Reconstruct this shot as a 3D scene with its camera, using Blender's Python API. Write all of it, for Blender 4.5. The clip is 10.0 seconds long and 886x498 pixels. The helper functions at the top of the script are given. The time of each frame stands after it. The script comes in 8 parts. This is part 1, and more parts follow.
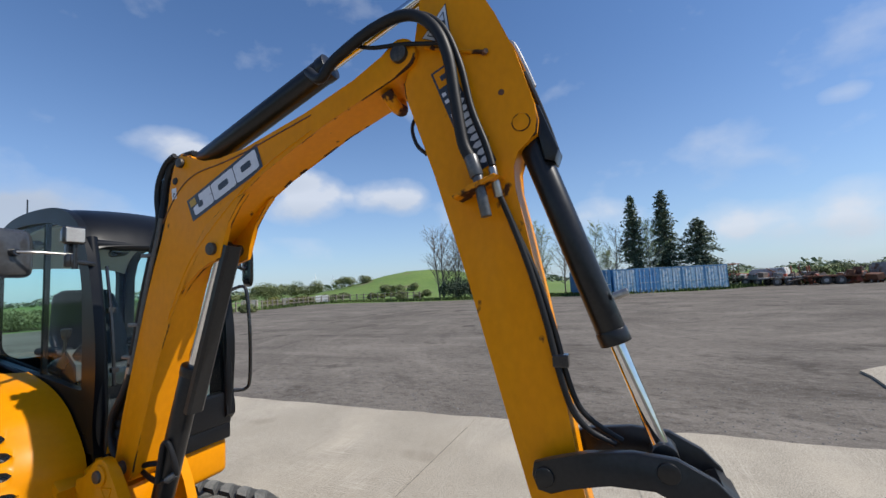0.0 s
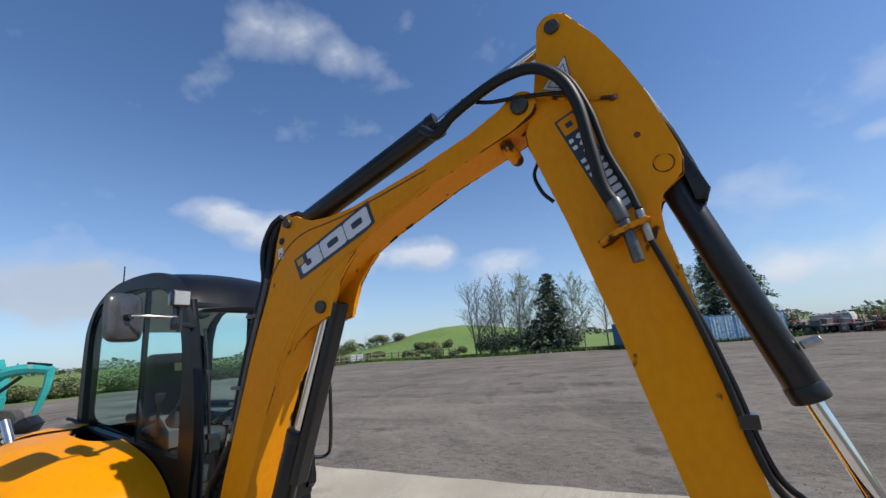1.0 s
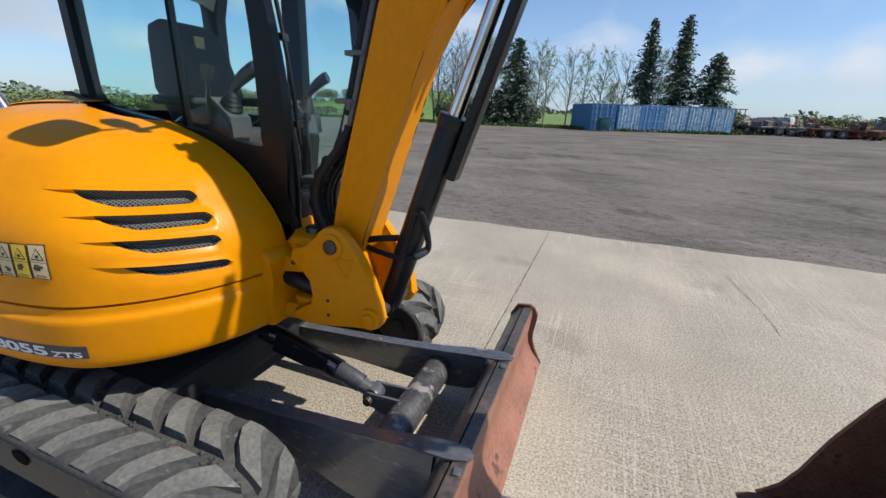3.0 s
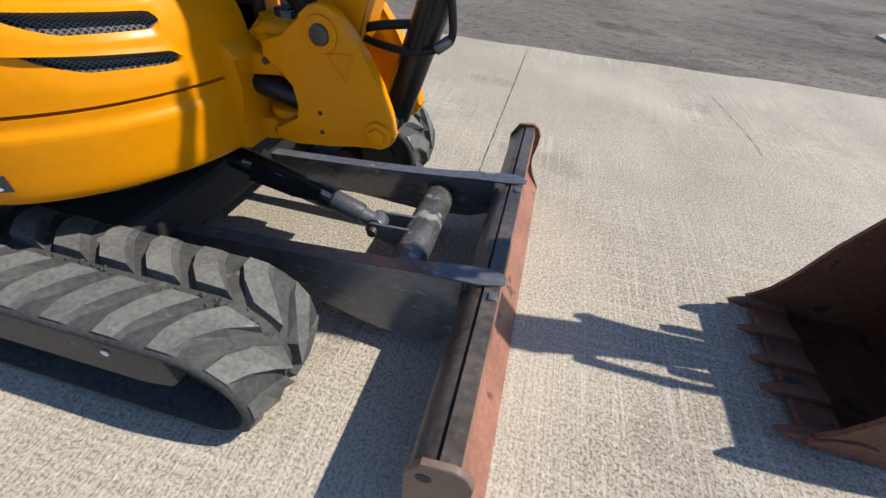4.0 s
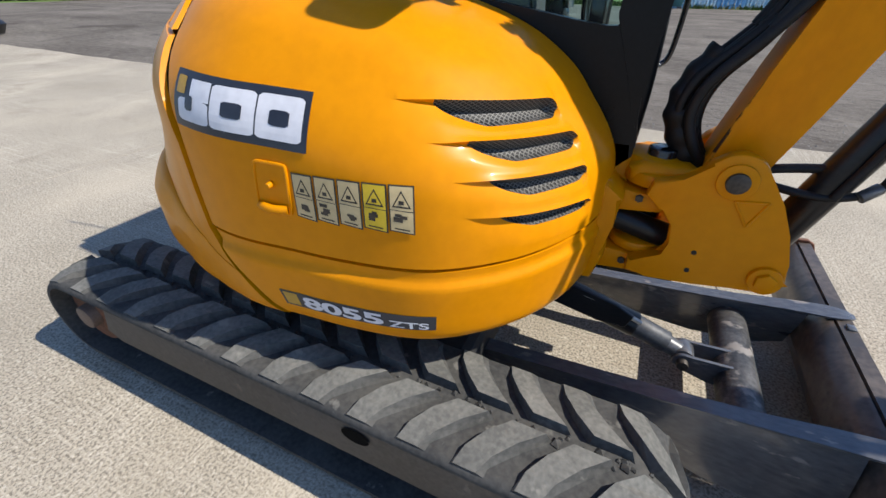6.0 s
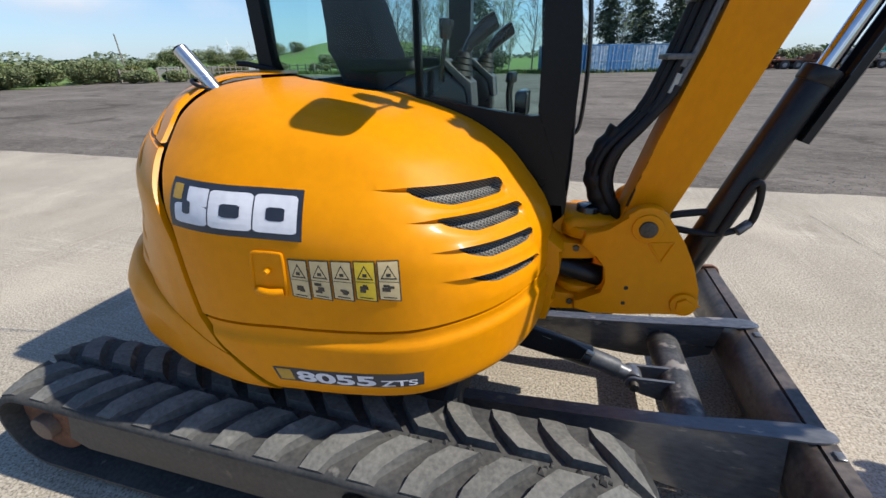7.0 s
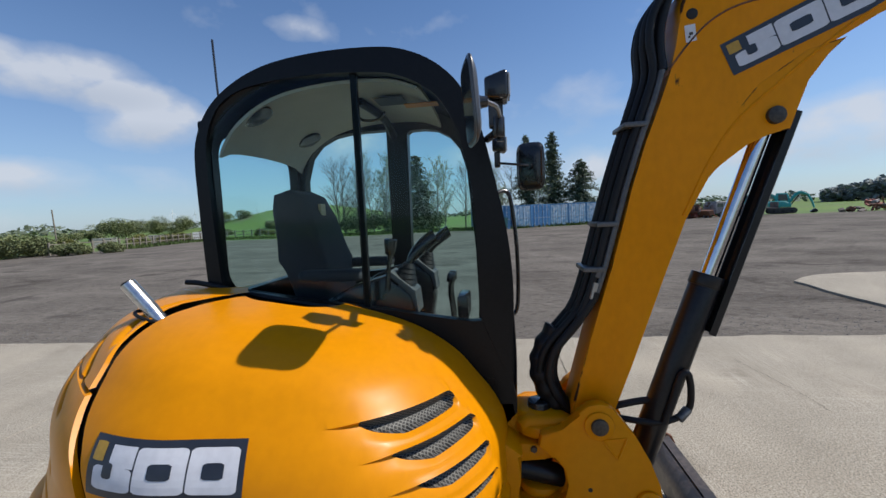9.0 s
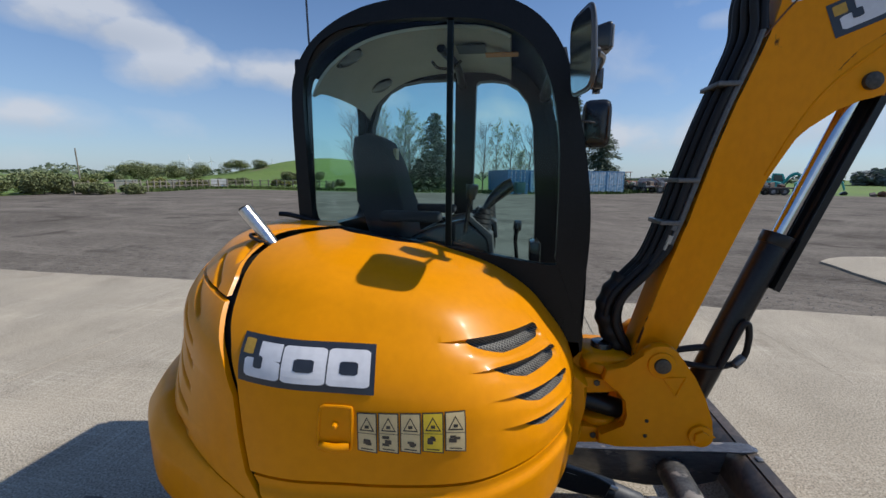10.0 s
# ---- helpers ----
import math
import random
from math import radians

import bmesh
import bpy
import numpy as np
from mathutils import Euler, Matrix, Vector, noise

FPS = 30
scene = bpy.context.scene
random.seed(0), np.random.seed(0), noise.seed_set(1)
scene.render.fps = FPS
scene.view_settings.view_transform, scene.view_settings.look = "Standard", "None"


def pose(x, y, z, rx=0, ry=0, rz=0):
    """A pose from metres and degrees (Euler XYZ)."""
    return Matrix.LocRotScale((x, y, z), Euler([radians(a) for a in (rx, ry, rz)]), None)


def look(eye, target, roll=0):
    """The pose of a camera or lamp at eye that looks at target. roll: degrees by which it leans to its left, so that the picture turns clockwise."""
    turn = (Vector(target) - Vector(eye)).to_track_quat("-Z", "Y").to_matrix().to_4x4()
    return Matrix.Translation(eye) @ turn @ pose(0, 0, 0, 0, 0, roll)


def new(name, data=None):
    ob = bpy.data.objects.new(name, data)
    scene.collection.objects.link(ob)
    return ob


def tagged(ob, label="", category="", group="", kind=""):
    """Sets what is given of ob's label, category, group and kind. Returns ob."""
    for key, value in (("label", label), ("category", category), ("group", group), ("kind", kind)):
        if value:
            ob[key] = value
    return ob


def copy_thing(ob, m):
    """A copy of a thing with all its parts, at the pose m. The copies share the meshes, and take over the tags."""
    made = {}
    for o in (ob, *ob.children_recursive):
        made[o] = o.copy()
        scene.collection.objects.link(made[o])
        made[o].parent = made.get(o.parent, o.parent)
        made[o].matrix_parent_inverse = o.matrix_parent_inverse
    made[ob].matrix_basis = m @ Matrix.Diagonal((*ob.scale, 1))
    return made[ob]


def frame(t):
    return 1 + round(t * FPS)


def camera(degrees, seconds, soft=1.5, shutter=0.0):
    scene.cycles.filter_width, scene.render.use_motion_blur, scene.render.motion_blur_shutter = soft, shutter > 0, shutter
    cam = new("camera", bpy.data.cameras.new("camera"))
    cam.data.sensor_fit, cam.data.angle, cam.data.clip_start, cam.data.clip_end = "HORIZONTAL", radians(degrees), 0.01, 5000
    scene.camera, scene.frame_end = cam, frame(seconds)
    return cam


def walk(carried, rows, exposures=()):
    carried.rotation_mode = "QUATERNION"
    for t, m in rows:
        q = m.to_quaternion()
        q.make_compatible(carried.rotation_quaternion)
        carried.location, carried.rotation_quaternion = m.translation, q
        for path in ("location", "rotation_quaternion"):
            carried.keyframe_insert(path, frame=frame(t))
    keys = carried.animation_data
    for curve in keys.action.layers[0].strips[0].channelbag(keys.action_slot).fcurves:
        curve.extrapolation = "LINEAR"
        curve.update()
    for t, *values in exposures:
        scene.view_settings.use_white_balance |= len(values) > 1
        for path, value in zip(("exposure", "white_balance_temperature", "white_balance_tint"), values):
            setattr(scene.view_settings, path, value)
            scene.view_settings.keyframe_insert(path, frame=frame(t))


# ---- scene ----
cam = camera(93.5, 10.0)
PATH = [
    (0, (3.563, -1.417, 1.865), (2.782, 0.416, 2.036), -2.9),
    (0.5, (3.444, -1.549, 1.915), (2.616, 0.224, 2.329), -3.3),
    (1, (3.199, -1.517, 1.882), (2.318, 0.224, 2.322), -4.4),
    (1.5, (2.955, -1.46, 1.874), (2.071, 0.303, 2.202), -3.7),
    (2, (2.681, -1.504, 1.797), (1.833, 0.306, 1.879), -1.3),
    (2.5, (2.385, -1.555, 1.721), (1.587, 0.257, 1.433), 0.7),
    (2.7, (2.275, -1.532, 1.66), (1.516, 0.268, 1.229), 1.4),
    (3.8, (1.875, -1.346, 1.377), (1.514, 0.23, 0.2), 4.1),
    (4, (1.825, -1.357, 1.366), (1.529, 0.135, 0.068), 5.3),
    (4.5, (1.588, -1.475, 1.343), (1.305, -0.111, -0.092), 7.4),
    (5, (1.26, -1.496, 1.312), (0.816, -0.196, -0.142), 6.7),
    (5.5, (0.984, -1.399, 1.36), (0.352, -0.062, 0.013), 3.3),
    (6, (0.878, -1.483, 1.481), (0.184, 0.053, 0.404), 1.2),
    (6.2, (0.851, -1.565, 1.526), (0.171, 0.053, 0.566), 0.6),
    (7.3, (0.844, -1.655, 1.584), (0.47, 0.127, 0.756), -1.2),
    (7.5, (0.893, -1.618, 1.578), (0.608, 0.183, 0.757), -1.4),
    (8, (0.969, -1.565, 1.579), (0.809, 0.301, 0.879), -2.1),
    (8.5, (0.916, -1.599, 1.708), (0.704, 0.345, 1.289), -2.7),
    (9, (0.838, -1.645, 1.801), (0.579, 0.332, 1.641), -2.8),
    (9.5, (0.722, -1.74, 1.832), (0.443, 0.237, 1.71), -1.8),
    (10, (0.569, -1.806, 1.745), (0.256, 0.139, 1.404), 0.5),
]
walk(cam, [(t, look(eye, target, roll)) for t, eye, target, roll in PATH],
     exposures=[(0, 0.13), (2.5, 0.14), (3.9, 0.32), (5.5, 0.40), (6.2, 0.38), (7.5, 0.31), (8.3, 0.17), (9, -0.06), (10, -0.12)])

# ---- world, sun ----
SUN_AZ, SUN_EL = radians(10.0), radians(49.5)
SUN_WAY = Vector((math.cos(SUN_AZ) * math.cos(SUN_EL), math.sin(SUN_AZ) * math.cos(SUN_EL), math.sin(SUN_EL)))


def link(tree, *pairs):
    for a, b in pairs:
        tree.links.new(a, b)


def maths(tree, op, a, b=None, clamp=False):
    n = tree.nodes.new("ShaderNodeMath")
    n.operation, n.use_clamp = op, clamp
    for k, v in enumerate((a, b)):
        if v is None:
            continue
        if isinstance(v, (int, float)):
            n.inputs[k].default_value = v
        else:
            tree.links.new(v, n.inputs[k])
    return n.outputs[0]


def ramp(tree, source, stops):
    n = tree.nodes.new("ShaderNodeValToRGB")
    els = n.color_ramp.elements
    while len(els) < len(stops):
        els.new(0.5)
    for e, (p, c) in zip(els, stops):
        e.position = p
        e.color = (c, c, c, 1) if isinstance(c, (int, float)) else (*c, 1)
    tree.links.new(source, n.inputs[0])
    return n.outputs[0]


def mixed(tree, factor, a, b, blend="MIX"):
    n = tree.nodes.new("ShaderNodeMix")
    n.data_type, n.blend_type = "RGBA", blend
    for socket, v in ((n.inputs[0], factor), (n.inputs[6], a), (n.inputs[7], b)):
        if isinstance(v, (int, float)):
            socket.default_value = v
        elif isinstance(v, tuple):
            socket.default_value = (*v, 1)
        else:
            tree.links.new(v, socket)
    return n.outputs[2]


def make_world():
    w = bpy.data.worlds.new("sky")
    scene.world = w
    w.use_nodes = True
    t = w.node_tree
    bg = t.nodes["Background"]
    bg.inputs[1].default_value = 0.096
    sky = t.nodes.new("ShaderNodeTexSky")
    sky.sky_type, sky.sun_disc = "NISHITA", False
    sky.sun_elevation, sky.sun_rotation = SUN_EL, radians(90) - SUN_AZ
    sky.air_density, sky.dust_density, sky.ozone_density = 1.0, 0.45, 3.5
    co = t.nodes.new("ShaderNodeTexCoord")
    sep = t.nodes.new("ShaderNodeSeparateXYZ")
    link(t, (co.outputs["Generated"], sep.inputs[0]))
    up = maths(t, "MAXIMUM", sep.outputs[2], 0.0)
    flat = t.nodes.new("ShaderNodeMapping")
    flat.inputs["Scale"].default_value = (1.0, 1.0, 1.5)
    link(t, (co.outputs["Generated"], flat.inputs[0]))
    puff, wisp = t.nodes.new("ShaderNodeTexNoise"), t.nodes.new("ShaderNodeTexNoise")
    for n, s, d in ((puff, 7.5, 10.0), (wisp, 3.0, 6.0)):
        n.inputs["Scale"].default_value, n.inputs["Detail"].default_value = s, d
        link(t, (flat.outputs[0], n.inputs["Vector"]))
    body, under = 0.0, 0.0
    bank = 0.0
    for az, el, wide, high, dense in CLOUDS:
        a, e = radians(az), radians(el)
        side = (-math.sin(a), math.cos(a), 0.0)
        over = (-math.cos(a) * math.sin(e), -math.sin(a) * math.sin(e), math.cos(e))
        fore = (math.cos(a) * math.cos(e), math.sin(a) * math.cos(e), math.sin(e))
        across = []
        for way in (side, over, fore):
            n = t.nodes.new("ShaderNodeVectorMath")
            n.operation = "DOT_PRODUCT"
            n.inputs[1].default_value = way
            link(t, (co.outputs["Generated"], n.inputs[0]))
            across.append(n.outputs["Value"])
        u = maths(t, "POWER", maths(t, "DIVIDE", across[0], math.sin(radians(wide))), 2.0)
        lift = maths(t, "DIVIDE", across[1], math.sin(radians(high)))
        v = maths(t, "POWER", lift, 2.0)
        blob = maths(t, "MULTIPLY", maths(t, "SUBTRACT", 1.0, maths(t, "ADD", u, v), clamp=True), maths(t, "GREATER_THAN", across[2], 0.0))
        body = maths(t, "ADD", maths(t, "MULTIPLY", blob, dense), body)
        under = maths(t, "ADD", maths(t, "MULTIPLY", blob, maths(t, "MAXIMUM", maths(t, "MULTIPLY", lift, -1.0), 0.0)), under)
        if az in BANK:
            bank = maths(t, "ADD", blob, bank)
    ragged = maths(t, "MULTIPLY", maths(t, "SUBTRACT", puff.outputs[0], 0.5), 2.0)
    thin = maths(t, "MULTIPLY", maths(t, "SUBTRACT", wisp.outputs[0], 0.5), 0.6)
    cover = ramp(t, maths(t, "ADD", body, maths(t, "ADD", ragged, thin)), ((0.26, 0.0), (0.72, 0.42), (1.35, 1.0)))
    haze = maths(t, "POWER", maths(t, "SUBTRACT", 1.0, maths(t, "MULTIPLY", up, 1.5), clamp=True), 2.6)
    deep = mixed(t, 1.0, sky.outputs[0], (0.90, 1.10, 1.32), "MULTIPLY")
    blue = mixed(t, maths(t, "MULTIPLY", haze, 0.50), deep, (5.0, 6.1, 7.8))
    grey = mixed(t, maths(t, "MULTIPLY", under, 1.3, clamp=True), (6.9, 7.3, 8.1), (4.4, 5.0, 6.0))
    grey = mixed(t, maths(t, "MULTIPLY", bank, 1.1, clamp=True), grey, (4.7, 5.25, 6.2))
    link(t, (mixed(t, maths(t, "MULTIPLY", cover, 0.82), blue, grey), bg.inputs[0]))


# clouds: bearing, height, half width and half height in degrees, density
CLOUDS = [(138, 15.5, 10, 3.4, 1.0), (131.5, 12, 6.5, 4.2, 1.1), (147, 17.5, 6, 2.6, 0.9), (159, 8.5, 12, 5.5, 1.2), (177, 7, 14, 5, 1.1), (141, 5.5, 16, 2.6, 0.7),
          (120, 12.3, 6.5, 3.4, 1.0), (135, 38.6, 10, 4.6, 0.55), (126, 36.5, 7, 4.4, 0.5), (109, 9.5, 7, 3.0, 0.8), (92, 7, 9, 3.4, 0.8), (72, 5, 15, 4.2, 0.9), (54, 6.5, 12, 5, 1.0),
          (68, 16.5, 2.5, 1.2, 0.8), (115, 23, 4, 1.6, 0.5), (60, 21, 16, 5.0, 0.55), (78, 13, 13, 4.5, 0.5), (30, 10, 14, 5, 0.9), (-40, 14, 16, 6, 1.0), (-95, 11, 18, 6, 1.0), (-150, 16, 16, 6, 0.9), (-170, 35, 14, 7, 0.7), (-60, 40, 14, 7, 0.7)]
BANK = (159, 177)  # the thick grey bank in the west
make_world()
lamp = bpy.data.lights.new("sun", "SUN")
lamp.energy, lamp.angle, lamp.color = 4.6, radians(0.53), (1.0, 0.95, 0.87)
new("sun", lamp).matrix_world = look(SUN_WAY * 50, (0, 0, 0))

# ---- materials ----


def surface(name, low, high, rough=0.5, metal=0.0, fine=60.0, coarse=4.0, bump=0.1, stain=None, coat=0.0, stretch=(1, 1, 1), spread=0.12, island=0.0, depth=0.004, spec=0.5):
    """Two tones mixed by coarse and fine noise, a stain with a shape of its own, relief."""
    m = bpy.data.materials.new(name)
    m.use_nodes = True
    t = m.node_tree
    b = t.nodes["Principled BSDF"]
    co, mp = t.nodes.new("ShaderNodeTexCoord"), t.nodes.new("ShaderNodeMapping")
    mp.inputs["Scale"].default_value = stretch
    link(t, (co.outputs["Object"], mp.inputs[0]))

    def grain(scale, detail=5.0):
        n = t.nodes.new("ShaderNodeTexNoise")
        n.inputs["Scale"].default_value, n.inputs["Detail"].default_value = scale, detail
        link(t, (mp.outputs[0], n.inputs["Vector"]))
        return n.outputs[0]

    small, large = grain(fine), grain(coarse)
    f = maths(t, "ADD", maths(t, "MULTIPLY", small, 0.5), maths(t, "MULTIPLY", large, 0.5))
    if island:
        info = t.nodes.new("ShaderNodeObjectInfo")
        f = maths(t, "ADD", f, maths(t, "MULTIPLY", maths(t, "SUBTRACT", info.outputs["Random"], 0.5), island))
    col = mixed(t, ramp(t, f, ((0.5 - spread, 0.0), (0.5 + spread, 1.0))), low, high)
    rgh = maths(t, "ADD", maths(t, "MULTIPLY", maths(t, "SUBTRACT", large, 0.5), 0.3), rough, clamp=True)
    met = None
    if stain:
        tone, edge, scale, srough = stain
        s = ramp(t, grain(scale, 8.0), ((edge, 0.0), (edge + 0.05, 1.0)))
        col = mixed(t, s, col, tone)
        rgh = maths(t, "ADD", maths(t, "MULTIPLY", s, srough - rough), rgh, clamp=True)
        if metal:
            met = maths(t, "MULTIPLY", maths(t, "SUBTRACT", 1.0, s), metal)
    link(t, (col, b.inputs["Base Color"]), (rgh, b.inputs["Roughness"]))
    b.inputs["Metallic"].default_value = metal
    if met is not None:
        link(t, (met, b.inputs["Metallic"]))
    b.inputs["Coat Weight"].default_value = coat
    b.inputs["Specular IOR Level"].default_value = spec
    b.inputs["Coat Roughness"].default_value = 0.12
    if bump:
        bp = t.nodes.new("ShaderNodeBump")
        bp.inputs["Strength"].default_value, bp.inputs["Distance"].default_value = bump, depth
        link(t, (f, bp.inputs["Height"]), (bp.outputs[0], b.inputs["Normal"]))
    return m


def make_glass(name, tint, gloss=0.06):
    m = bpy.data.materials.new(name)
    m.use_nodes = True
    t = m.node_tree
    t.nodes.remove(t.nodes["Principled BSDF"])
    clear, shine, mix, fr = (t.nodes.new(k) for k in ("ShaderNodeBsdfTransparent", "ShaderNodeBsdfGlossy", "ShaderNodeMixShader", "ShaderNodeFresnel"))
    clear.inputs[0].default_value = (*tint, 1)
    shine.inputs["Roughness"].default_value = 0.02
    fr.inputs[0].default_value = 1.5
    link(t, (maths(t, "MULTIPLY", fr.outputs[0], 1.0 + gloss, clamp=True), mix.inputs[0]), (clear.outputs[0], mix.inputs[1]), (shine.outputs[0], mix.inputs[2]), (mix.outputs[0], t.nodes["Material Output"].inputs[0]))
    return m


YELLOW = surface("yellow_paint", (0.665, 0.236, 0.0005), (0.725, 0.264, 0.0008), 0.34, 0, 30, 2.0, 0.02, None, 0.05, spec=0.13)
YELLOW_BOOM = surface("yellow_paint_worked", (0.70, 0.244, 0.0008), (0.78, 0.28, 0.001), 0.42, 0, 40, 3.0, 0.06, ((0.075, 0.032, 0.015), 0.695, 15.0, 0.8), 0.04, spec=0.13, stretch=(1.0, 1.0, 0.6))
WORN = surface("yellow_paint_chipped", (0.60, 0.21, 0.001), (0.76, 0.275, 0.0015), 0.45, 0, 60, 6.0, 0.15, ((0.055, 0.024, 0.012), 0.48, 13.0, 0.85), 0.0, spec=0.2)
SCRAPED = surface("scraped_yellow_paint", (0.62, 0.22, 0.002), (0.74, 0.29, 0.006), 0.5, 0, 60, 6.0, 0.15, ((0.07, 0.035, 0.018), 0.54, 22.0, 0.8), 0.0, stretch=(1, 1.6, 0.28), spec=0.25)
BLACK = surface("black_paint", (0.008, 0.008, 0.009), (0.014, 0.014, 0.015), 0.34, 0, 80, 5.0, 0.06, ((0.08, 0.075, 0.065), 0.74, 14.0, 0.8), 0.1, spec=0.3)
CAB_BLACK = surface("cab_black_paint", (0.004, 0.0043, 0.0055), (0.007, 0.0075, 0.009), 0.34, 0, 90, 4.0, 0.03, spec=0.24)
BLADE_BLACK = surface("scuffed_black_paint", (0.060, 0.060, 0.063), (0.125, 0.123, 0.121), 0.30, 0, 70, 4.0, 0.2, ((0.24, 0.21, 0.18), 0.64, 30.0, 0.7), 0.6, spec=0.6, stretch=(0.35, 1, 1))
BLADE_RUST = surface("worn_brown_blade_steel", (0.055, 0.045, 0.038), (0.125, 0.100, 0.082), 0.45, 0.1, 40, 5.0, 0.3, ((0.045, 0.04, 0.038), 0.60, 6.0, 0.5), 0.15)
RUST = surface("rusted_steel", (0.10, 0.042, 0.022), (0.20, 0.085, 0.045), 0.75, 0.1, 70, 7.0, 0.35, ((0.045, 0.03, 0.025), 0.60, 9.0, 0.8))
RUST_RED = surface("red_worn_steel", (0.24, 0.105, 0.068), (0.36, 0.165, 0.11), 0.55, 0.2, 50, 5.0, 0.25, ((0.10, 0.05, 0.035), 0.62, 7.0, 0.8))
BROWN_PLATE = surface("brown_primed_steel", (0.13, 0.085, 0.06), (0.19, 0.125, 0.09), 0.6, 0, 90, 6.0, 0.15)
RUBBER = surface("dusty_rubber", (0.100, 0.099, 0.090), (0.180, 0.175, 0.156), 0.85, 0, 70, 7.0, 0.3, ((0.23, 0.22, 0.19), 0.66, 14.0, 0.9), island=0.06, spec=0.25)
# lug flanks in a darker tone than the lug tops
RUBBER_FLANK = surface("darker_lug_flanks", (0.062, 0.062, 0.058), (0.108, 0.105, 0.096), 0.85, 0, 60, 8.0, 0.35, ((0.15, 0.145, 0.13), 0.66, 12.0, 0.9), spec=0.25)
# belt tone lowered to deepen the shade below the track frame
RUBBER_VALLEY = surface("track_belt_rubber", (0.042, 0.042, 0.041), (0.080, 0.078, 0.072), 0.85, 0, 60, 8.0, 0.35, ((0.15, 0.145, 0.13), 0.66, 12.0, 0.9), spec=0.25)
RUBBER_DARK = surface("dark_rubber", (0.035, 0.034, 0.033), (0.075, 0.072, 0.066), 0.85, 0, 60, 6.0, 0.4)
HOSE = surface("hose_rubber", (0.007, 0.007, 0.008), (0.014, 0.014, 0.015), 0.5, 0, 160, 9.0, 0.15, spec=0.3)
FRAME_GREY = surface("dusty_track_frame", (0.040, 0.034, 0.029), (0.072, 0.062, 0.053), 0.6, 0, 60, 3.0, 0.15, ((0.15, 0.125, 0.10), 0.66, 12.0, 0.85))
# near-black for black parts; deep shade of recesses and holes is in this colour
DARK = surface("near_black_parts", (0.010, 0.010, 0.010), (0.022, 0.021, 0.020), 0.7, 0, 50, 6.0, 0.2)
CHROME = surface("chrome_rod", (0.62, 0.62, 0.64), (0.72, 0.72, 0.74), 0.10, 1.0, 30, 3.0, 0.0)
STEEL = surface("bare_steel", (0.30, 0.29, 0.28), (0.42, 0.41, 0.39), 0.38, 0.9, 60, 6.0, 0.1, ((0.12, 0.09, 0.07), 0.66, 14.0, 0.8))
ALU = surface("brushed_tailpipe", (0.50, 0.50, 0.52), (0.66, 0.66, 0.68), 0.28, 1.0, 60, 6.0, 0.05)
PIN = surface("greasy_pin", (0.045, 0.04, 0.035), (0.10, 0.085, 0.07), 0.5, 0.5, 90, 9.0, 0.15)
DECAL_DARK = surface("decal_charcoal", (0.020, 0.024, 0.034), (0.030, 0.034, 0.046), 0.35, 0, 40, 3.0, 0.0)
DECAL_WHITE = surface("decal_white", (0.60, 0.60, 0.63), (0.70, 0.70, 0.73), 0.35, 0, 40, 3.0, 0.0)
DECAL_CREAM = surface("sticker_cream", (0.54, 0.42, 0.22), (0.64, 0.50, 0.27), 0.4, 0, 60, 5.0, 0.0)
DECAL_AMBER = surface("badge_amber", (0.42, 0.24, 0.025), (0.50, 0.29, 0.035), 0.45, 0, 90, 30.0, 0.0)
PIPE_GREY = surface("dark_steel_pipe", (0.070, 0.071, 0.073), (0.13, 0.13, 0.13), 0.36, 0.3, 80, 6.0, 0.05)
DECAL_YELLOW = surface("sticker_yellow", (0.62, 0.43, 0.02), (0.72, 0.50, 0.03), 0.4, 0, 60, 5.0, 0.0)
SEAT_CLOTH = surface("seat_cloth", (0.026, 0.028, 0.034), (0.045, 0.048, 0.057), 0.85, 0, 140, 5.0, 0.3)
LINER = surface("roof_lining", (0.42, 0.40, 0.34), (0.52, 0.49, 0.42), 0.85, 0, 150, 4.0, 0.15)
TRIM_GREY = surface("grey_plastic", (0.05, 0.054, 0.058), (0.085, 0.09, 0.094), 0.5, 0, 120, 5.0, 0.1)
MIRROR_SHELL = surface("grey_black_mirror_shell", (0.030, 0.031, 0.034), (0.055, 0.057, 0.060), 0.30, 0, 60, 5.0, 0.05, None, 0.45, spec=0.5)
LENS = surface("lamp_lens", (0.28, 0.28, 0.28), (0.44, 0.44, 0.43), 0.12, 0, 160, 8.0, 0.3, None, 0.6)
MIRROR_BACK = surface("mirror_black_plastic", (0.010, 0.010, 0.011), (0.020, 0.020, 0.021), 0.24, 0, 90, 6.0, 0.03, None, 0.35, spec=0.5)
GLASS = make_glass("tinted_glass", (0.78, 0.94, 0.93), -0.45)
PIT = surface("hole_shade_black", (0.003, 0.003, 0.003), (0.006, 0.006, 0.006), 0.9, 0, 40, 4.0, 0.0, spec=0.05)


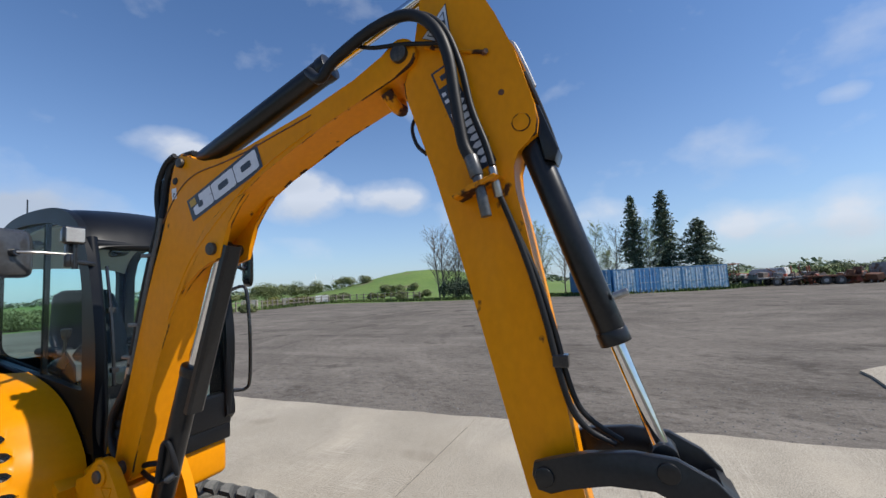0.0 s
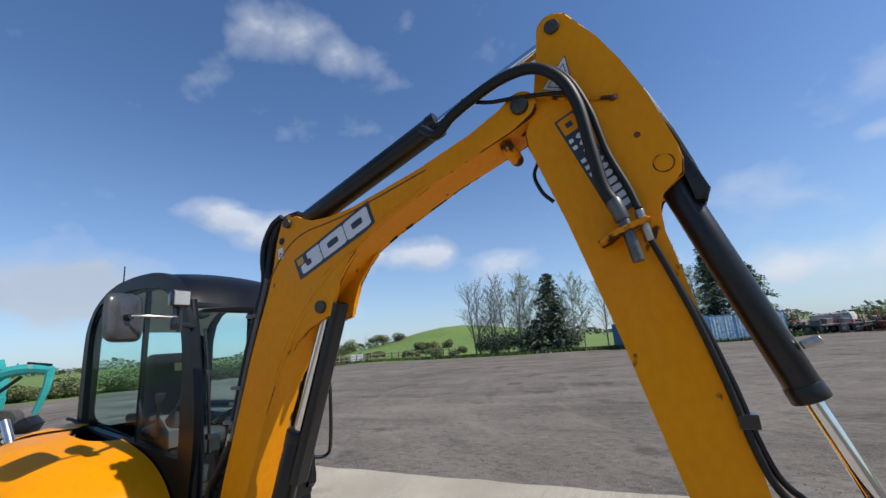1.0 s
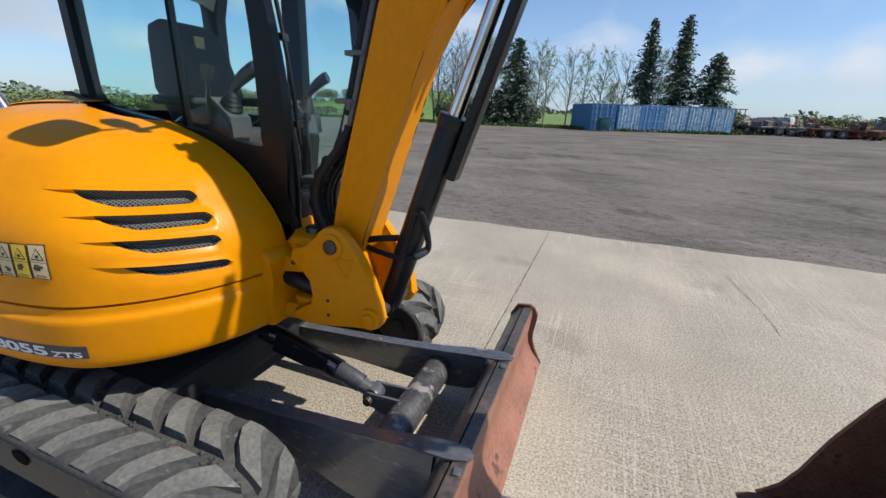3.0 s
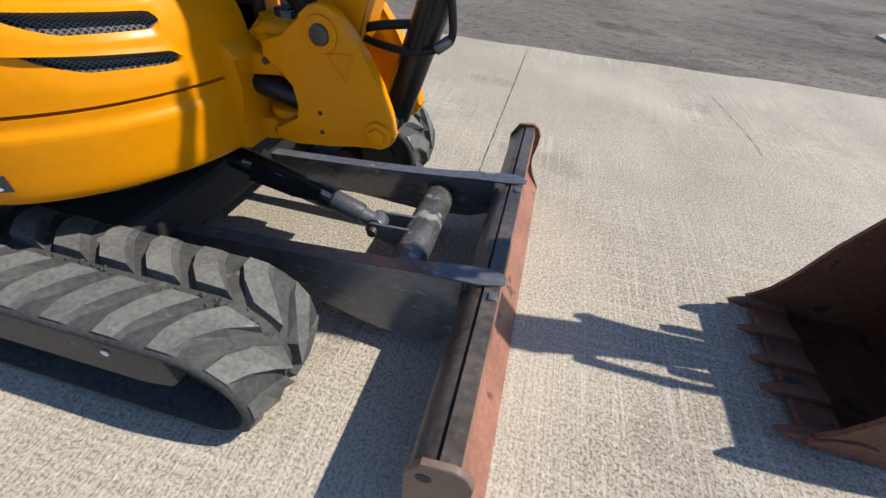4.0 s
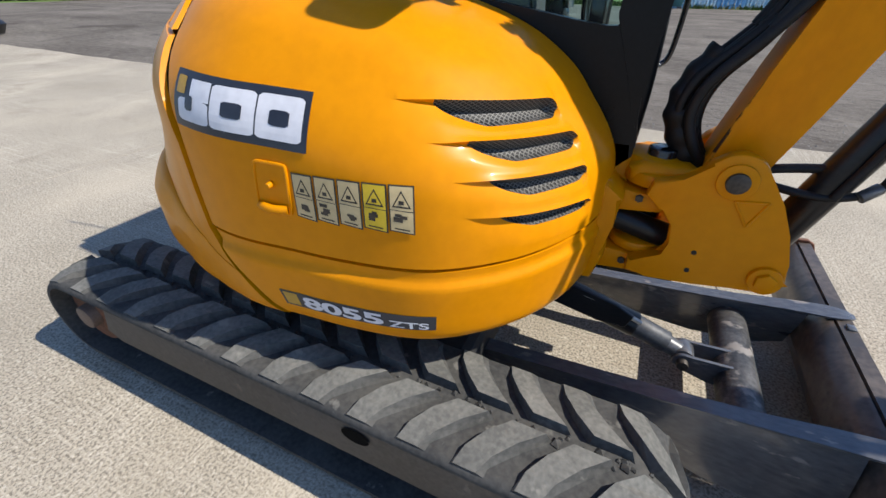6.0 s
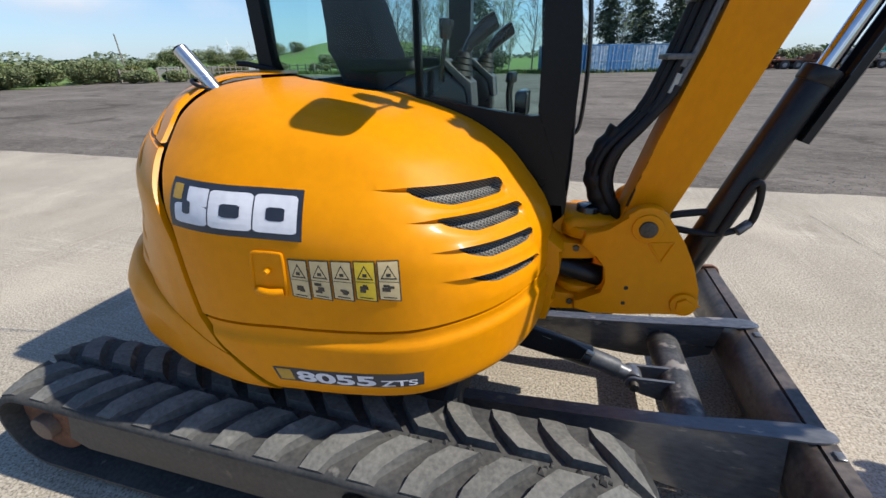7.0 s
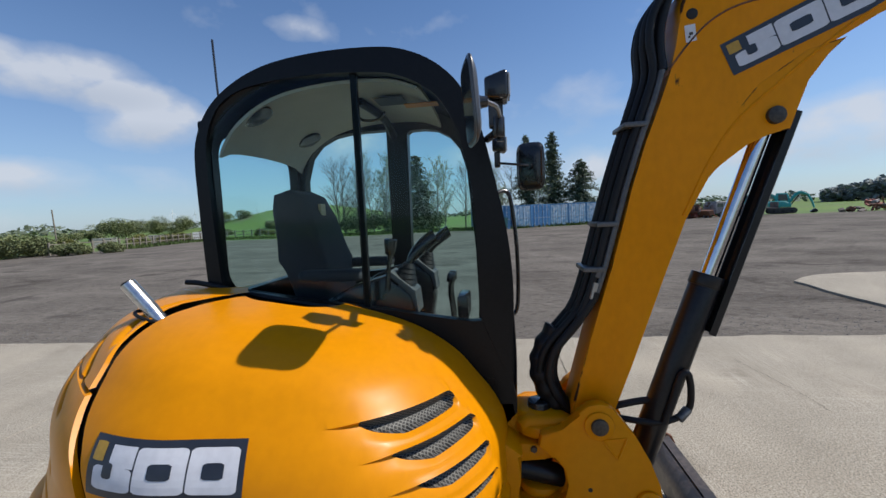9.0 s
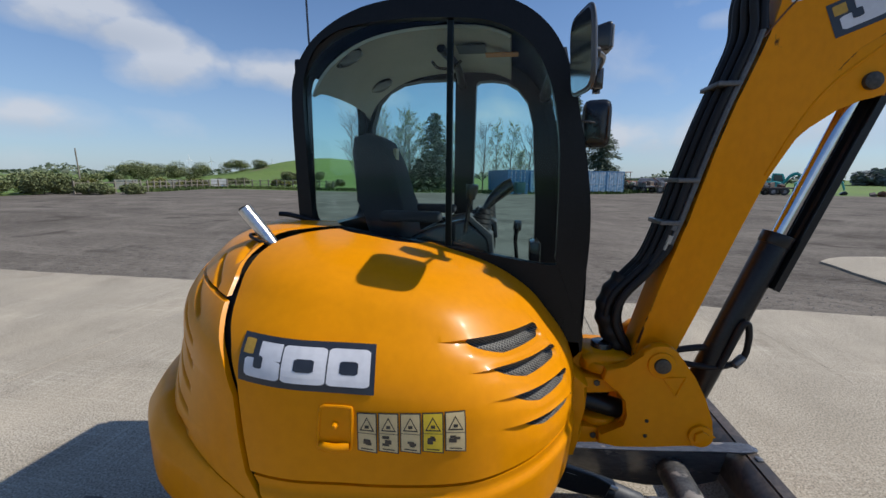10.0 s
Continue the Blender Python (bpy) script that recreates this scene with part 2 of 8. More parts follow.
def make_mesh_grille():
    m = surface("wire_mesh", (0.006, 0.006, 0.006), (0.012, 0.012, 0.012), 0.6, 0, 60, 5.0, 0.0)
    t = m.node_tree
    b = t.nodes["Principled BSDF"]
    co = t.nodes.new("ShaderNodeTexCoord")
    sep = t.nodes.new("ShaderNodeSeparateXYZ")
    link(t, (co.outputs["Object"], sep.inputs[0]))
    along = maths(t, "ADD", maths(t, "MULTIPLY", sep.outputs[0], 0.62), maths(t, "MULTIPLY", sep.outputs[1], 0.79))
    lines = []
    for sign in (1.0, -1.0):
        v = maths(t, "ADD", maths(t, "MULTIPLY", along, 62.0), maths(t, "MULTIPLY", sep.outputs[2], 110.0 * sign))
        lines.append(maths(t, "LESS_THAN", maths(t, "ABSOLUTE", maths(t, "SUBTRACT", maths(t, "FRACT", v), 0.5)), 0.13))
    link(t, (mixed(t, maths(t, "MAXIMUM", *lines), (0.004, 0.004, 0.004), (0.135, 0.13, 0.12)), b.inputs["Base Color"]))
    return m


GRILLE = make_mesh_grille()

# ---- mesh tools ----


def part(name, bm, material, parent=None, label="", smooth=False, angle=38):
    """Links a bmesh as one mesh object under a thing or a part."""
    me = bpy.data.meshes.new(name)
    bmesh.ops.recalc_face_normals(bm, faces=bm.faces[:])
    if smooth:
        for f in bm.faces:
            f.smooth = True
        lim = radians(angle)
        for e in bm.edges:
            if len(e.link_faces) == 2 and e.calc_face_angle(0.0) > lim:
                e.smooth = False
    bm.to_mesh(me)
    bm.free()
    for m in material if isinstance(material, (list, tuple)) else (material,):
        me.materials.append(m)
    ob = new(name, me)
    ob.parent = parent
    if label:
        ob["label"] = label
    return ob


def thing(name, label, category, group="", kind=""):
    return tagged(new(name), label, category, group, kind)


def sheet(points, faces):
    bm = bmesh.new()
    vs = [bm.verts.new(p) for p in points]
    for f in faces:
        try:
            bm.faces.new([vs[i] for i in f])
        except ValueError:
            pass
    return bm


def slab(profile, y0, y1, bevel=0.004, seg=1, edge_mat=0, holes=()):
    """A profile in x and z, made solid between y0 and y1."""
    bm = bmesh.new()
    a = [bm.verts.new((x, y0, z)) for x, z in profile]
    b = [bm.verts.new((x, y1, z)) for x, z in profile]
    n = len(a)
    caps = [bm.faces.new(a), bm.faces.new(b[::-1])]
    for i in range(n):
        bm.faces.new((a[i], b[i], b[(i + 1) % n], a[(i + 1) % n]))
    if bevel:
        edges = [e for f in caps for e in f.edges]
        bmesh.ops.bevel(bm, geom=edges, offset=bevel, segments=seg, affect="EDGES", profile=0.5, material=edge_mat)
    return bm


def block(lo, hi, bevel=0.006, seg=2):
    bm = bmesh.new()
    bmesh.ops.create_cube(bm, size=1)
    for v in bm.verts:
        v.co = [l + (c + 0.5) * (h - l) for l, h, c in zip(lo, hi, v.co)]
    if bevel:
        bmesh.ops.bevel(bm, geom=bm.edges[:], offset=bevel, segments=seg, affect="EDGES", profile=0.5)
    return bm


def rod(p, q, r, r2=None, seg=20, bevel=0.0):
    """A round bar from p to q."""
    p, q = Vector(p), Vector(q)
    bm = bmesh.new()
    bmesh.ops.create_cone(bm, cap_ends=True, segments=seg, radius1=r, radius2=r if r2 is None else r2, depth=(q - p).length)
    if bevel:
        bmesh.ops.bevel(bm, geom=[e for e in bm.edges if len([f for f in e.link_faces if len(f.verts) > 4]) == 1], offset=bevel, segments=2, affect="EDGES", profile=0.5)
    bmesh.ops.transform(bm, matrix=Matrix.Translation((p + q) / 2) @ (q - p).to_track_quat("Z", "Y").to_matrix().to_4x4(), verts=bm.verts[:])
    return bm


def join(*bms):
    out = bmesh.new()
    for bm in bms:
        me = bpy.data.meshes.new("tmp")
        bm.to_mesh(me)
        bm.free()
        out.from_mesh(me)
        bpy.data.meshes.remove(me)
    return out


def glide(points, n=8):
    """A smooth line through points."""
    p = [Vector(v) for v in points]
    p = [2 * p[0] - p[1]] + p + [2 * p[-1] - p[-2]]
    out = []
    for i in range(1, len(p) - 2):
        for k in range(n):
            u = k / n
            a, b, c, d = p[i - 1:i + 3]
            out.append(0.5 * ((2 * b) + (c - a) * u + (2 * a - 5 * b + 4 * c - d) * u * u + (3 * b - a - 3 * c + d) * u ** 3))
    return out + [p[-2]]


def tube(points, r, seg=10, smooth=8):
    """A hose or bent bar along points; r may be a number or a function of 0..1."""
    line = glide(points, smooth) if smooth else [Vector(v) for v in points]
    bm = bmesh.new()
    rings, side = [], None
    for i, c in enumerate(line):
        way = (line[min(i + 1, len(line) - 1)] - line[max(i - 1, 0)]).normalized()
        if side is None:
            side = way.orthogonal().normalized()
        side = (side - way * side.dot(way)).normalized()
        other = way.cross(side)
        rr = r(i / (len(line) - 1)) if callable(r) else r
        rings.append([bm.verts.new(c + rr * (math.cos(a) * side + math.sin(a) * other)) for a in (2 * math.pi * k / seg for k in range(seg))])
    for a, b in zip(rings, rings[1:]):
        for k in range(seg):
            bm.faces.new((a[k], a[(k + 1) % seg], b[(k + 1) % seg], b[k]))
    bm.faces.new(rings[0][::-1])
    bm.faces.new(rings[-1])
    return bm


def arc(cx, cz, r, a0, a1, n=8):
    return [(cx + r * math.cos(radians(a0 + (a1 - a0) * k / n)), cz + r * math.sin(radians(a0 + (a1 - a0) * k / n))) for k in range(n + 1)]


def resample(points, n, closed=True):
    p = [Vector(v) for v in points]
    if closed:
        p = p + [p[0]]
    d = [0.0]
    for a, b in zip(p, p[1:]):
        d.append(d[-1] + (b - a).length)
    out, k = [], 0
    for i in range(n):
        t = d[-1] * i / (n if closed else n - 1)
        while k < len(d) - 2 and d[k + 1] < t:
            k += 1
        out.append(p[k].lerp(p[k + 1], (t - d[k]) / max(d[k + 1] - d[k], 1e-9)))
    return out

# ---- ground, yard, concrete ----
GRASS = surface("rough_grass", (0.045, 0.075, 0.018), (0.10, 0.14, 0.035), 0.95, 0, 2.5, 0.05, 0.6, ((0.13, 0.115, 0.05), 0.60, 0.12, 0.95), depth=0.05)
HILL_GRASS = surface("hill_grass", (0.085, 0.15, 0.025), (0.14, 0.21, 0.04), 0.95, 0, 1.2, 0.06, 0.5, ((0.14, 0.14, 0.06), 0.60, 0.10, 0.95), depth=0.05)


def make_gravel():
    m = surface("yard_gravel", (0.102, 0.089, 0.076), (0.200, 0.177, 0.152), 0.95, 0, 30.0, 0.35, 0.0, ((0.085, 0.074, 0.063), 0.60, 0.5, 0.95), spread=0.15, spec=0.06)
    t = m.node_tree
    b = t.nodes["Principled BSDF"]
    base = b.inputs["Base Color"].links[0].from_socket
    co = t.nodes.new("ShaderNodeTexCoord")

    def grain(scale, stretch, detail):
        mp, n = t.nodes.new("ShaderNodeMapping"), t.nodes.new("ShaderNodeTexNoise")
        mp.inputs["Scale"].default_value = stretch
        mp.inputs["Rotation"].default_value = (0, 0, 0.05)
        n.inputs["Scale"].default_value, n.inputs["Detail"].default_value = scale, detail
        link(t, (co.outputs["Object"], mp.inputs[0]), (mp.outputs[0], n.inputs["Vector"]))
        return n.outputs[0]

    def arcs(cx, cy, scale, along):
        """Noise drawn out along circles round a point: the tracks of turning machines."""
        off, ln, sep = t.nodes.new("ShaderNodeVectorMath"), t.nodes.new("ShaderNodeVectorMath"), t.nodes.new("ShaderNodeSeparateXYZ")
        off.operation, ln.operation = "SUBTRACT", "LENGTH"
        off.inputs[1].default_value = (cx, cy, 0)
        link(t, (co.outputs["Object"], off.inputs[0]), (off.outputs[0], ln.inputs[0]), (off.outputs[0], sep.inputs[0]))
        com, n = t.nodes.new("ShaderNodeCombineXYZ"), t.nodes.new("ShaderNodeTexNoise")
        link(t, (maths(t, "MULTIPLY", ln.outputs["Value"], scale), com.inputs[0]), (maths(t, "MULTIPLY", maths(t, "ARCTAN2", sep.outputs[1], sep.outputs[0]), along), com.inputs[1]), (com.outputs[0], n.inputs["Vector"]))
        n.inputs["Scale"].default_value, n.inputs["Detail"].default_value, n.inputs["Roughness"].default_value = 1.0, 6.0, 0.65
        return n.outputs[0]

    ruts, fine_ruts = grain(0.55, (0.30, 1.0, 1.0), 7.0), grain(3.2, (0.16, 1.0, 1.0), 5.0)
    patches = grain(0.16, (0.8, 1.0, 1.0), 5.0)
    turn_a, turn_b = arcs(13.0, 19.0, 1.1, 3.0), arcs(-6.0, 34.0, 0.9, 3.0)
    clods, stones = grain(9.0, (0.7, 1.0, 1.0), 8.0), grain(42.0, (1, 1, 1), 3.0)
    col = mixed(t, maths(t, "MULTIPLY", ramp(t, ruts, ((0.53, 0.0), (0.70, 1.0))), 0.35), base, (0.24, 0.215, 0.185))
    col = mixed(t, maths(t, "MULTIPLY", ramp(t, ruts, ((0.34, 1.0), (0.46, 0.0))), 0.40), col, (0.062, 0.053, 0.045))
    col = mixed(t, maths(t, "MULTIPLY", ramp(t, patches, ((0.50, 0.0), (0.64, 1.0))), 0.38), col, (0.078, 0.067, 0.056))
    for turn_ in (turn_a, turn_b):
        col = mixed(t, maths(t, "MULTIPLY", ramp(t, turn_, ((0.55, 0.0), (0.68, 1.0))), 0.40), col, (0.25, 0.222, 0.19))
        col = mixed(t, maths(t, "MULTIPLY", ramp(t, turn_, ((0.32, 1.0), (0.42, 0.0))), 0.45), col, (0.055, 0.047, 0.040))
    col = mixed(t, maths(t, "MULTIPLY", ramp(t, fine_ruts, ((0.55, 0.0), (0.70, 1.0))), 0.14), col, (0.24, 0.215, 0.185))
    col = mixed(t, maths(t, "MULTIPLY", ramp(t, clods, ((0.56, 0.0), (0.70, 1.0))), 0.28), col, (0.26, 0.235, 0.21))
    col = mixed(t, maths(t, "MULTIPLY", ramp(t, clods, ((0.34, 1.0), (0.44, 0.0))), 0.42), col, (0.045, 0.039, 0.033))
    col = mixed(t, maths(t, "MULTIPLY", ramp(t, stones, ((0.60, 0.0), (0.68, 1.0))), 0.40), col, (0.30, 0.28, 0.26))
    link(t, (col, b.inputs["Base Color"]))
    bp = t.nodes.new("ShaderNodeBump")
    bp.inputs["Strength"].default_value, bp.inputs["Distance"].default_value = 1.0, 0.032
    h = maths(t, "ADD", maths(t, "MULTIPLY", clods, 0.8), maths(t, "ADD", maths(t, "MULTIPLY", stones, 0.25), maths(t, "MULTIPLY", fine_ruts, 0.10)))
    link(t, (h, bp.inputs["Height"]), (bp.outputs[0], b.inputs["Normal"]))
    return m


GRAVEL = make_gravel()


def make_concrete():
    m = surface("brushed_concrete", (0.334, 0.292, 0.226), (0.462, 0.407, 0.322), 0.85, 0, 70, 0.9, 0.0, ((0.33, 0.286, 0.222), 0.60, 1.1, 0.9), spec=0.25)
    t = m.node_tree
    b = t.nodes["Principled BSDF"]
    base = b.inputs["Base Color"].links[0].from_socket
    co = t.nodes.new("ShaderNodeTexCoord")

    def grain(scale, stretch, detail=4.0):
        mp, n = t.nodes.new("ShaderNodeMapping"), t.nodes.new("ShaderNodeTexNoise")
        mp.inputs["Scale"].default_value = stretch
        n.inputs["Scale"].default_value, n.inputs["Detail"].default_value = scale, detail
        link(t, (co.outputs["Object"], mp.inputs[0]), (mp.outputs[0], n.inputs["Vector"]))
        return n.outputs[0]

    streak = grain(1.0, (75.0, 1.6, 1.0), 3.0)
    speck, coarse = grain(95.0, (1, 1, 1), 9.0), grain(62.0, (1, 1, 1), 7.0)
    broad, cross = grain(0.8, (1.0, 0.6, 1), 8.0), grain(1.0, (1.4, 46.0, 1.0), 3.0)
    where = ramp(t, grain(0.55, (1, 1, 1), 2.0), ((0.42, 0.15), (0.58, 1.0)))
    pits = ramp(t, speck, ((0.40, 1.0), (0.53, 0.0)))
    col = mixed(t, maths(t, "MULTIPLY", pits, 0.75), base, (0.11, 0.095, 0.074))
    col = mixed(t, maths(t, "MULTIPLY", ramp(t, coarse, ((0.56, 0.0), (0.66, 1.0))), 0.45), col, (0.67, 0.61, 0.51))
    col = mixed(t, maths(t, "MULTIPLY", maths(t, "MULTIPLY", ramp(t, streak, ((0.52, 0.0), (0.66, 1.0))), where), 0.30), col, (0.67, 0.60, 0.50))
    col = mixed(t, maths(t, "MULTIPLY", ramp(t, broad, ((0.50, 0.0), (0.68, 1.0))), 0.35), col, (0.58, 0.50, 0.385))
    col = mixed(t, maths(t, "MULTIPLY", ramp(t, broad, ((0.33, 1.0), (0.46, 0.0))), 0.30), col, (0.27, 0.232, 0.175))
    col = mixed(t, maths(t, "MULTIPLY", maths(t, "MULTIPLY", ramp(t, cross, ((0.54, 0.0), (0.66, 1.0))), where), 0.22), col, (0.68, 0.61, 0.50))
    link(t, (col, b.inputs["Base Color"]))
    bp = t.nodes.new("ShaderNodeBump")
    bp.inputs["Strength"].default_value, bp.inputs["Distance"].default_value = 0.70, 0.006
    h = maths(t, "ADD", maths(t, "MULTIPLY", maths(t, "MULTIPLY", streak, where), 0.9), maths(t, "MULTIPLY", speck, 0.9))
    link(t, (h, bp.inputs["Height"]), (bp.outputs[0], b.inputs["Normal"]))
    return m


CONCRETE = make_concrete()
JOINT = surface("joint_dirt", (0.05, 0.044, 0.036), (0.10, 0.088, 0.072), 0.95, 0, 60, 5, 0.3)


def hill_height(x, y):
    """Low mounds behind the yard, fields that rise far off."""
    d = math.hypot(x, y)
    z = -0.07
    b, e = math.degrees(math.atan2(y + 1.6, x - 2.4)), math.hypot(x - 2.4, y + 1.6)
    z += 6.9 * math.exp(-((b - 115.5) / (11.0 if b > 115.5 else 13.0)) ** 2 - ((e - 130) / 30) ** 2)
    if d > 160:
        z += 0.016 * (d - 160) * (0.6 + 0.4 * math.sin(math.atan2(y, x) * 5 + 1)) * (1 if x < 10 else 0.35)
    return z


def make_ground():
    pts, faces = [], []
    radii = [0, 4, 8, 14, 20, 28, 36, 44, 52, 60, 68, 76, 86, 96, 106, 116, 126, 138, 150, 165, 185, 215, 260, 330, 450, 700, 1200, 2500, 4500]
    n = 120
    pts.append((0, 0, -0.07))
    for r in radii[1:]:
        for k in range(n):
            a = 2 * math.pi * k / n
            x, y = r * math.cos(a), r * math.sin(a)
            z = hill_height(x, y) if r < 600 else hill_height(x * 600 / r, y * 600 / r) * 0.7
            pts.append((x, y, z))
    for k in range(n):
        faces.append((0, 1 + k, 1 + (k + 1) % n))
    for i in range(len(radii) - 2):
        a, b = 1 + i * n, 1 + (i + 1) * n
        for k in range(n):
            faces.append((a + k, b + k, b + (k + 1) % n, a + (k + 1) % n))
    ob = part("ground", sheet(pts, faces), HILL_GRASS, None, "", True, 80)
    tagged(ob, "green grass fields rising to a low mound behind the yard", "grass", "", "structure")


make_ground()
YARD = [(-44, -40), (-42, 5), (-37, 14), (-40, 27), (-42.5, 33), (-37, 36), (-39, 46), (-35, 49.2), (-24, 46.5), (-14, 45.2), (-6, 46.3), (1, 45.2), (6, 47.2), (13, 49.8), (19, 57), (32, 57.5), (42, 52), (70, 46), (80, 10), (70, -40)]


def make_yard():
    line = glide([(x, y, 0) for x, y in YARD + YARD[:1]], 12)[:-1]
    bm = bmesh.new()
    rings = []
    for s in (1.0, 0.9, 0.75, 0.55, 0.35, 0.15):
        ring = []
        for i, p in enumerate(line):
            wob = 0.5 * noise.noise(Vector((p.x * 0.35, p.y * 0.35, 3))) if s == 1.0 else 0
            z = -0.03 if s < 1 else -0.066
            ring.append(bm.verts.new((p.x * s * (1 + wob * 0.012), 5 * (1 - s) + p.y * s * (1 + wob * 0.012), z)))
        rings.append(ring)
    n = len(line)
    for a, b in zip(rings, rings[1:]):
        for k in range(n):
            bm.faces.new((a[k], a[(k + 1) % n], b[(k + 1) % n], b[k]))
    bm.faces.new(rings[-1])
    ob = part("yard", bm, GRAVEL, None, "", True)
    tagged(ob, "dark grey gravel yard with tyre tracks and pale scuffs", "gravel yard", "", "structure")


make_yard()


def make_verge():
    """A rough strip of grass blades along the far edge of the yard."""
    rnd = random.Random(5)
    pts, faces = [], []
    line = glide([(x, y, 0) for x, y in YARD[5:16]], 60)
    for p in line:
        for _ in range(26):
            x, y = p.x + rnd.gauss(0, 0.5), p.y + 0.6 + rnd.random() ** 1.6 * 3.5
            h, w, a = 0.10 + 0.28 * rnd.random(), 0.05 + 0.07 * rnd.random(), rnd.random() * 6.3
            i = len(pts)
            pts += [(x - w * math.cos(a), y - w * math.sin(a), -0.07), (x + w * math.cos(a), y + w * math.sin(a), -0.07), (x + rnd.gauss(0, 0.08), y + rnd.gauss(0, 0.08), h)]
            faces.append((i, i + 1, i + 2))
    ob = part("grass_verge", sheet(pts, faces), GRASS)
    tagged(ob, "uneven tufts of green grass along the yard edge", "grass", "", "stuff")


make_verge()


def concrete_slab(x0, x1, y0, y1, parent, ragged=0.0):
    """One cast slab with a worn edge."""
    edge = []
    n = 60
    for k in range(n + 1):
        x = x0 + (x1 - x0) * k / n
        edge.append((x, y1 + (ragged * noise.noise(Vector((x * 1.3, y1, 0))) + 0.4 * ragged * noise.noise(Vector((x * 6, y1, 5))) if 0 < k < n or ragged else 0)))
    bm = bmesh.new()
    top = [bm.verts.new((x, y, 0.0)) for x, y in edge]
    mid = [bm.verts.new((x, y0, 0.0)) for x, _ in edge]
    low = [bm.verts.new((x, y + 0.012, -0.14)) for x, y in edge]
    lowm = [bm.verts.new((x, y0, -0.14)) for x, _ in edge]
    for k in range(n):
        bm.faces.new((mid[k], mid[k + 1], top[k + 1], top[k]))
        bm.faces.new((top[k], top[k + 1], low[k + 1], low[k]))
        bm.faces.new((mid[k + 1], mid[k], lowm[k], lowm[k + 1]))
    for a, b, c, d in ((top[0], low[0], lowm[0], mid[0]), (top[n], mid[n], lowm[n], low[n])):
        bm.faces.new((a, b, c, d))
    bmesh.ops.bevel(bm, geom=[e for e in bm.edges if all(abs(v.co.z) < 1e-5 for v in e.verts) and any(f.normal.z < 0.5 for f in e.link_faces) and len(e.link_faces) == 2], offset=0.003, segments=2, affect="EDGES", profile=0.5)
    return part("slab", bm, CONCRETE, parent)


PAVEMENT = tagged(new("pavement"), "pale brushed concrete slabs with narrow joints", "concrete", "", "structure")
part("joint_bed", block((-19.1, -7.2, -0.16), (6.3, 4.15, -0.012), 0), JOINT, PAVEMENT)
EDGES = (-18.9, -13.8, -8.7, -3.6, 6.25)
for x0, x1 in zip(EDGES, EDGES[1:]):
    concrete_slab(x0 + 0.0024, x1 - 0.0024, -7.1, 4.28, PAVEMENT, 0.07)


def make_crack(points, width, seed, ragged=0.008, name="crack"):
    """A hairline crack or a dirt-filled joint: a thin ragged strip that lies on the slab."""
    rnd = random.Random(seed)
    line = [Vector((p.x + rnd.gauss(0, ragged), p.y, 0.004)) for p in glide([(x, y, 0) for x, y in points], 14)]
    pts, faces = [], []
    for i, p in enumerate(line):
        w = width * rnd.uniform(0.2, 1.0) * min(1, i / 4, (len(line) - 1 - i) / 4)
        pts += [(p.x - w, p.y, p.z), (p.x + w, p.y, p.z)]
        if i:
            faces.append((2 * i - 2, 2 * i - 1, 2 * i + 1, 2 * i))
    part(name, sheet(pts, faces), JOINT, PAVEMENT)


make_crack([(1.546, 4.19), (1.546, 3.2), (1.544, 2.2), (1.541, 1.2), (1.540, 0.72)], 0.0055, 2, 0.0012, "joint")
make_crack([(3.47, 3.45), (3.51, 3.0), (3.56, 2.5), (3.57, 1.98)], 0.003, 1)


def make_far_slab():
    bm = bmesh.new()
    edge = [(7.25, 8.30), (7.0, 6.2), (7.15, 5.1), (9.0, 4.3), (16.0, 4.2), (30.0, 4.6), (30.0, 9.6), (16.0, 9.3), (8.4, 9.12)]
    edge = [v.xy for v in resample([(x, y, 0) for x, y in edge], 90)]
    edge = [(x + 0.10 * noise.noise(Vector((x * 2, y * 2, 0))), y + 0.10 * noise.noise(Vector((x * 2, y * 2, 7)))) for x, y in edge]
    top, low = [bm.verts.new((x, y, 0.012)) for x, y in edge], [bm.verts.new((x, y, -0.12)) for x, y in edge]
    bm.faces.new(top)
    for k in range(90):
        bm.faces.new((top[k], low[k], low[(k + 1) % 90], top[(k + 1) % 90]))
    part("slab", bm, CONCRETE, PAVEMENT)


make_far_slab()


def make_stones():
    """Loose stones on the gravel near the concrete."""
    rnd = random.Random(3)
    bm = bmesh.new()
    pts, faces = [], []
    for _ in range(2600):
        x, y = rnd.uniform(-9, 12), 4.25 + abs(rnd.gauss(0, 1.0)) * 1.8
        s = rnd.uniform(0.006, 0.022)
        i = len(pts)
        for a in range(5):
            an = a * 1.256 + rnd.random() * 0.5
            pts.append((x + s * math.cos(an), y + s * math.sin(an), -0.032))
        pts.append((x + rnd.gauss(0, s * 0.2), y + rnd.gauss(0, s * 0.2), -0.03 + s * rnd.uniform(0.4, 0.8)))
        faces += [(i + a, i + (a + 1) % 5, i + 5) for a in range(5)]
    tagged(part("loose_stones", sheet(pts, faces), surface("stone", (0.06, 0.058, 0.056), (0.22, 0.21, 0.20), 0.9, 0, 40, 9, 0.3)), "small grey stones scattered on the gravel", "stones", "", "stuff")


make_stones()

# ---- the excavator: house ----
DIGGER = thing("excavator", "yellow midi excavator with black cab and rubber tracks on concrete", "excavator")
MID = 0.05  # the plane of boom and dipper

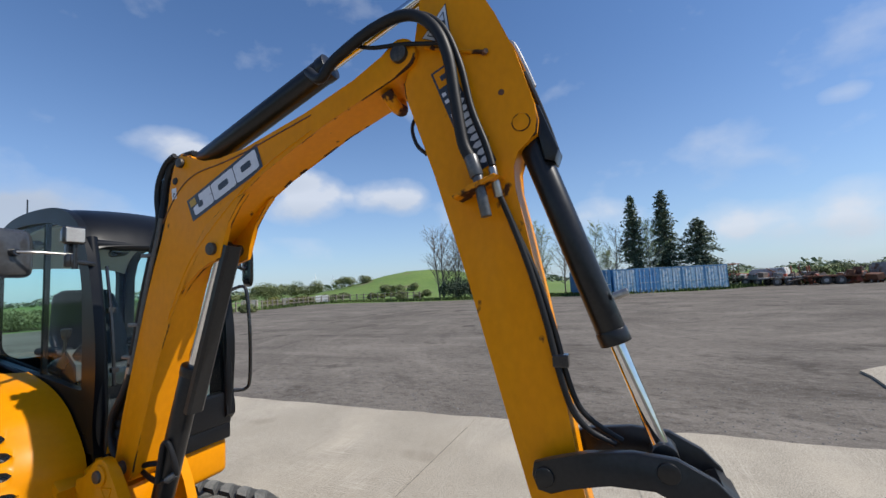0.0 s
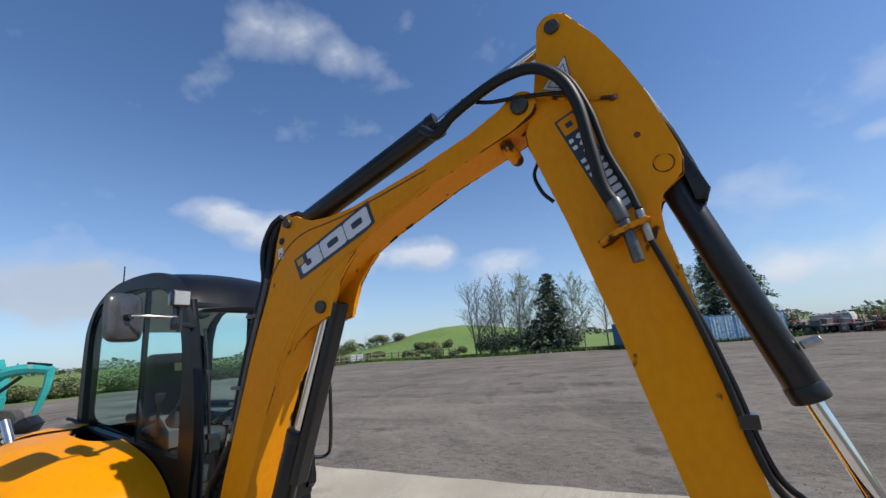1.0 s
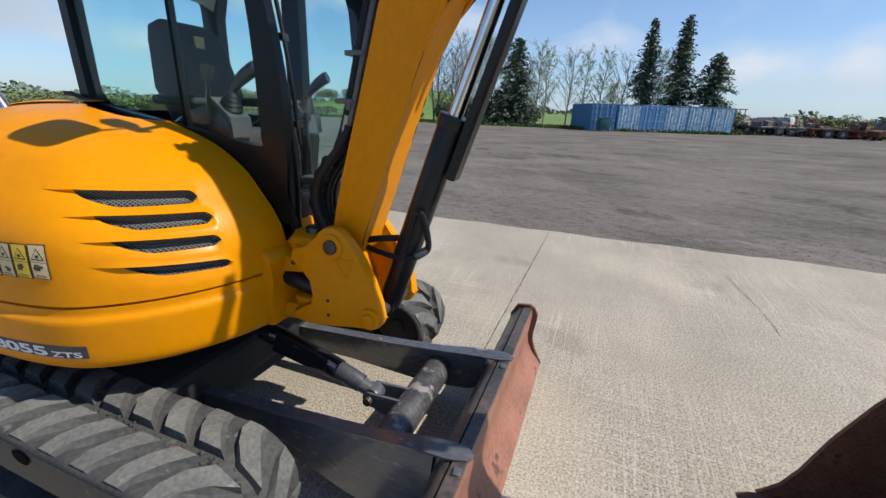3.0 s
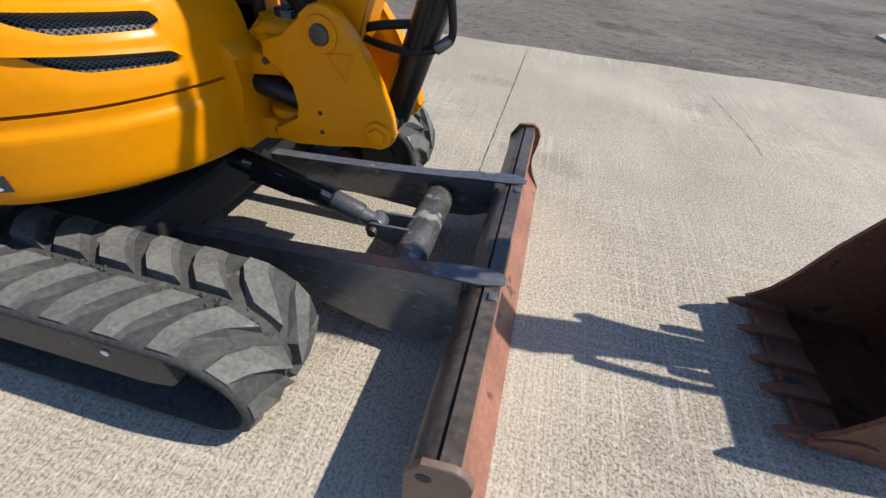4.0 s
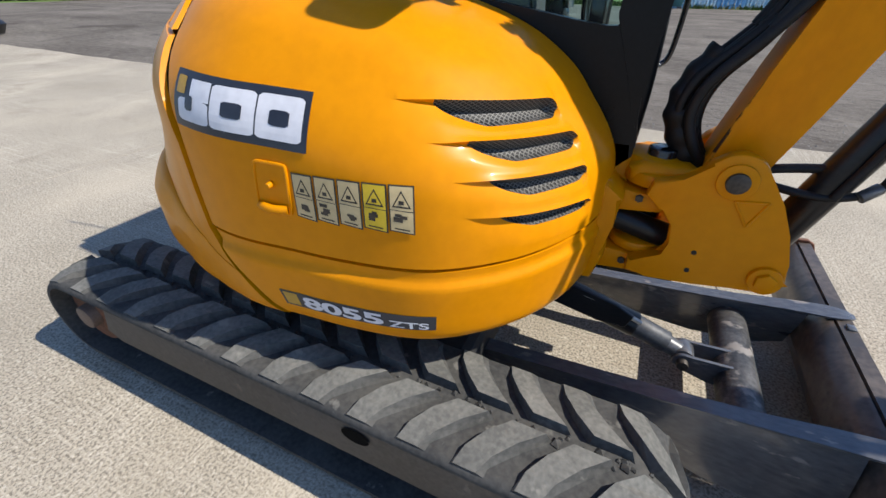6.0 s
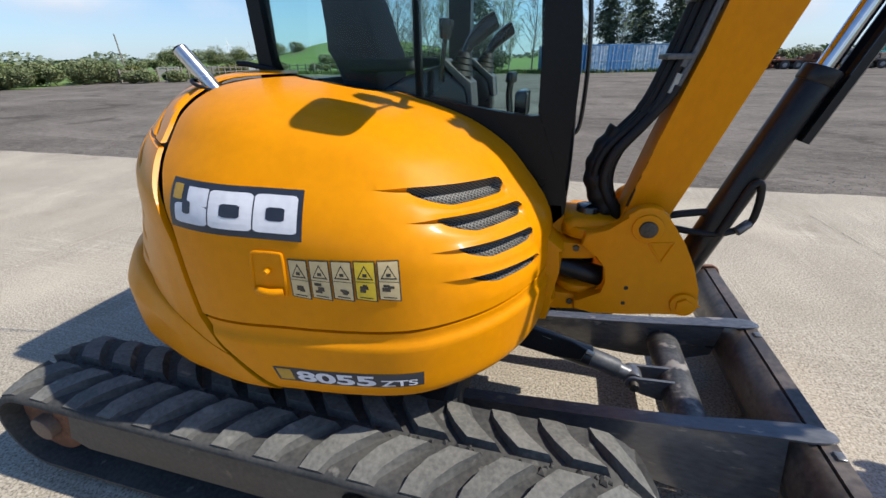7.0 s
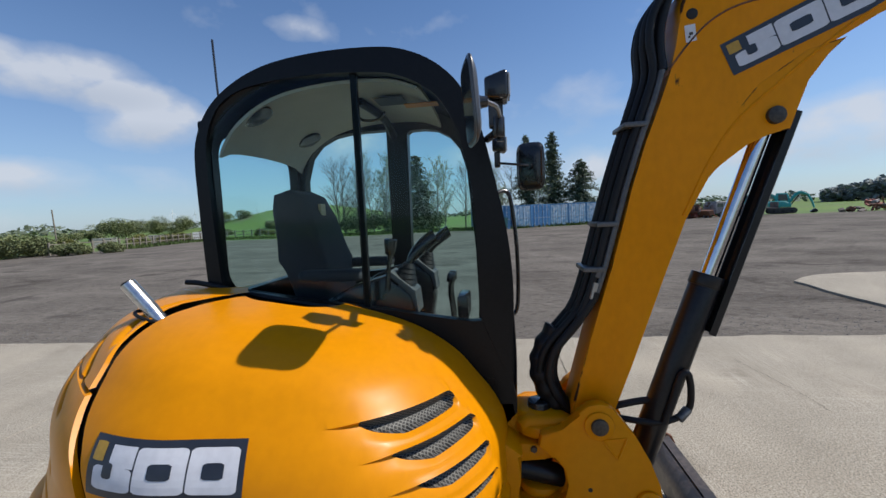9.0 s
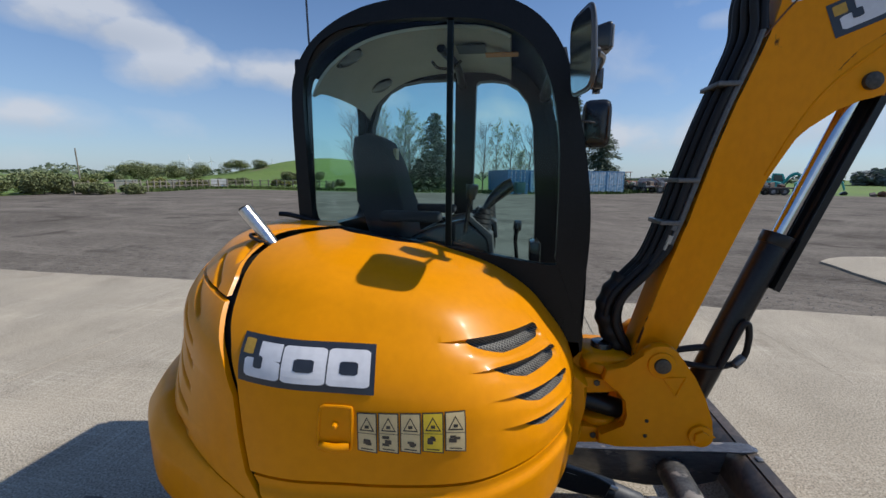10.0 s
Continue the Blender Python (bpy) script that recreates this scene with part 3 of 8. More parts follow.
TH = [-180, -160, -142, -125, -110, -95, -82, -70, -55, -40, -25, -10, 0]
RM = [0.80, 0.79, 0.785, 0.79, 0.812, 0.813, 0.80, 0.825, 0.88, 0.885, 0.875, 0.86, 0.85]
TH_FINE = np.linspace(-180, 0, 181)
RM_FINE = np.convolve(np.pad(np.interp(TH_FINE, TH, RM), 8, mode="edge"), np.hanning(17) / np.hanning(17).sum(), mode="valid")
# size and height of the rings from the lower lip to the crown
PROFILE = [(0.955, 0.615), (0.985, 0.625), (1.0, 0.66), (1.004, 0.76), (1.004, 0.87), (1.003, 1.0), (1.0, 1.12), (0.985, 1.20), (0.935, 1.275), (0.86, 1.345), (0.78, 1.41), (0.65, 1.465), (0.5, 1.495), (0.25, 1.515)]
PLINE = glide([(s, z, 0) for s, z in PROFILE], 12)
PLEN = np.concatenate([[0], np.cumsum([(b - a).length for a, b in zip(PLINE, PLINE[1:])])])
PS, PZ = np.array([p.x for p in PLINE]), np.array([p.y for p in PLINE])


def shell(th, k, off=0.0):
    """The house's surface: th degrees round the slew centre, k metres up its section, off metres proud."""
    def raw(th, k):
        s, z = np.interp(k, PLEN, PS), np.interp(k, PLEN, PZ)
        r = np.interp(-abs(th), TH_FINE, RM_FINE) * s
        x, y = r * math.cos(radians(th)), r * math.sin(radians(th))
        w = min(max((z - 0.87) / 0.25, 0), 1)
        z += w * (-0.2 * x if x > 0 else -0.12 * x)
        return Vector((x, y, z))
    p = raw(th, k)
    if off:
        n = (raw(th + 0.5, k) - raw(th - 0.5, k)).cross(raw(th, k + 0.004) - raw(th, max(k - 0.004, 0)))
        p = p + n.normalized() * off
    return p


def k_at(th, z):
    lo, hi = 0.0, float(PLEN[-1])
    for _ in range(24):
        m = (lo + hi) / 2
        lo, hi = (m, hi) if shell(th, m).z < z else (lo, m)
    return lo


WALL = -0.058  # the covers stop at the cab's side


def clip_to_cab(p):
    if p.y > WALL and p.x > -0.46:
        p.y = WALL
    return p


def lin(a, b, n):
    return [a + (b - a) * i / (n - 1) for i in range(n)]


GAP = [(0.60, -84), (0.66, -90), (0.78, -98.5), (0.87, -102.5), (1.0, -103.8), (1.15, -104.5), (1.25, -107.5), (1.35, -113.5), (1.43, -118.5), (1.505, -126), (1.53, -134)]


def gap_at(z):
    return float(np.interp(z, [g[0] for g in GAP], [g[1] for g in GAP]))


# the vents of the side cover: tip and blunt end in degrees, height of the upper lip at the tip, its fall, the opening's height, start of the tail
VENT_SHAPES = [(-53.2, -25.6, 1.256, 0.027, 0.048, -60.5), (-48.2, -23.6, 1.175, 0.023, 0.045, -55.0), (-45.4, -23.2, 1.095, 0.023, 0.048, -51.6), (-44.2, -21.8, 1.008, 0.030, 0.046, -49.8)]


def vent_lines(tip, end, z0, fall, high, tail):
    """Degrees with the heights of the upper and lower lips: a long point, full towards a blunt round end."""
    ths, up, dn = [tail], [z0 + 0.004], [z0 + 0.001]
    for i in range(25):
        u = i / 24
        full = high * (1 - 0.22 * u) * min(1.0, u / 0.34) ** 0.62
        close = math.sqrt(max(0.0, 1 - max(0.0, (u - 0.90) / 0.10) ** 2))
        top = z0 - fall * u - 0.45 * full * (1 - close)
        ths.append(tip + (end - tip) * u)
        up.append(top)
        dn.append(top - max(full * close, 0.004))
    return ths, up, dn


VENTS = [vent_lines(*v) for v in VENT_SHAPES]


def make_side_cover():
    body = new("side_cover")
    cols = sorted(set([-104.0 + 2.0 * i for i in range(18)] + lin(-69, -14, 92) + [-11, -8, -5, -3.9]))
    bm, vents = bmesh.new(), [bmesh.new() for _ in VENTS]
    top = float(PLEN[-1]) - 0.02
    table, kinds = [], []
    for th in cols:
        ks, off, kind = [], [], []
        low = k_at(th, 0.876)
        cuts = []
        for ths, up, dn in VENTS[::-1]:
            t = min(max(th, ths[0]), ths[-1])
            zu, zd = float(np.interp(t, ths, up)), float(np.interp(t, ths, dn))
            inside = ths[0] < th < ths[-1]
            tip = ths[1]
            open_ = min(max((th - tip) / 1.8, 0), 1) * min(max((ths[-1] - th) / 1.0, 0), 1)
            tail = min(max((th - ths[0]) / (tip - ths[0]), 0), 1) * (1 if inside else 0)
            cuts.append((k_at(th, zd), k_at(th, zu), open_, tail))
        last = low
        for n, (kd, ku, open_, tail) in enumerate(cuts):
            if ku - kd < 0.004:
                ku = kd + 0.004
            for i in range(6):
                ks.append(last + (kd - last) * i / 6)
                lip = max(0, (i - 3) / 3)
                off.append(-0.010 * lip * tail)
                kind.append(None)
            for i in range(4):
                ks.append(kd + (ku - kd) * i / 4)
                depth = (0.0, 0.016, 0.022, 0.022)[i]
                off.append(-0.010 * tail - depth * open_)
                kind.append(n)
            last = ku
        for i in range(26):
            ks.append(last + (top - last) * i / 25)
            off.append(0.006 * cuts[3][3] * max(0, 1 - i / 2.0))
            kind.append(None)
        # the lips above each opening stand proud
        for n in range(3):
            i = 10 * (n + 1)
            off[i] += 0.008 * cuts[n][3]
            off[i + 1] += 0.004 * cuts[n][3]
        if th < -100:
            ks = [max(k, 0) for k in ks]
        row = []
        for k, o in zip(ks, off):
            p = shell(th, k)
            g = gap_at(p.z)
            t2 = max(th, g + 0.8)
            row.append((t2, k, o))
        # the rear rim follows the gap
        if th <= -90:
            u = (th + 104.0) / 14.0
            row = []
            for k, o in zip(ks, off):
                z = shell(-104, k).z
                a = gap_at(z) + 0.45
                row.append((a + (-90 - a) * u, k, o))
        table.append(row)
        kinds.append(kind)
    g = [[bm.verts.new(clip_to_cab(shell(t, k, o))) for t, k, o in row] for row in table]
    for i in range(len(g) - 1):
        mid = (cols[i] + cols[i + 1]) / 2
        for j in range(len(g[0]) - 1):
            n = kinds[i][j]
            f = (g[i][j], g[i + 1][j], g[i + 1][j + 1], g[i][j + 1])
            if n is not None and VENTS[::-1][n][0][1] - 0.2 < mid < VENTS[::-1][n][0][-1] and kinds[i][j] is not None and j % 10 in (6, 7, 8, 9) and j >= 6:
                vb = vents[n]
                vb.faces.new([vb.verts.new(v.co) for v in f])
            else:
                try:
                    bm.faces.new(f)
                except ValueError:
                    pass
    # folded rims
    for line in ([row[0] for row in table], [row[-1] for row in table], table[0], table[-1]):
        edge = [clip_to_cab(shell(t, k, o)) for t, k, o in line]
        back = [clip_to_cab(shell(t, k, o - 0.016)) for t, k, o in line]
        a, b = [bm.verts.new(p) for p in edge], [bm.verts.new(p) for p in back]
        for i in range(len(a) - 1):
            bm.faces.new((a[i], a[i + 1], b[i + 1], b[i]))
    bmesh.ops.remove_doubles(bm, verts=bm.verts[:], dist=0.0004)
    bmesh.ops.dissolve_degenerate(bm, dist=0.0003, edges=bm.edges[:])
    bpy.data.objects.remove(body)
    body = part("side_cover", bm, YELLOW, DIGGER, "glossy yellow engine side cover", True, 35)
    for vb in vents:
        bmesh.ops.remove_doubles(vb, verts=vb.verts[:], dist=0.0005)
        part("vent_mesh", vb, GRILLE, body, "dark woven wire mesh", True, 60)
    return body


SIDE = make_side_cover()


def core_rows(th):
    return lin(0.0, float(PLEN[-1]), 30)


# dark sheet added behind the joints and vents, coloured as the shade inside
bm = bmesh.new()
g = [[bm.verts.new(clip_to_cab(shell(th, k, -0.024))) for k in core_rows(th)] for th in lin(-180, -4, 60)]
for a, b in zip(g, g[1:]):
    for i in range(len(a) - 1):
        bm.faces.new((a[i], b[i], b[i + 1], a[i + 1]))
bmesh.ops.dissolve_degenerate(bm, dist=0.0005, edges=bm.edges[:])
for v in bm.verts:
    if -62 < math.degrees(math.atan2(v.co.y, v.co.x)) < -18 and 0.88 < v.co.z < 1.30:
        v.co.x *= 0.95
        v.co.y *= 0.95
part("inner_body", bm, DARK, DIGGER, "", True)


def skirt_rows(th):
    return [k_at(th, z) for z in (0.6152, 0.622, 0.632, 0.655, 0.69, 0.73, 0.77, 0.80, 0.815, 0.822, 0.829, 0.836, 0.85, 0.864)]


cols = [c for c in lin(-101.5, -6, 56)]
bm = bmesh.new()
grid = []
for th in cols:
    row = []
    for k in skirt_rows(th):
        z = shell(th, k).z
        t2 = max(th, gap_at(z) + 0.8) if th > -95 else (gap_at(z) + 0.8) + (th + 101.5) / 6.5 * (-95 - gap_at(z) - 0.8) if gap_at(z) + 0.8 < -95 else max(th, gap_at(z) + 0.8)
        # a narrow band under the joint, then a rounded ledge
        ledge = float(np.interp(z, [0.70, 0.79, 0.817, 0.835, 0.864], [0.002, 0.008, 0.009, -0.004, -0.003]))
        row.append(bm.verts.new(shell(t2, k, ledge)))
    grid.append(row)
for a, b in zip(grid, grid[1:]):
    for i in range(len(a) - 1):
        try:
            bm.faces.new((a[i], b[i], b[i + 1], a[i + 1]))
        except ValueError:
            pass
for line, s in (([r[-1] for r in grid], 0.97), ([r[0] for r in grid], 0.90)):
    back = [bm.verts.new((v.co.x * s, v.co.y * s, v.co.z + (0.004 if s > 0.95 else 0.01))) for v in line]
    for i in range(len(line) - 1):
        bm.faces.new((line[i], line[i + 1], back[i + 1], back[i]))
bmesh.ops.dissolve_degenerate(bm, dist=0.0005, edges=bm.edges[:])
SKIRT = part("skirt", bm, YELLOW, DIGGER, "yellow lower skirt panel", True, 40)


def seam_at(th):
    """Height of the joint between the casting and the rear cover above it."""
    return float(np.interp(th, [-180, -138, -125, -115, -104, -98], [1.0, 0.97, 0.90, 0.84, 0.76, 0.72]))


def make_counterweight():
    """The rear casting below, the slotted corner cover on it, the rear bonnet on top."""
    zs = np.linspace(0.60, 1.62, 200)
    ks = [k_at(-140, z) for z in zs]

    def build(low, high, rows, cols, casting):
        bm = bmesh.new()
        grid = []
        for u in lin(0, 1, cols):
            row = []
            for v in lin(0, 1, rows):
                th = -180 + u * 78
                z = low(th) + (high(th) - low(th)) * v
                t = -180 + u * (gap_at(z) - 0.45 + 180)
                proud = 0.007 + 0.045 * min(max((-108 - t) / 22, 0), 1) * min(max((1.16 - z) / 0.2, 0), 1)
                if casting:
                    amp = float(np.interp(t, [-180, -150, -135, -122, -110, -100], [0.115, 0.11, 0.082, 0.034, 0.008, 0.0]))
                    proud += amp * min(1, (1 - v) / 0.4) ** 0.5
                elif -139 < t < -123:
                    f = (z * 12.5 + t * 0.055) % 1.0
                    fade = min(1, (-123 - t) / 2, (t + 139) / 3)
                    proud -= 0.018 * fade * max(0, 1 - abs(f - 0.5) / 0.16)
                p = clip_to_cab(shell(t, float(np.interp(z, zs, ks)), proud))
                if casting:
                    p.z += 0.07 * min(max((-110 - t) / 40, 0), 1) * (1 - v)
                row.append(bm.verts.new(p))
            grid.append(row)
        for a, b in zip(grid, grid[1:]):
            for i in range(len(a) - 1):
                bm.faces.new((a[i], b[i], b[i + 1], a[i + 1]))
        for line in (grid[-1], [r[0] for r in grid], [r[-1] for r in grid]):
            back = [bm.verts.new((v.co.x * 0.978, v.co.y * 0.978, v.co.z)) for v in line]
            for i in range(len(line) - 1):
                bm.faces.new((line[i], line[i + 1], back[i + 1], back[i]))
        bmesh.ops.dissolve_degenerate(bm, dist=0.0004, edges=bm.edges[:])
        return bm

    part("counterweight", build(lambda t: 0.615, lambda t: seam_at(t) - 0.004, 24, 60, True), YELLOW, DIGGER, "yellow cast rear counterweight", True, 50)
    part("corner_cover", build(lambda t: seam_at(t) + 0.004, lambda t: 1.372, 110, 90, False), YELLOW, DIGGER, "yellow rear corner cover with short slots", True, 40)
    part("rear_cover", build(lambda t: 1.384, lambda t: 1.545, 30, 90, False), YELLOW, DIGGER, "yellow rear bonnet with slots", True, 40)


make_counterweight()

# left-hand half of the house, below and behind the cab
bm = bmesh.new()
grid = []
for th in lin(-3, 180, 60):
    row = []
    for z in lin(0.62, 0.98, 8):
        p = shell(th, k_at(0, z) if z < 0.95 else k_at(0, 0.94), 0.0)
        row.append(bm.verts.new((p.x, p.y, z)))
    grid.append(row)
for a, b in zip(grid, grid[1:]):
    for i in range(7):
        bm.faces.new((a[i], b[i], b[i + 1], a[i + 1]))
bm.faces.new([r[-1] for r in grid])
part("left_cover", bm, YELLOW, DIGGER, "", True, 40)
part("left_front_cover", block((0.05, 0.30, 0.60), (0.825, 0.835, 0.850), 0.045, 3), YELLOW, DIGGER, "yellow front corner below the cab", True)
# back wall of the engine bay behind the cab, and the floor of the house
part("engine_bay", block((-0.72, -0.05, 0.95), (-0.43, 0.72, 1.44), 0.06, 3), YELLOW, DIGGER, "", True)
part("slew_floor", rod((0, 0, 0.60), (0, 0, 0.66), 0.70, 0.72, 64), DARK, DIGGER)
part("slew_ring", rod((0, 0, 0.44), (0, 0, 0.61), 0.40, 0.42, 48), DARK, DIGGER)


def patch(uv_to_tz, u0, u1, v0, v1, off, n=12, m=4, radius=0.0, mat_index=0, bm=None):
    """A piece of film on the house: a rectangle of the sticker's own u and v, with round corners."""
    bm = bm or bmesh.new()
    cols = []
    for i in range(n + 1):
        u = u0 + (u1 - u0) * i / n
        d = min(u - u0, u1 - u)
        inset = 0.0
        if radius and d < radius:
            inset = radius - math.sqrt(max(radius ** 2 - (radius - d) ** 2, 0))
            inset *= (v1 - v0) / max(v1 - v0, 1e-6)
        cols.append([bm.verts.new(uv_to_tz(u, v0 + inset + (v1 - v0 - 2 * inset) * j / m, off)) for j in range(m + 1)])
    for a, b in zip(cols, cols[1:]):
        for j in range(m):
            f = bm.faces.new((a[j], b[j], b[j + 1], a[j + 1]))
            f.material_index = mat_index
    return bm


def on_house(corners):
    """Maps u, v in 0..1 to the house between four corners of degrees and heights: tl, tr, br, bl."""
    def at(u, v, off):
        (a0, z0), (a1, z1), (a2, z2), (a3, z3) = corners
        t = (a0 * (1 - u) + a1 * u) * (1 - v) + (a3 * (1 - u) + a2 * u) * v
        z = (z0 * (1 - u) + z1 * u) * (1 - v) + (z3 * (1 - u) + z2 * u) * v
        return shell(t, k_at(t, z), off)
    return at


def badge(at, o, parent):
    """The maker's badge as plain shapes: a dark field, a small yellow square, three pale blocks with a slot each."""
    part("badge", patch(at, 0, 1, 0, 1, o, 30, 8), DECAL_DARK, parent, "dark badge field")
    part("badge_square", patch(at, 0.03, 0.115, 0.10, 0.40, o + 0.001, 3, 3, 0.01), DECAL_AMBER, parent, "small yellow square")
    for u0, u1, slot in ((0.055, 0.335, (0.13, 0.20, 0.40, 0.66)), (0.345, 0.655, (0.43, 0.57, 0.36, 0.62)), (0.665, 0.965, (0.75, 0.88, 0.36, 0.62))):
        bm = patch(at, u0, u1, 0.46 if u0 < 0.1 else 0.12, 0.86, o + 0.001, 16, 6, 0.05)
        if u0 < 0.1:
            patch(at, 0.165, 0.335, 0.12, 0.46, o + 0.001, 8, 4, 0.0, 0, bm)
        patch(at, *slot, o + 0.002, 6, 3, 0.03, 1, bm)
        part("badge_block", bm, (DECAL_WHITE, DECAL_DARK), parent, "pale block")


badge(on_house([(-104.0, 1.292), (-74.2, 1.266), (-74.7, 1.145), (-103.6, 1.165)]), 0.003, SIDE)


def lettering(text, bold=0.0):
    """The built-in font as flat mesh: vertices and faces."""
    cu = bpy.data.curves.new("lettering", "FONT")
    cu.body, cu.offset = text, bold
    ob = new("lettering", cu)
    dg = bpy.context.evaluated_depsgraph_get()
    me = ob.evaluated_get(dg).to_mesh()
    vs, fs = [v.co.copy() for v in me.vertices], [tuple(p.vertices) for p in me.polygons]
    ob.evaluated_get(dg).to_mesh_clear()
    bpy.data.objects.remove(ob)
    bpy.data.curves.remove(cu)
    return vs, fs


def letters_on(bm, text, at, u0, u1, v0, v1, off, mat_index, bold=0.0):
    vs, fs = lettering(text, bold)
    xs, ys = [v.x for v in vs], [v.y for v in vs]
    x0, x1, y0, y1 = min(xs), max(xs), min(ys), max(ys)
    made = [bm.verts.new(at(u0 + (u1 - u0) * (v.x - x0) / (x1 - x0), v1 + (v0 - v1) * (v.y - y0) / (y1 - y0), off)) for v in vs]
    for f in fs:
        try:
            bm.faces.new([made[i] for i in f]).material_index = mat_index
        except ValueError:
            pass


at = on_house([(-86.2, 0.726), (-54.2, 0.724), (-54.2, 0.674), (-85.0, 0.674)])
bm = bmesh.new()
patch(at, 0, 1, 0, 1, 0.005, 30, 4, 0, 0, bm)
patch(at, 0.02, 0.125, 0.12, 0.88, 0.006, 4, 3, 0, 1, bm)
letters_on(bm, "8055", at, 0.16, 0.70, 0.14, 0.90, 0.007, 2, 0.035)
letters_on(bm, "ZTS", at, 0.73, 0.96, 0.45, 0.90, 0.007, 2, 0.02)
part("model_plate", bm, (DECAL_DARK, DECAL_AMBER, DECAL_WHITE), SKIRT, "dark strip with pale model number")

# five safety stickers
for n in range(5):
    a = lambda f: -78.2 + (-57.4 + 78.2) * f
    f0, f1 = n / 5 + 0.006, (n + 1) / 5 - 0.006
    at = on_house([(a(f0), 1.098), (a(f1), 1.097), (a(f1), 0.976), (a(f0), 0.984)])
    bm = bmesh.new()
    patch(at, 0, 1, 0, 1, 0.003, 4, 6, 0, 0, bm)
    patch(at, 0.06, 0.94, 0.03, 0.97, 0.0038, 4, 6, 0, 1, bm)
    for o, s, mi in ((0.0046, 1.0, 0), (0.0053, 0.76, 1)):
        tri = [bm.verts.new(at(0.5 + x * s, 0.30 + y * s, o)) for x, y in ((0, -0.20), (0.37, 0.15), (-0.37, 0.15))]
        bm.faces.new(tri).material_index = mi
    patch(at, 0.40, 0.60, 0.30, 0.38, 0.006, 2, 2, 0, 0, bm)
    patch(at, 0.06, 0.94, 0.505, 0.52, 0.0044, 2, 1, 0, 0, bm)
    rnd = random.Random(n)
    for _ in range(3):
        u, v = rnd.uniform(0.15, 0.5), rnd.uniform(0.56, 0.8)
        patch(at, u, u + rnd.uniform(0.2, 0.38), v, v + rnd.uniform(0.05, 0.12), 0.0046, 2, 2, 0, 0, bm)
    patch(at, 0.2, 0.8, 0.90, 0.93, 0.0046, 2, 1, 0, 0, bm)
    part("safety_sticker", bm, (PIN, DECAL_YELLOW if n == 3 else DECAL_CREAM), SIDE, "yellow warning sticker" if n == 3 else "cream warning sticker")

# recessed lock plate: a raised rim, a sunk face with its knob, a scooped lip below
at = on_house([(-85.6, 1.116), (-78.9, 1.113), (-79.2, 0.980), (-86.4, 0.982)])
LOCK = part("lock_plate", patch(at, 0.03, 0.97, 0.02, 0.98, 0.0022, 14, 8, 0.12, 0), YELLOW, SIDE, "yellow moulded lock plate", True, 30)
rim = [(0.14, 0.02), (0.86, 0.02), (0.97, 0.10), (0.98, 0.50), (0.97, 0.90), (0.86, 0.98), (0.14, 0.98), (0.03, 0.90), (0.02, 0.50), (0.03, 0.10), (0.14, 0.02)]
part("lock_rim", tube([at(u, v, 0.002) for u, v in rim], 0.0048, 8, 4), YELLOW, LOCK, "", True)
part("lock_knob", rod(at(0.5, 0.42, 0.000), at(0.5, 0.42, 0.020), 0.0095, 0.007, 16, 0.002), YELLOW, LOCK, "", True)
part("lock_lip", tube([at(0.10, 0.88, 0.004), at(0.3, 0.885, 0.012), at(0.5, 0.888, 0.015), at(0.7, 0.885, 0.012), at(0.90, 0.88, 0.004)], 0.0115, 10), YELLOW, LOCK, "", True)

# tailpipe
PIPE = part("tailpipe", tube([(-0.285, -0.385, 1.46), (-0.335, -0.388, 1.53), (-0.405, -0.396, 1.622)], 0.024, 24, 6), ALU, DIGGER, "polished silver tailpipe, cut at a slant", True, 50)
# a solid disc, the shade inside the pipe painted on
part("pipe_mouth", rod((-0.402, -0.396, 1.617), (-0.4085, -0.3965, 1.6275), 0.0195, None, 24), DARK, PIPE)
part("pipe_seal", tube([(-0.33 + 0.06 * math.cos(a), -0.388 + 0.035 * math.sin(a), 1.506 - 0.02 * math.cos(a)) for a in lin(0, 6.2832, 13)], 0.006, 8, 3), HOSE, DIGGER, "", True)

# ---- cab ----
CAB_Y0, CAB_Y1 = -0.05, 0.84
OUTER = [(-0.365, 1.02), (-0.365, 1.30), (-0.372, 1.55), (-0.380, 1.80), (-0.382, 2.07), (-0.356, 2.19), (-0.295, 2.287), (-0.205, 2.358), (-0.10, 2.408), (0.02, 2.438), (0.20, 2.455), (0.40, 2.452), (0.52, 2.43), (0.63, 2.375), (0.72, 2.285), (0.785, 2.15), (0.83, 1.97), (0.868, 1.78), (0.888, 1.62), (0.892, 1.45), (0.875, 1.20), (0.855, 0.98), (0.40, 0.99), (0.0, 1.0)]
PANE = [(-0.306, 1.535), (-0.312, 1.60), (-0.320, 1.75), (-0.326, 1.90), (-0.328, 2.10), (-0.305, 2.205), (-0.250, 2.288), (-0.165, 2.336), (-0.06, 2.358), (0.07, 2.368), (0.20, 2.370), (0.36, 2.362), (0.47, 2.345), (0.57, 2.30), (0.64, 2.24), (0.695, 2.14), (0.732, 2.02), (0.752, 1.88), (0.760, 1.70), (0.762, 1.52), (0.760, 1.42), (0.735, 1.385), (0.40, 1.435), (0.0, 1.49)]


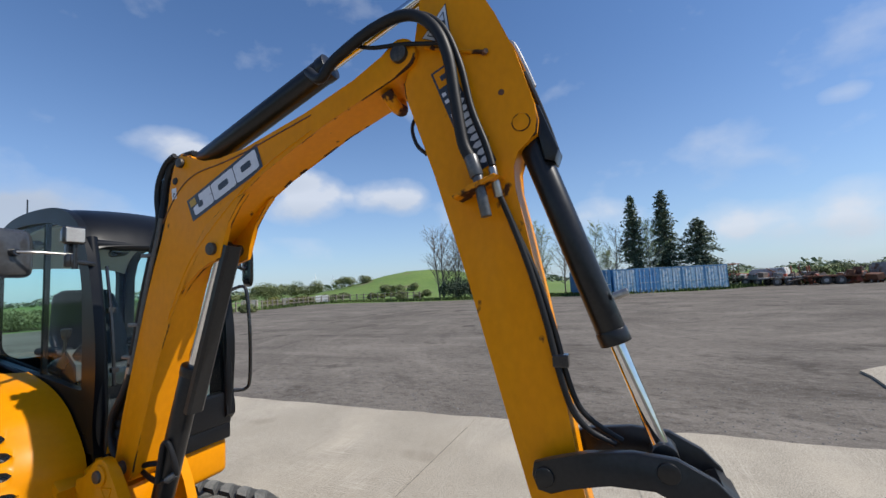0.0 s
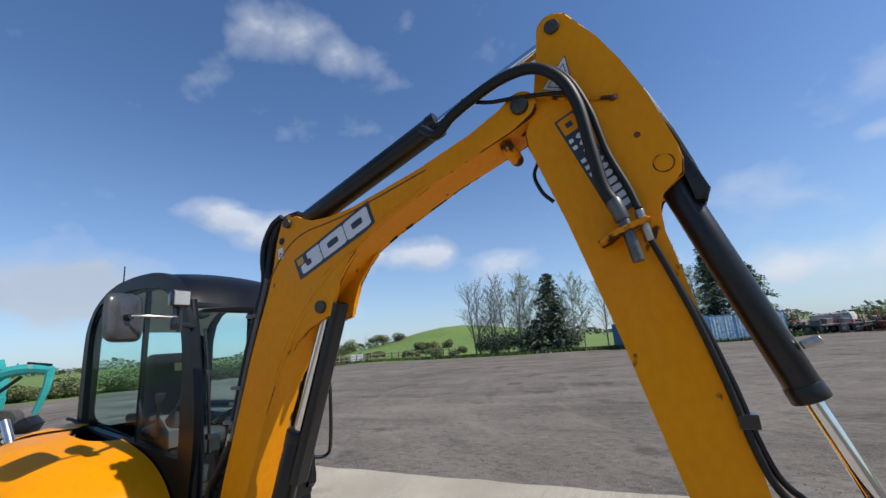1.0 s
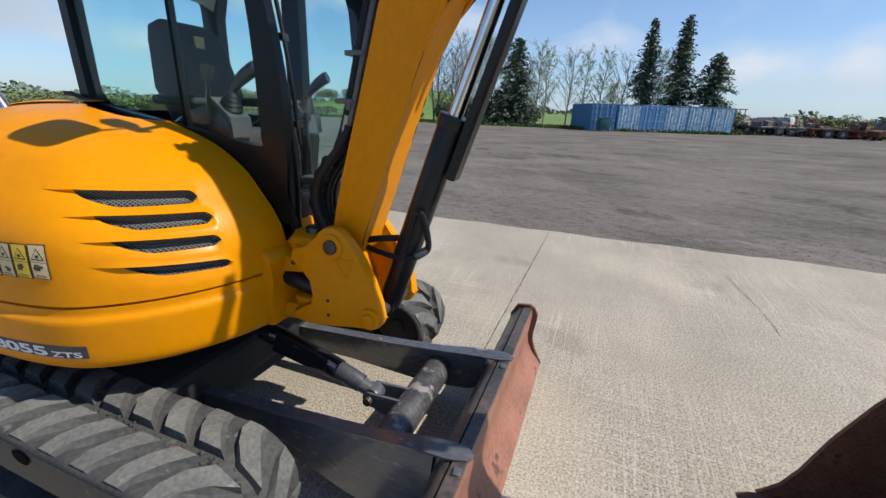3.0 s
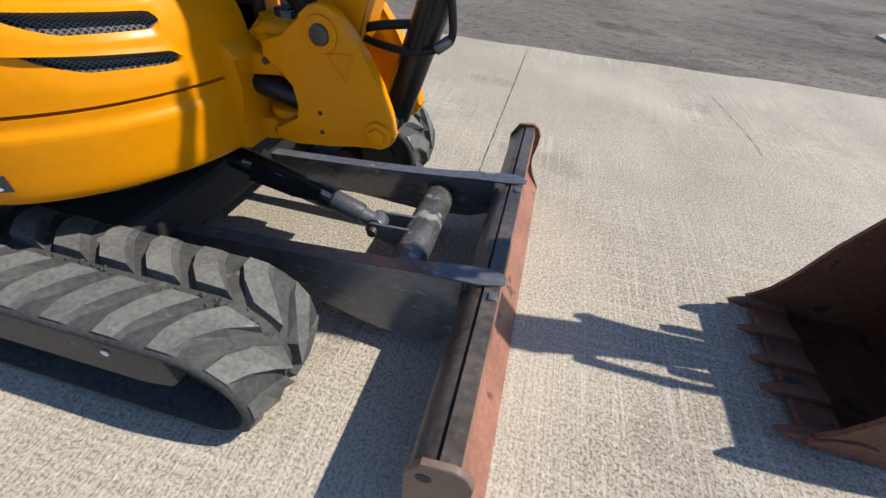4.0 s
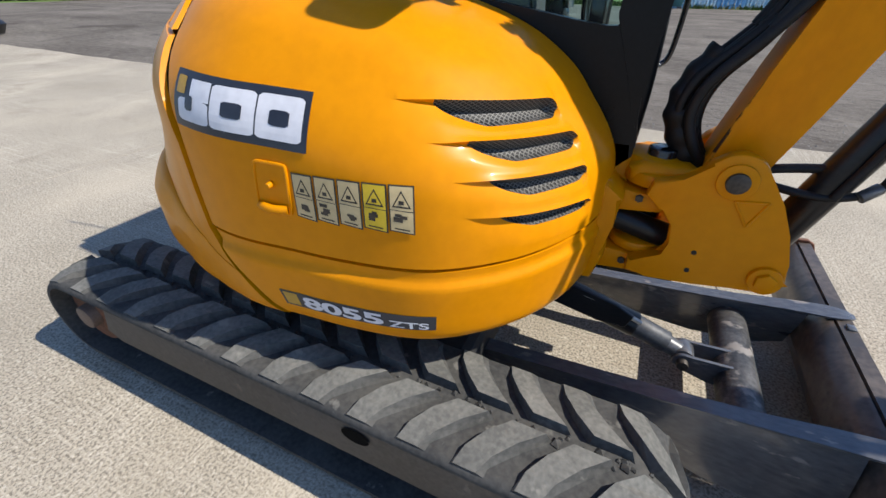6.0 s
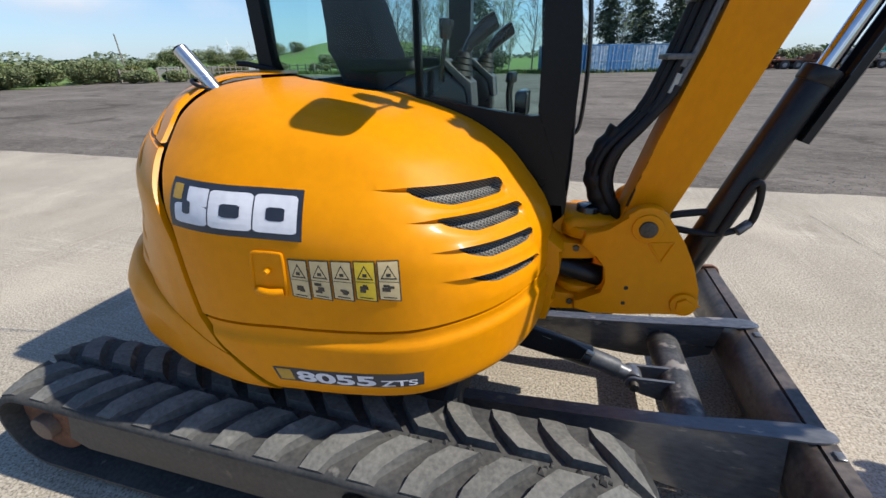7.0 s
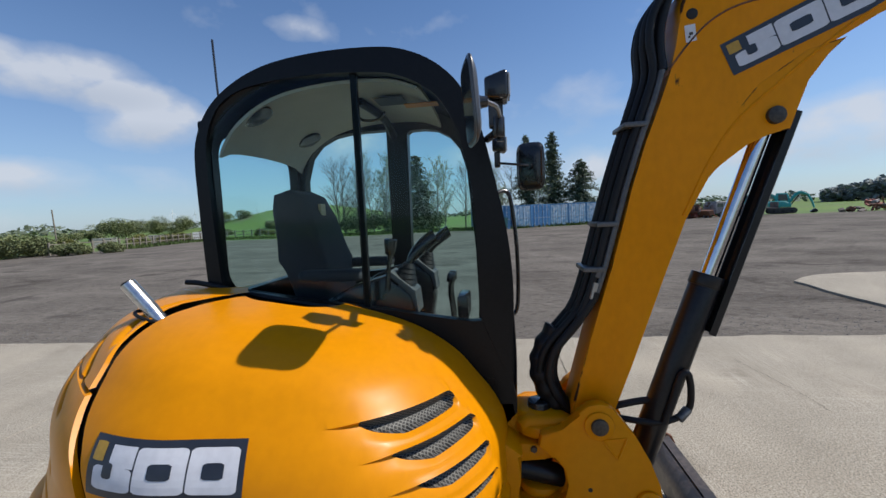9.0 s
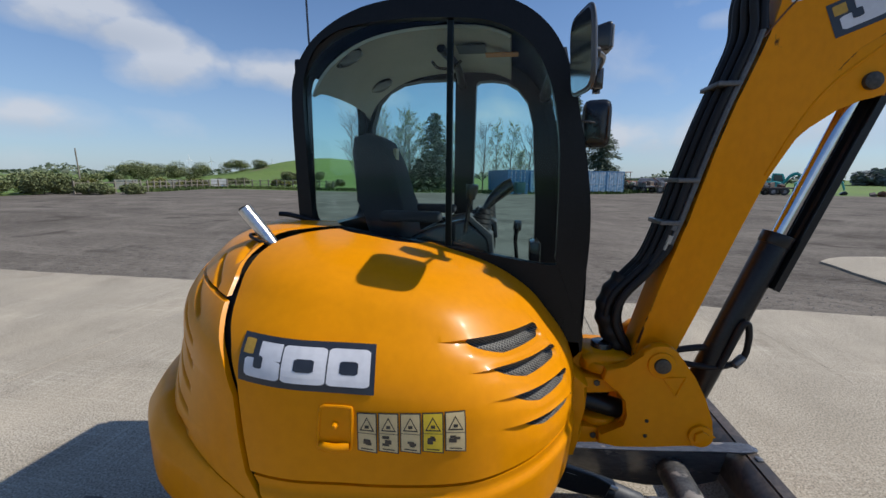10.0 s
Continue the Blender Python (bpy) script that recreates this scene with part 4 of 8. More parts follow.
def ring_frame(outer, inner, y0, y1, bevel=0.010):
    """A frame between two loops of the same count."""
    bm = bmesh.new()
    n = len(outer)
    v = [[bm.verts.new((x, y, z)) for x, z in loop] for loop, y in ((outer, y0), (inner, y0), (outer, y1), (inner, y1))]
    for i in range(n):
        j = (i + 1) % n
        bm.faces.new((v[0][i], v[0][j], v[1][j], v[1][i]))
        bm.faces.new((v[2][j], v[2][i], v[3][i], v[3][j]))
        bm.faces.new((v[0][j], v[0][i], v[2][i], v[2][j]))
        bm.faces.new((v[1][i], v[1][j], v[3][j], v[3][i]))
    bmesh.ops.bevel(bm, geom=[e for e in bm.edges if e.calc_face_angle(0) > 1.2 and abs(e.verts[0].co.y - e.verts[1].co.y) < 1e-6], offset=bevel, segments=3, affect="EDGES", profile=0.5)
    return bm


def loop3(pts, n=4):
    return [(v.x, v.y) for v in glide([(x, z, 0) for x, z in pts + pts[:1]], n)[:-1]]


CAB = part("cab", ring_frame(loop3(OUTER), loop3(PANE), CAB_Y0, CAB_Y0 + 0.042, 0.016), CAB_BLACK, DIGGER, "black cab with tinted windows", True, 40)


def glazing(name, bm, facing, label=""):
    """Links a sheet of glass whose faces all look towards one side."""
    me = bpy.data.meshes.new(name)
    bm.normal_update()
    turned = [f for f in bm.faces if f.normal.dot(Vector(facing)) < 0]
    bmesh.ops.reverse_faces(bm, faces=turned)
    bm.to_mesh(me)
    bm.free()
    me.materials.append(GLASS)
    ob = new(name, me)
    ob.parent = CAB
    ob.visible_shadow = False
    if label:
        ob["label"] = label
    return ob


def pane(name, pts, facing=(0, -1, 0), label=""):
    bm = bmesh.new()
    bm.faces.new([bm.verts.new(p) for p in pts])
    return glazing(name, bm, facing, label)


big = [(x + (0.012 if x < 0.2 else -0.0) * -1 + (0.012 if x > 0.2 else 0), z + (0.01 if z > 1.9 else -0.01)) for x, z in loop3(PANE)]
pane("side_window", [(x, CAB_Y0 + 0.018, z) for x, z in big], (0, -1, 0), "large tinted side window")
# far side: door frame with a pillar
FAR_REAR = [(-0.30, 1.50), (-0.30, 1.75), (-0.295, 2.05), (-0.255, 2.18), (-0.19, 2.252), (-0.10, 2.294), (0.0, 2.310), (0.10, 2.313), (0.222, 2.313), (0.222, 1.95), (0.222, 1.50), (-0.05, 1.48)]
FAR_FRONT = [(0.335, 1.10), (0.335, 1.60), (0.345, 2.285), (0.365, 2.300), (0.44, 2.302), (0.52, 2.290), (0.59, 2.25), (0.648, 2.175), (0.682, 2.05), (0.715, 1.60), (0.72, 1.30), (0.71, 1.08)]


def far_side():
    bm = bmesh.new()
    outer = [(x, z) for x, z in loop3(OUTER)]
    vo = [bm.verts.new((x, CAB_Y1, z)) for x, z in outer]
    edges = [bm.edges.new((vo[i], vo[(i + 1) % len(vo)])) for i in range(len(vo))]
    for h in (FAR_REAR, FAR_FRONT):
        vh = [bm.verts.new((x, CAB_Y1, z)) for x, z in h]
        edges += [bm.edges.new((vh[i], vh[(i + 1) % len(vh)])) for i in range(len(vh))]
    bmesh.ops.triangle_fill(bm, use_beauty=True, use_dissolve=False, edges=edges)
    ret = bmesh.ops.extrude_face_region(bm, geom=bm.faces[:])
    for v in ret["geom"]:
        if isinstance(v, bmesh.types.BMVert):
            v.co.y -= 0.07
    return bm


part("door", far_side(), CAB_BLACK, CAB, "black door side with two windows", True, 30)
pane("rear_quarter_window", [(x, CAB_Y1 - 0.035, z) for x, z in FAR_REAR])
pane("door_window", [(x, CAB_Y1 - 0.035, z) for x, z in FAR_FRONT])


def loft_across(path, y0, y1, lift, drop, n=14, thick=0.03):
    """A skin over the cab from side to side, crowned across; drop rounds off its two edges."""
    bm = bmesh.new()
    rows = []
    for x, z in path:
        row = []
        for j in range(n + 1):
            u = j / n
            e = min(u, 1 - u) * (y1 - y0)
            c = lift * (1 - (2 * u - 1) ** 2) - drop * max(0, 1 - e / 0.10) ** 2
            row.append(bm.verts.new((x, y0 + (y1 - y0) * u, z + c)))
        rows.append(row)
    for a, b in zip(rows, rows[1:]):
        for j in range(n):
            bm.faces.new((a[j], a[j + 1], b[j + 1], b[j]))
    bmesh.ops.recalc_face_normals(bm, faces=bm.faces[:])
    bmesh.ops.solidify(bm, geom=bm.faces[:], thickness=thick)
    return bm


top = [p for p in loop3(OUTER) if p[1] > 2.18]
top.sort(key=lambda p: p[0])
part("roof", loft_across([(x, z - 0.012) for x, z in top], CAB_Y0 + 0.01, CAB_Y1 - 0.005, 0.035, 0.03, 18, 0.03), CAB_BLACK, CAB, "black rounded cab roof", True, 50)
part("roof_lining", loft_across([(x * 0.93 + 0.01, z - 0.075) for x, z in top if x < 0.60], CAB_Y0 + 0.07, CAB_Y1 - 0.07, 0.02, 0.02, 12, 0.012), LINER, CAB, "pale grey roof lining", True, 50)
# rear wall with its round-cornered window


def rounded(y0, y1, z0, z1, r, n=6):
    out = []
    for cy, cz, a in ((y1 - r, z1 - r, 0), (y0 + r, z1 - r, 90), (y0 + r, z0 + r, 180), (y1 - r, z0 + r, 270)):
        out += [(cy + r * math.cos(radians(a + 90 * k / n)), cz + r * math.sin(radians(a + 90 * k / n))) for k in range(n + 1)]
    return out


def rear_frame():
    outer, hole = rounded(CAB_Y0 + 0.03, CAB_Y1 - 0.03, 1.0, 2.245, 0.02), rounded(CAB_Y0 + 0.075, CAB_Y1 - 0.105, 1.50, 2.205, 0.12)
    return [(-0.376, y, z) for y, z in outer], [(-0.376, y, z) for y, z in hole]


REAR_OUT, REAR_HOLE = rear_frame()
bm = bmesh.new()
loops = [[[bm.verts.new((x + d, y, z)) for x, y, z in loop] for loop in (REAR_OUT, REAR_HOLE)] for d in (0.0, 0.05)]
for i in range(len(REAR_OUT)):
    k = (i + 1) % len(REAR_OUT)
    for o1, h1 in loops:
        bm.faces.new((o1[i], o1[k], h1[k], h1[i]))
    bm.faces.new((loops[0][1][i], loops[0][1][k], loops[1][1][k], loops[1][1][i]))
    bm.faces.new((loops[0][0][i], loops[0][0][k], loops[1][0][k], loops[1][0][i]))
part("rear_frame", bm, CAB_BLACK, CAB, "", True, 40)
pane("rear_window", [(x + 0.02, y, z) for x, y, z in REAR_HOLE], (1, 0, 0))
# windscreen, its frame and the lower front panel
WS_LOW, WS_TOP = (0.862, 1.16), (0.735, 2.22)


def ws(y, f, out=0.0):
    x = WS_LOW[0] + (WS_TOP[0] - WS_LOW[0]) * max(f, 0.0) ** 1.6 + 0.012 * math.sin(math.pi * f)
    return (x + out, y, WS_LOW[1] + (WS_TOP[1] - WS_LOW[1]) * f)


bm = bmesh.new()
g = [[bm.verts.new(ws(y, f)) for y in lin(CAB_Y0 + 0.04, CAB_Y1 - 0.04, 6)] for f in lin(0, 1, 9)]
for a, b in zip(g, g[1:]):
    for j in range(5):
        bm.faces.new((a[j], a[j + 1], b[j + 1], b[j]))
glazing("windscreen", bm, (1, 0, 0), "tinted curved windscreen")
for y, r in ((CAB_Y0 + 0.045, 0.032), (CAB_Y1 - 0.045, 0.032)):
    part("front_pillar", tube([ws(y, f, 0.004) for f in lin(-0.12, 1.02, 8)], r, 14, 3), CAB_BLACK, CAB, "", True)
part("screen_header", tube([ws(y, 0.985, 0.0) for y in lin(CAB_Y0 + 0.05, CAB_Y1 - 0.05, 6)], 0.030, 12, 3), CAB_BLACK, CAB, "", True)
part("lower_front_panel", block((0.785, 0.30, 0.845), (0.862, CAB_Y1 - 0.012, 0.965), 0.015, 2), CAB_BLACK, CAB, "", True)
part("front_panel", block((0.80, CAB_Y0 + 0.01, 0.95), (0.872, CAB_Y1 - 0.01, 1.18), 0.02, 3), CAB_BLACK, CAB, "", True)
for f in (0.30, 0.62):
    part("wiper_bracket", block((ws(0, f)[0] + 0.005, CAB_Y0 + 0.085, ws(0, f)[2] - 0.015), (ws(0, f)[0] + 0.03, CAB_Y0 + 0.125, ws(0, f)[2] + 0.015), 0.004), MIRROR_BACK, CAB)
part("screen_wiper", tube([ws(CAB_Y0 + 0.10, f, 0.022) for f in lin(0.22, 0.86, 6)], 0.009, 8, 3), MIRROR_BACK, CAB, "", True)
# sill strip, handrail on the door's front post, aerial
part("sill_strip", tube([(-0.46, CAB_Y0 - 0.015, 1.575), (-0.38, CAB_Y0 - 0.012, 1.565), (-0.1, CAB_Y0 - 0.010, 1.500), (0.25, CAB_Y0 - 0.010, 1.440)], 0.011, 8, 5), HOSE, CAB, "", True)
part("handrail", tube([(0.82, CAB_Y1 + 0.01, 1.90), (0.89, CAB_Y1 + 0.07, 1.93), (0.928, CAB_Y1 + 0.08, 1.87), (0.955, CAB_Y1 + 0.08, 1.58), (0.950, CAB_Y1 + 0.08, 1.25), (0.915, CAB_Y1 + 0.07, 1.17), (0.86, CAB_Y1, 1.17)], 0.013, 10, 6), MIRROR_BACK, CAB, "black door handrail", True)
part("aerial", tube([(-0.385, 0.16, 2.20), (-0.395, 0.16, 2.40), (-0.40, 0.16, 2.64)], 0.005, 8, 3), MIRROR_BACK, CAB, "thin black whip aerial", True)


def disc(c, r, normal, depth):
    c, n = Vector(c), Vector(normal).normalized()
    return rod(c - n * depth / 2, c + n * depth / 2, r, None, 28, depth * 0.3)


for c, r in (((-0.18, 0.10, 2.272), 0.07), ((-0.20, 0.66, 2.262), 0.07)):
    part("speaker", disc(c, r, (0.55, 0.0, -1), 0.02), MIRROR_BACK, CAB, "round black speaker", True)
part("roof_hatch_sticker", block((0.28, 0.32, 2.366), (0.42, 0.46, 2.370), 0), TRIM_GREY, CAB)
part("roof_sticker", block((0.42, 0.36, 2.338), (0.58, 0.43, 2.342), 0), surface("orange_sticker", (0.55, 0.20, 0.04), (0.68, 0.28, 0.06), 0.5), CAB, "orange instruction strip")
part("grab_strap", tube([(0.12, 0.55, 2.36), (0.16, 0.55, 2.325), (0.24, 0.55, 2.325), (0.28, 0.55, 2.36)], 0.008, 8), MIRROR_BACK, CAB, "", True)
part("roof_strut", tube([(0.265, 0.775, 2.27), (0.25, 0.62, 2.345), (0.20, 0.36, 2.372)], 0.022, 10, 4), CAB_BLACK, CAB, "", True)
# sash between the two sliding panes of the near window
part("window_sash", block((0.292, CAB_Y0 + 0.018, 1.44), (0.318, CAB_Y0 + 0.046, 2.37), 0.004), CAB_BLACK, CAB)
# floor, seat, consoles, levers
part("cab_floor", block((-0.36, CAB_Y0 + 0.06, 1.0), (0.82, CAB_Y1 - 0.06, 1.05), 0.0), DARK, CAB)
SEAT = part("seat", join(block((-0.18, 0.20, 1.30), (0.28, 0.62, 1.42), 0.04, 3), block((-0.20, 0.22, 1.05), (0.15, 0.60, 1.30), 0.02)), SEAT_CLOTH, CAB, "charcoal cloth seat", True)
bm = slab([(-0.11, 1.38), (0.06, 1.41), (0.03, 1.60), (-0.03, 1.82), (-0.085, 1.93), (-0.15, 1.962), (-0.225, 1.94), (-0.235, 1.86), (-0.20, 1.62), (-0.15, 1.45)], 0.22, 0.60, 0.05, 4)
for v in bm.verts:
    if v.co.z > 1.80:
        v.co.y = 0.41 + (v.co.y - 0.41) * (1 - 0.55 * (v.co.z - 1.80))
BACK = part("backrest", bm, SEAT_CLOTH, SEAT, "", True, 50)
part("seat_patch", block((-0.052, 0.375, 1.830), (-0.036, 0.430, 1.890), 0.002), DECAL_CREAM, BACK)
part("seat_belt", tube([(-0.02, 0.64, 1.40), (-0.15, 0.66, 1.62), (-0.26, 0.66, 1.70)], 0.012, 6), TRIM_GREY, SEAT)
for y in (0.115, 0.66):
    bm = slab([(0.05, 1.05), (0.44, 1.05), (0.49, 1.36), (0.475, 1.475), (0.37, 1.56), (0.22, 1.52), (0.02, 1.42)], y - 0.055, y + 0.055, 0.02, 3)
    con = part("console", bm, MIRROR_BACK, CAB, "black plastic arm console", True, 50)
    part("console_lid", slab([(0.365, 1.566), (0.385, 1.580), (0.492, 1.492), (0.500, 1.40), (0.484, 1.40), (0.474, 1.478)], y - 0.062, y + 0.062, 0.006, 2), TRIM_GREY, con, "grey console edge", True, 40)
    part("gaiter", join(*[rod((0.430 + 0.007 * k, y, 1.525 + 0.020 * k), (0.434 + 0.007 * k, y, 1.543 + 0.020 * k), 0.060 - 0.009 * k, 0.050 - 0.009 * k, 16) for k in range(4)]), HOSE, con, "", True)
    part("joystick", tube([(0.452, y, 1.590), (0.470, y + 0.006, 1.625), (0.505, y + 0.02, 1.665), (0.555, y + 0.04, 1.705), (0.568, y + 0.044, 1.712)], lambda u: 0.016 + 0.016 * math.sin(min(u, 0.8) * 2.2) ** 2, 12, 4), MIRROR_BACK, con, "black joystick with a broad grip", True)
    part("armrest", block((-0.04, y - 0.045, 1.535), (0.25, y + 0.045, 1.585), 0.02, 3), SEAT_CLOTH, con, "", True)
for y in (0.36, 0.45):
    part("travel_lever", tube([(0.60, y, 1.05), (0.61, y, 1.30), (0.60, y, 1.42), (0.608, y, 1.49)], 0.010, 8), MIRROR_BACK, CAB, "", True)
    part("lever_knob", rod((0.606, y, 1.475), (0.610, y, 1.520), 0.022, 0.018, 12, 0.006), MIRROR_BACK, CAB, "", True)
    part("pedal", block((0.64, y - 0.04, 1.16), (0.74, y + 0.04, 1.20), 0.008), TRIM_GREY, CAB)
part("control_lever", tube([(0.37, 0.045, 1.50), (0.382, 0.045, 1.58), (0.395, 0.045, 1.66)], 0.010, 8), MIRROR_BACK, CAB, "", True)
part("lever_knob", rod((0.392, 0.045, 1.645), (0.400, 0.045, 1.715), 0.020, 0.030, 14, 0.010), MIRROR_BACK, CAB, "", True)
part("monitor", block((0.66, 0.08, 1.36), (0.71, 0.24, 1.46), 0.012), MIRROR_BACK, CAB, "", True)
part("side_console", slab([(-0.30, 1.05), (0.76, 1.05), (0.76, 1.30), (0.40, 1.40), (0.10, 1.46), (-0.30, 1.53)], 0.028, 0.050, 0.008, 2), DARK, CAB, "", True)

# work lamp and mirrors on the cab's front corners


def work_lamp(x, y, z):
    bm = block((x - 0.05, y - 0.052, z - 0.045), (x + 0.03, y + 0.052, z + 0.052), 0.014, 3)
    for v in bm.verts:
        if v.co.x < x - 0.02:
            v.co.y, v.co.z = y + (v.co.y - y) * 0.7, z + (v.co.z - z) * 0.75
    l = part("work_lamp", bm, MIRROR_BACK, CAB, "square black work lamp with clear lens", True)
    part("lens", block((x + 0.026, y - 0.042, z - 0.034), (x + 0.036, y + 0.042, z + 0.042), 0.004), LENS, l)
    part("lamp_bracket", block((x - 0.04, y - 0.02, z - 0.13), (x - 0.005, y + 0.02, z - 0.04), 0.006), MIRROR_BACK, l)
    return l


work_lamp(0.865, -0.155, 2.225)
work_lamp(0.88, 0.90, 2.20)


def mirror(c, w, h, face, arm, arm_mat=STEEL, shell_mat=MIRROR_BACK):
    """A rounded mirror: its back towards the front, glass behind."""
    c, n = Vector(c), Vector(face).normalized()
    up = Vector((0, 0, 1))
    side = up.cross(n).normalized()
    up = n.cross(side)
    bm = bmesh.new()
    loops = []
    for s, d in ((0.93, 0.000), (1.0, 0.006), (0.98, 0.014), (0.80, 0.024), (0.4, 0.030)):
        loop = []
        for k in range(40):
            a = 2 * math.pi * k / 40
            ca, sa = math.cos(a), math.sin(a)
            q = 0.40
            loop.append(bm.verts.new(c + side * (w / 2 * s * math.copysign(abs(ca) ** q, ca)) + up * (h / 2 * s * math.copysign(abs(sa) ** q, sa)) + n * d))
        loops.append(loop)
    for a, b in zip(loops, loops[1:]):
        for k in range(40):
            bm.faces.new((a[k], a[(k + 1) % 40], b[(k + 1) % 40], b[k]))
    bm.faces.new(loops[-1])
    m = part("mirror", bm, shell_mat, CAB, "black plastic rear-view mirror", True, 60)
    part("mirror_rim", tube([c + side * (w / 2 * math.copysign(abs(math.cos(a)) ** 0.4, math.cos(a))) + up * (h / 2 * math.copysign(abs(math.sin(a)) ** 0.4, math.sin(a))) + n * 0.008 for a in lin(0, 2 * math.pi, 49)], 0.0045, 6, 1), shell_mat, m, "", True)
    gl = bmesh.new()
    gl.faces.new([gl.verts.new(v) for v in [c + side * (w / 2 * 0.93 * math.copysign(abs(math.cos(a)) ** 0.4, math.cos(a))) + up * (h / 2 * 0.93 * math.copysign(abs(math.sin(a)) ** 0.4, math.sin(a))) + n * 0.001 for a in lin(0, 2 * math.pi * 39 / 40, 40)]])
    part("mirror_glass", gl, CHROME, m)
    part("mirror_joint", rod(c + n * 0.022, c + n * 0.060, 0.022, 0.016, 14), MIRROR_BACK, m, "", True)
    part("mirror_arm", tube([c + n * 0.058, c + n * 0.060 + (Vector(arm) - c) * 0.3, arm], 0.007, 8, 4), arm_mat, m, "", True)
    return m


mirror((0.765, -0.372, 2.130), 0.195, 0.240, (0.975, 0.20, 0.06), (0.865, -0.13, 2.125), STEEL, MIRROR_SHELL)
mirror((1.047, 0.835, 2.058), 0.155, 0.262, (-0.30, -0.95, 0.0), (0.86, 0.80, 2.085), MIRROR_BACK)
part("mirror_bracket", rod((0.862, -0.14, 2.05), (0.862, -0.14, 2.20), 0.014, None, 10), MIRROR_BACK, CAB)
part("mirror_clamp", rod((0.858, -0.165, 2.06), (0.858, -0.165, 2.13), 0.022, None, 12, 0.004), MIRROR_BACK, CAB, "", True)
part("bracket_foot", rod((0.862, -0.14, 2.09), (0.815, -0.03, 2.08), 0.014, None, 10), MIRROR_BACK, CAB)

# ---- boom ----
BOOM_TOP = [(1.168, 1.30), (1.252, 1.58), (1.290, 1.72), (1.332, 1.88), (1.380, 2.03), (1.425, 2.15), (1.462, 2.26), (1.482, 2.35), (1.492, 2.42), (1.500, 2.49), (1.528, 2.56), (1.575, 2.587), (1.625, 2.572), (1.675, 2.535), (1.74, 2.512), (1.85, 2.507), (2.0, 2.535), (2.12, 2.565), (2.366, 2.628), (2.618, 2.712), (2.76, 2.768)]
BOOM_LOW = [(2.80, 2.672), (2.472, 2.557), (2.13, 2.415), (1.99, 2.325), (1.846, 2.204), (1.741, 2.119), (1.652, 2.02), (1.575, 1.87), (1.508, 1.745), (1.437, 1.555), (1.318, 1.215), (1.255, 1.045)]
BOOM_OUT = BOOM_TOP + arc(2.838, 2.762, 0.068, 118, -62, 9) + BOOM_LOW + arc(1.172, 1.03, 0.078, -10, -190, 8)


def half_width(z):
    return float(np.interp(z, [1.0, 1.6, 2.1, 2.75], [0.115, 0.113, 0.096, 0.096]))


bm = slab(BOOM_OUT, -1, 1, 0)
for v in bm.verts:
    v.co.y = MID + (float(np.interp(v.co.z, [1.0, 1.6, 2.1, 2.75], [0.050, 0.055, 0.082, 0.090])) if v.co.y > 0 else -half_width(v.co.z))
bmesh.ops.bevel(bm, geom=[e for e in bm.edges if abs(e.verts[0].co.y - e.verts[1].co.y) < 0.05 and (e.verts[0].co.y - MID) * (e.verts[1].co.y - MID) > 0 and any(len(f.verts) > 4 for f in e.link_faces)], offset=0.010, segments=2, affect="EDGES", profile=0.5, material=1)
BOOM = part("boom", bm, (YELLOW_BOOM, WORN), DIGGER, "yellow cranked boom with chipped edges", True, 40)
LUG = [(1.575, 1.87), (1.625, 1.934), (1.706, 1.995), (1.778, 2.024), (1.85, 2.040), (1.868, 2.10), (1.90, 2.20), (1.96, 2.275), (2.02, 2.33), (1.90, 2.30), (1.75, 2.20), (1.64, 2.07)]
for s in (-1, 1):
    bm = slab(LUG, *((-0.0475, -0.0225) if s < 0 else (0.105, 0.130)), 0.004, 2, 1)
    part("ram_lug", bm, (YELLOW_BOOM, WORN), BOOM, "", True)
# weld bead that follows the crank
bead = [(1.44, 2.255), (1.52, 2.36), (1.60, 2.435), (1.70, 2.478), (1.85, 2.497), (2.0, 2.522), (2.14, 2.556), (2.4, 2.62)]
part("weld_bead", tube([(x, MID - half_width(z) - 0.0005, z - 0.008) for x, z in bead], 0.0036, 6, 6), RUST, BOOM, "", True)
bead = [(1.50, 1.76), (1.58, 1.93), (1.67, 2.07), (1.80, 2.19), (1.95, 2.31), (2.13, 2.43), (2.4, 2.545)]
part("weld_bead", tube([(x, MID - half_width(z) - 0.0005, z) for x, z in bead], 0.0045, 6, 6), YELLOW_BOOM, BOOM, "", True)


def pin_head(p, r, y, parent, depth=0.018, mat=PIN):
    x, z = p
    o = part("pin", rod((x, y + 0.012, z), (x, y - depth, z), r, None, 24, 0.004), mat, parent, "", True)
    return o


for p, r in (((1.578, 2.537), 0.024), ((1.80, 2.088), 0.030)):
    pin_head(p, r, MID - half_width(p[1]), BOOM)
part("pin", rod((1.80, -0.03, 2.088), (1.80, 0.146, 2.088), 0.029, None, 24, 0.004), PIN, BOOM, "", True)
pin_head((1.534, 2.452), 0.019, MID - half_width(2.4), BOOM, 0.004, DARK)
part("pin", rod((2.838, MID - 0.115, 2.762), (2.838, MID + 0.115, 2.762), 0.036, None, 24, 0.006), PIN, BOOM, "", True)
part("tip_lug", tube([(2.752, MID - 0.06, 2.645), (2.77, MID - 0.03, 2.60), (2.77, MID + 0.03, 2.60), (2.752, MID + 0.06, 2.645)], 0.026, 12), (WORN,), BOOM, "", True)


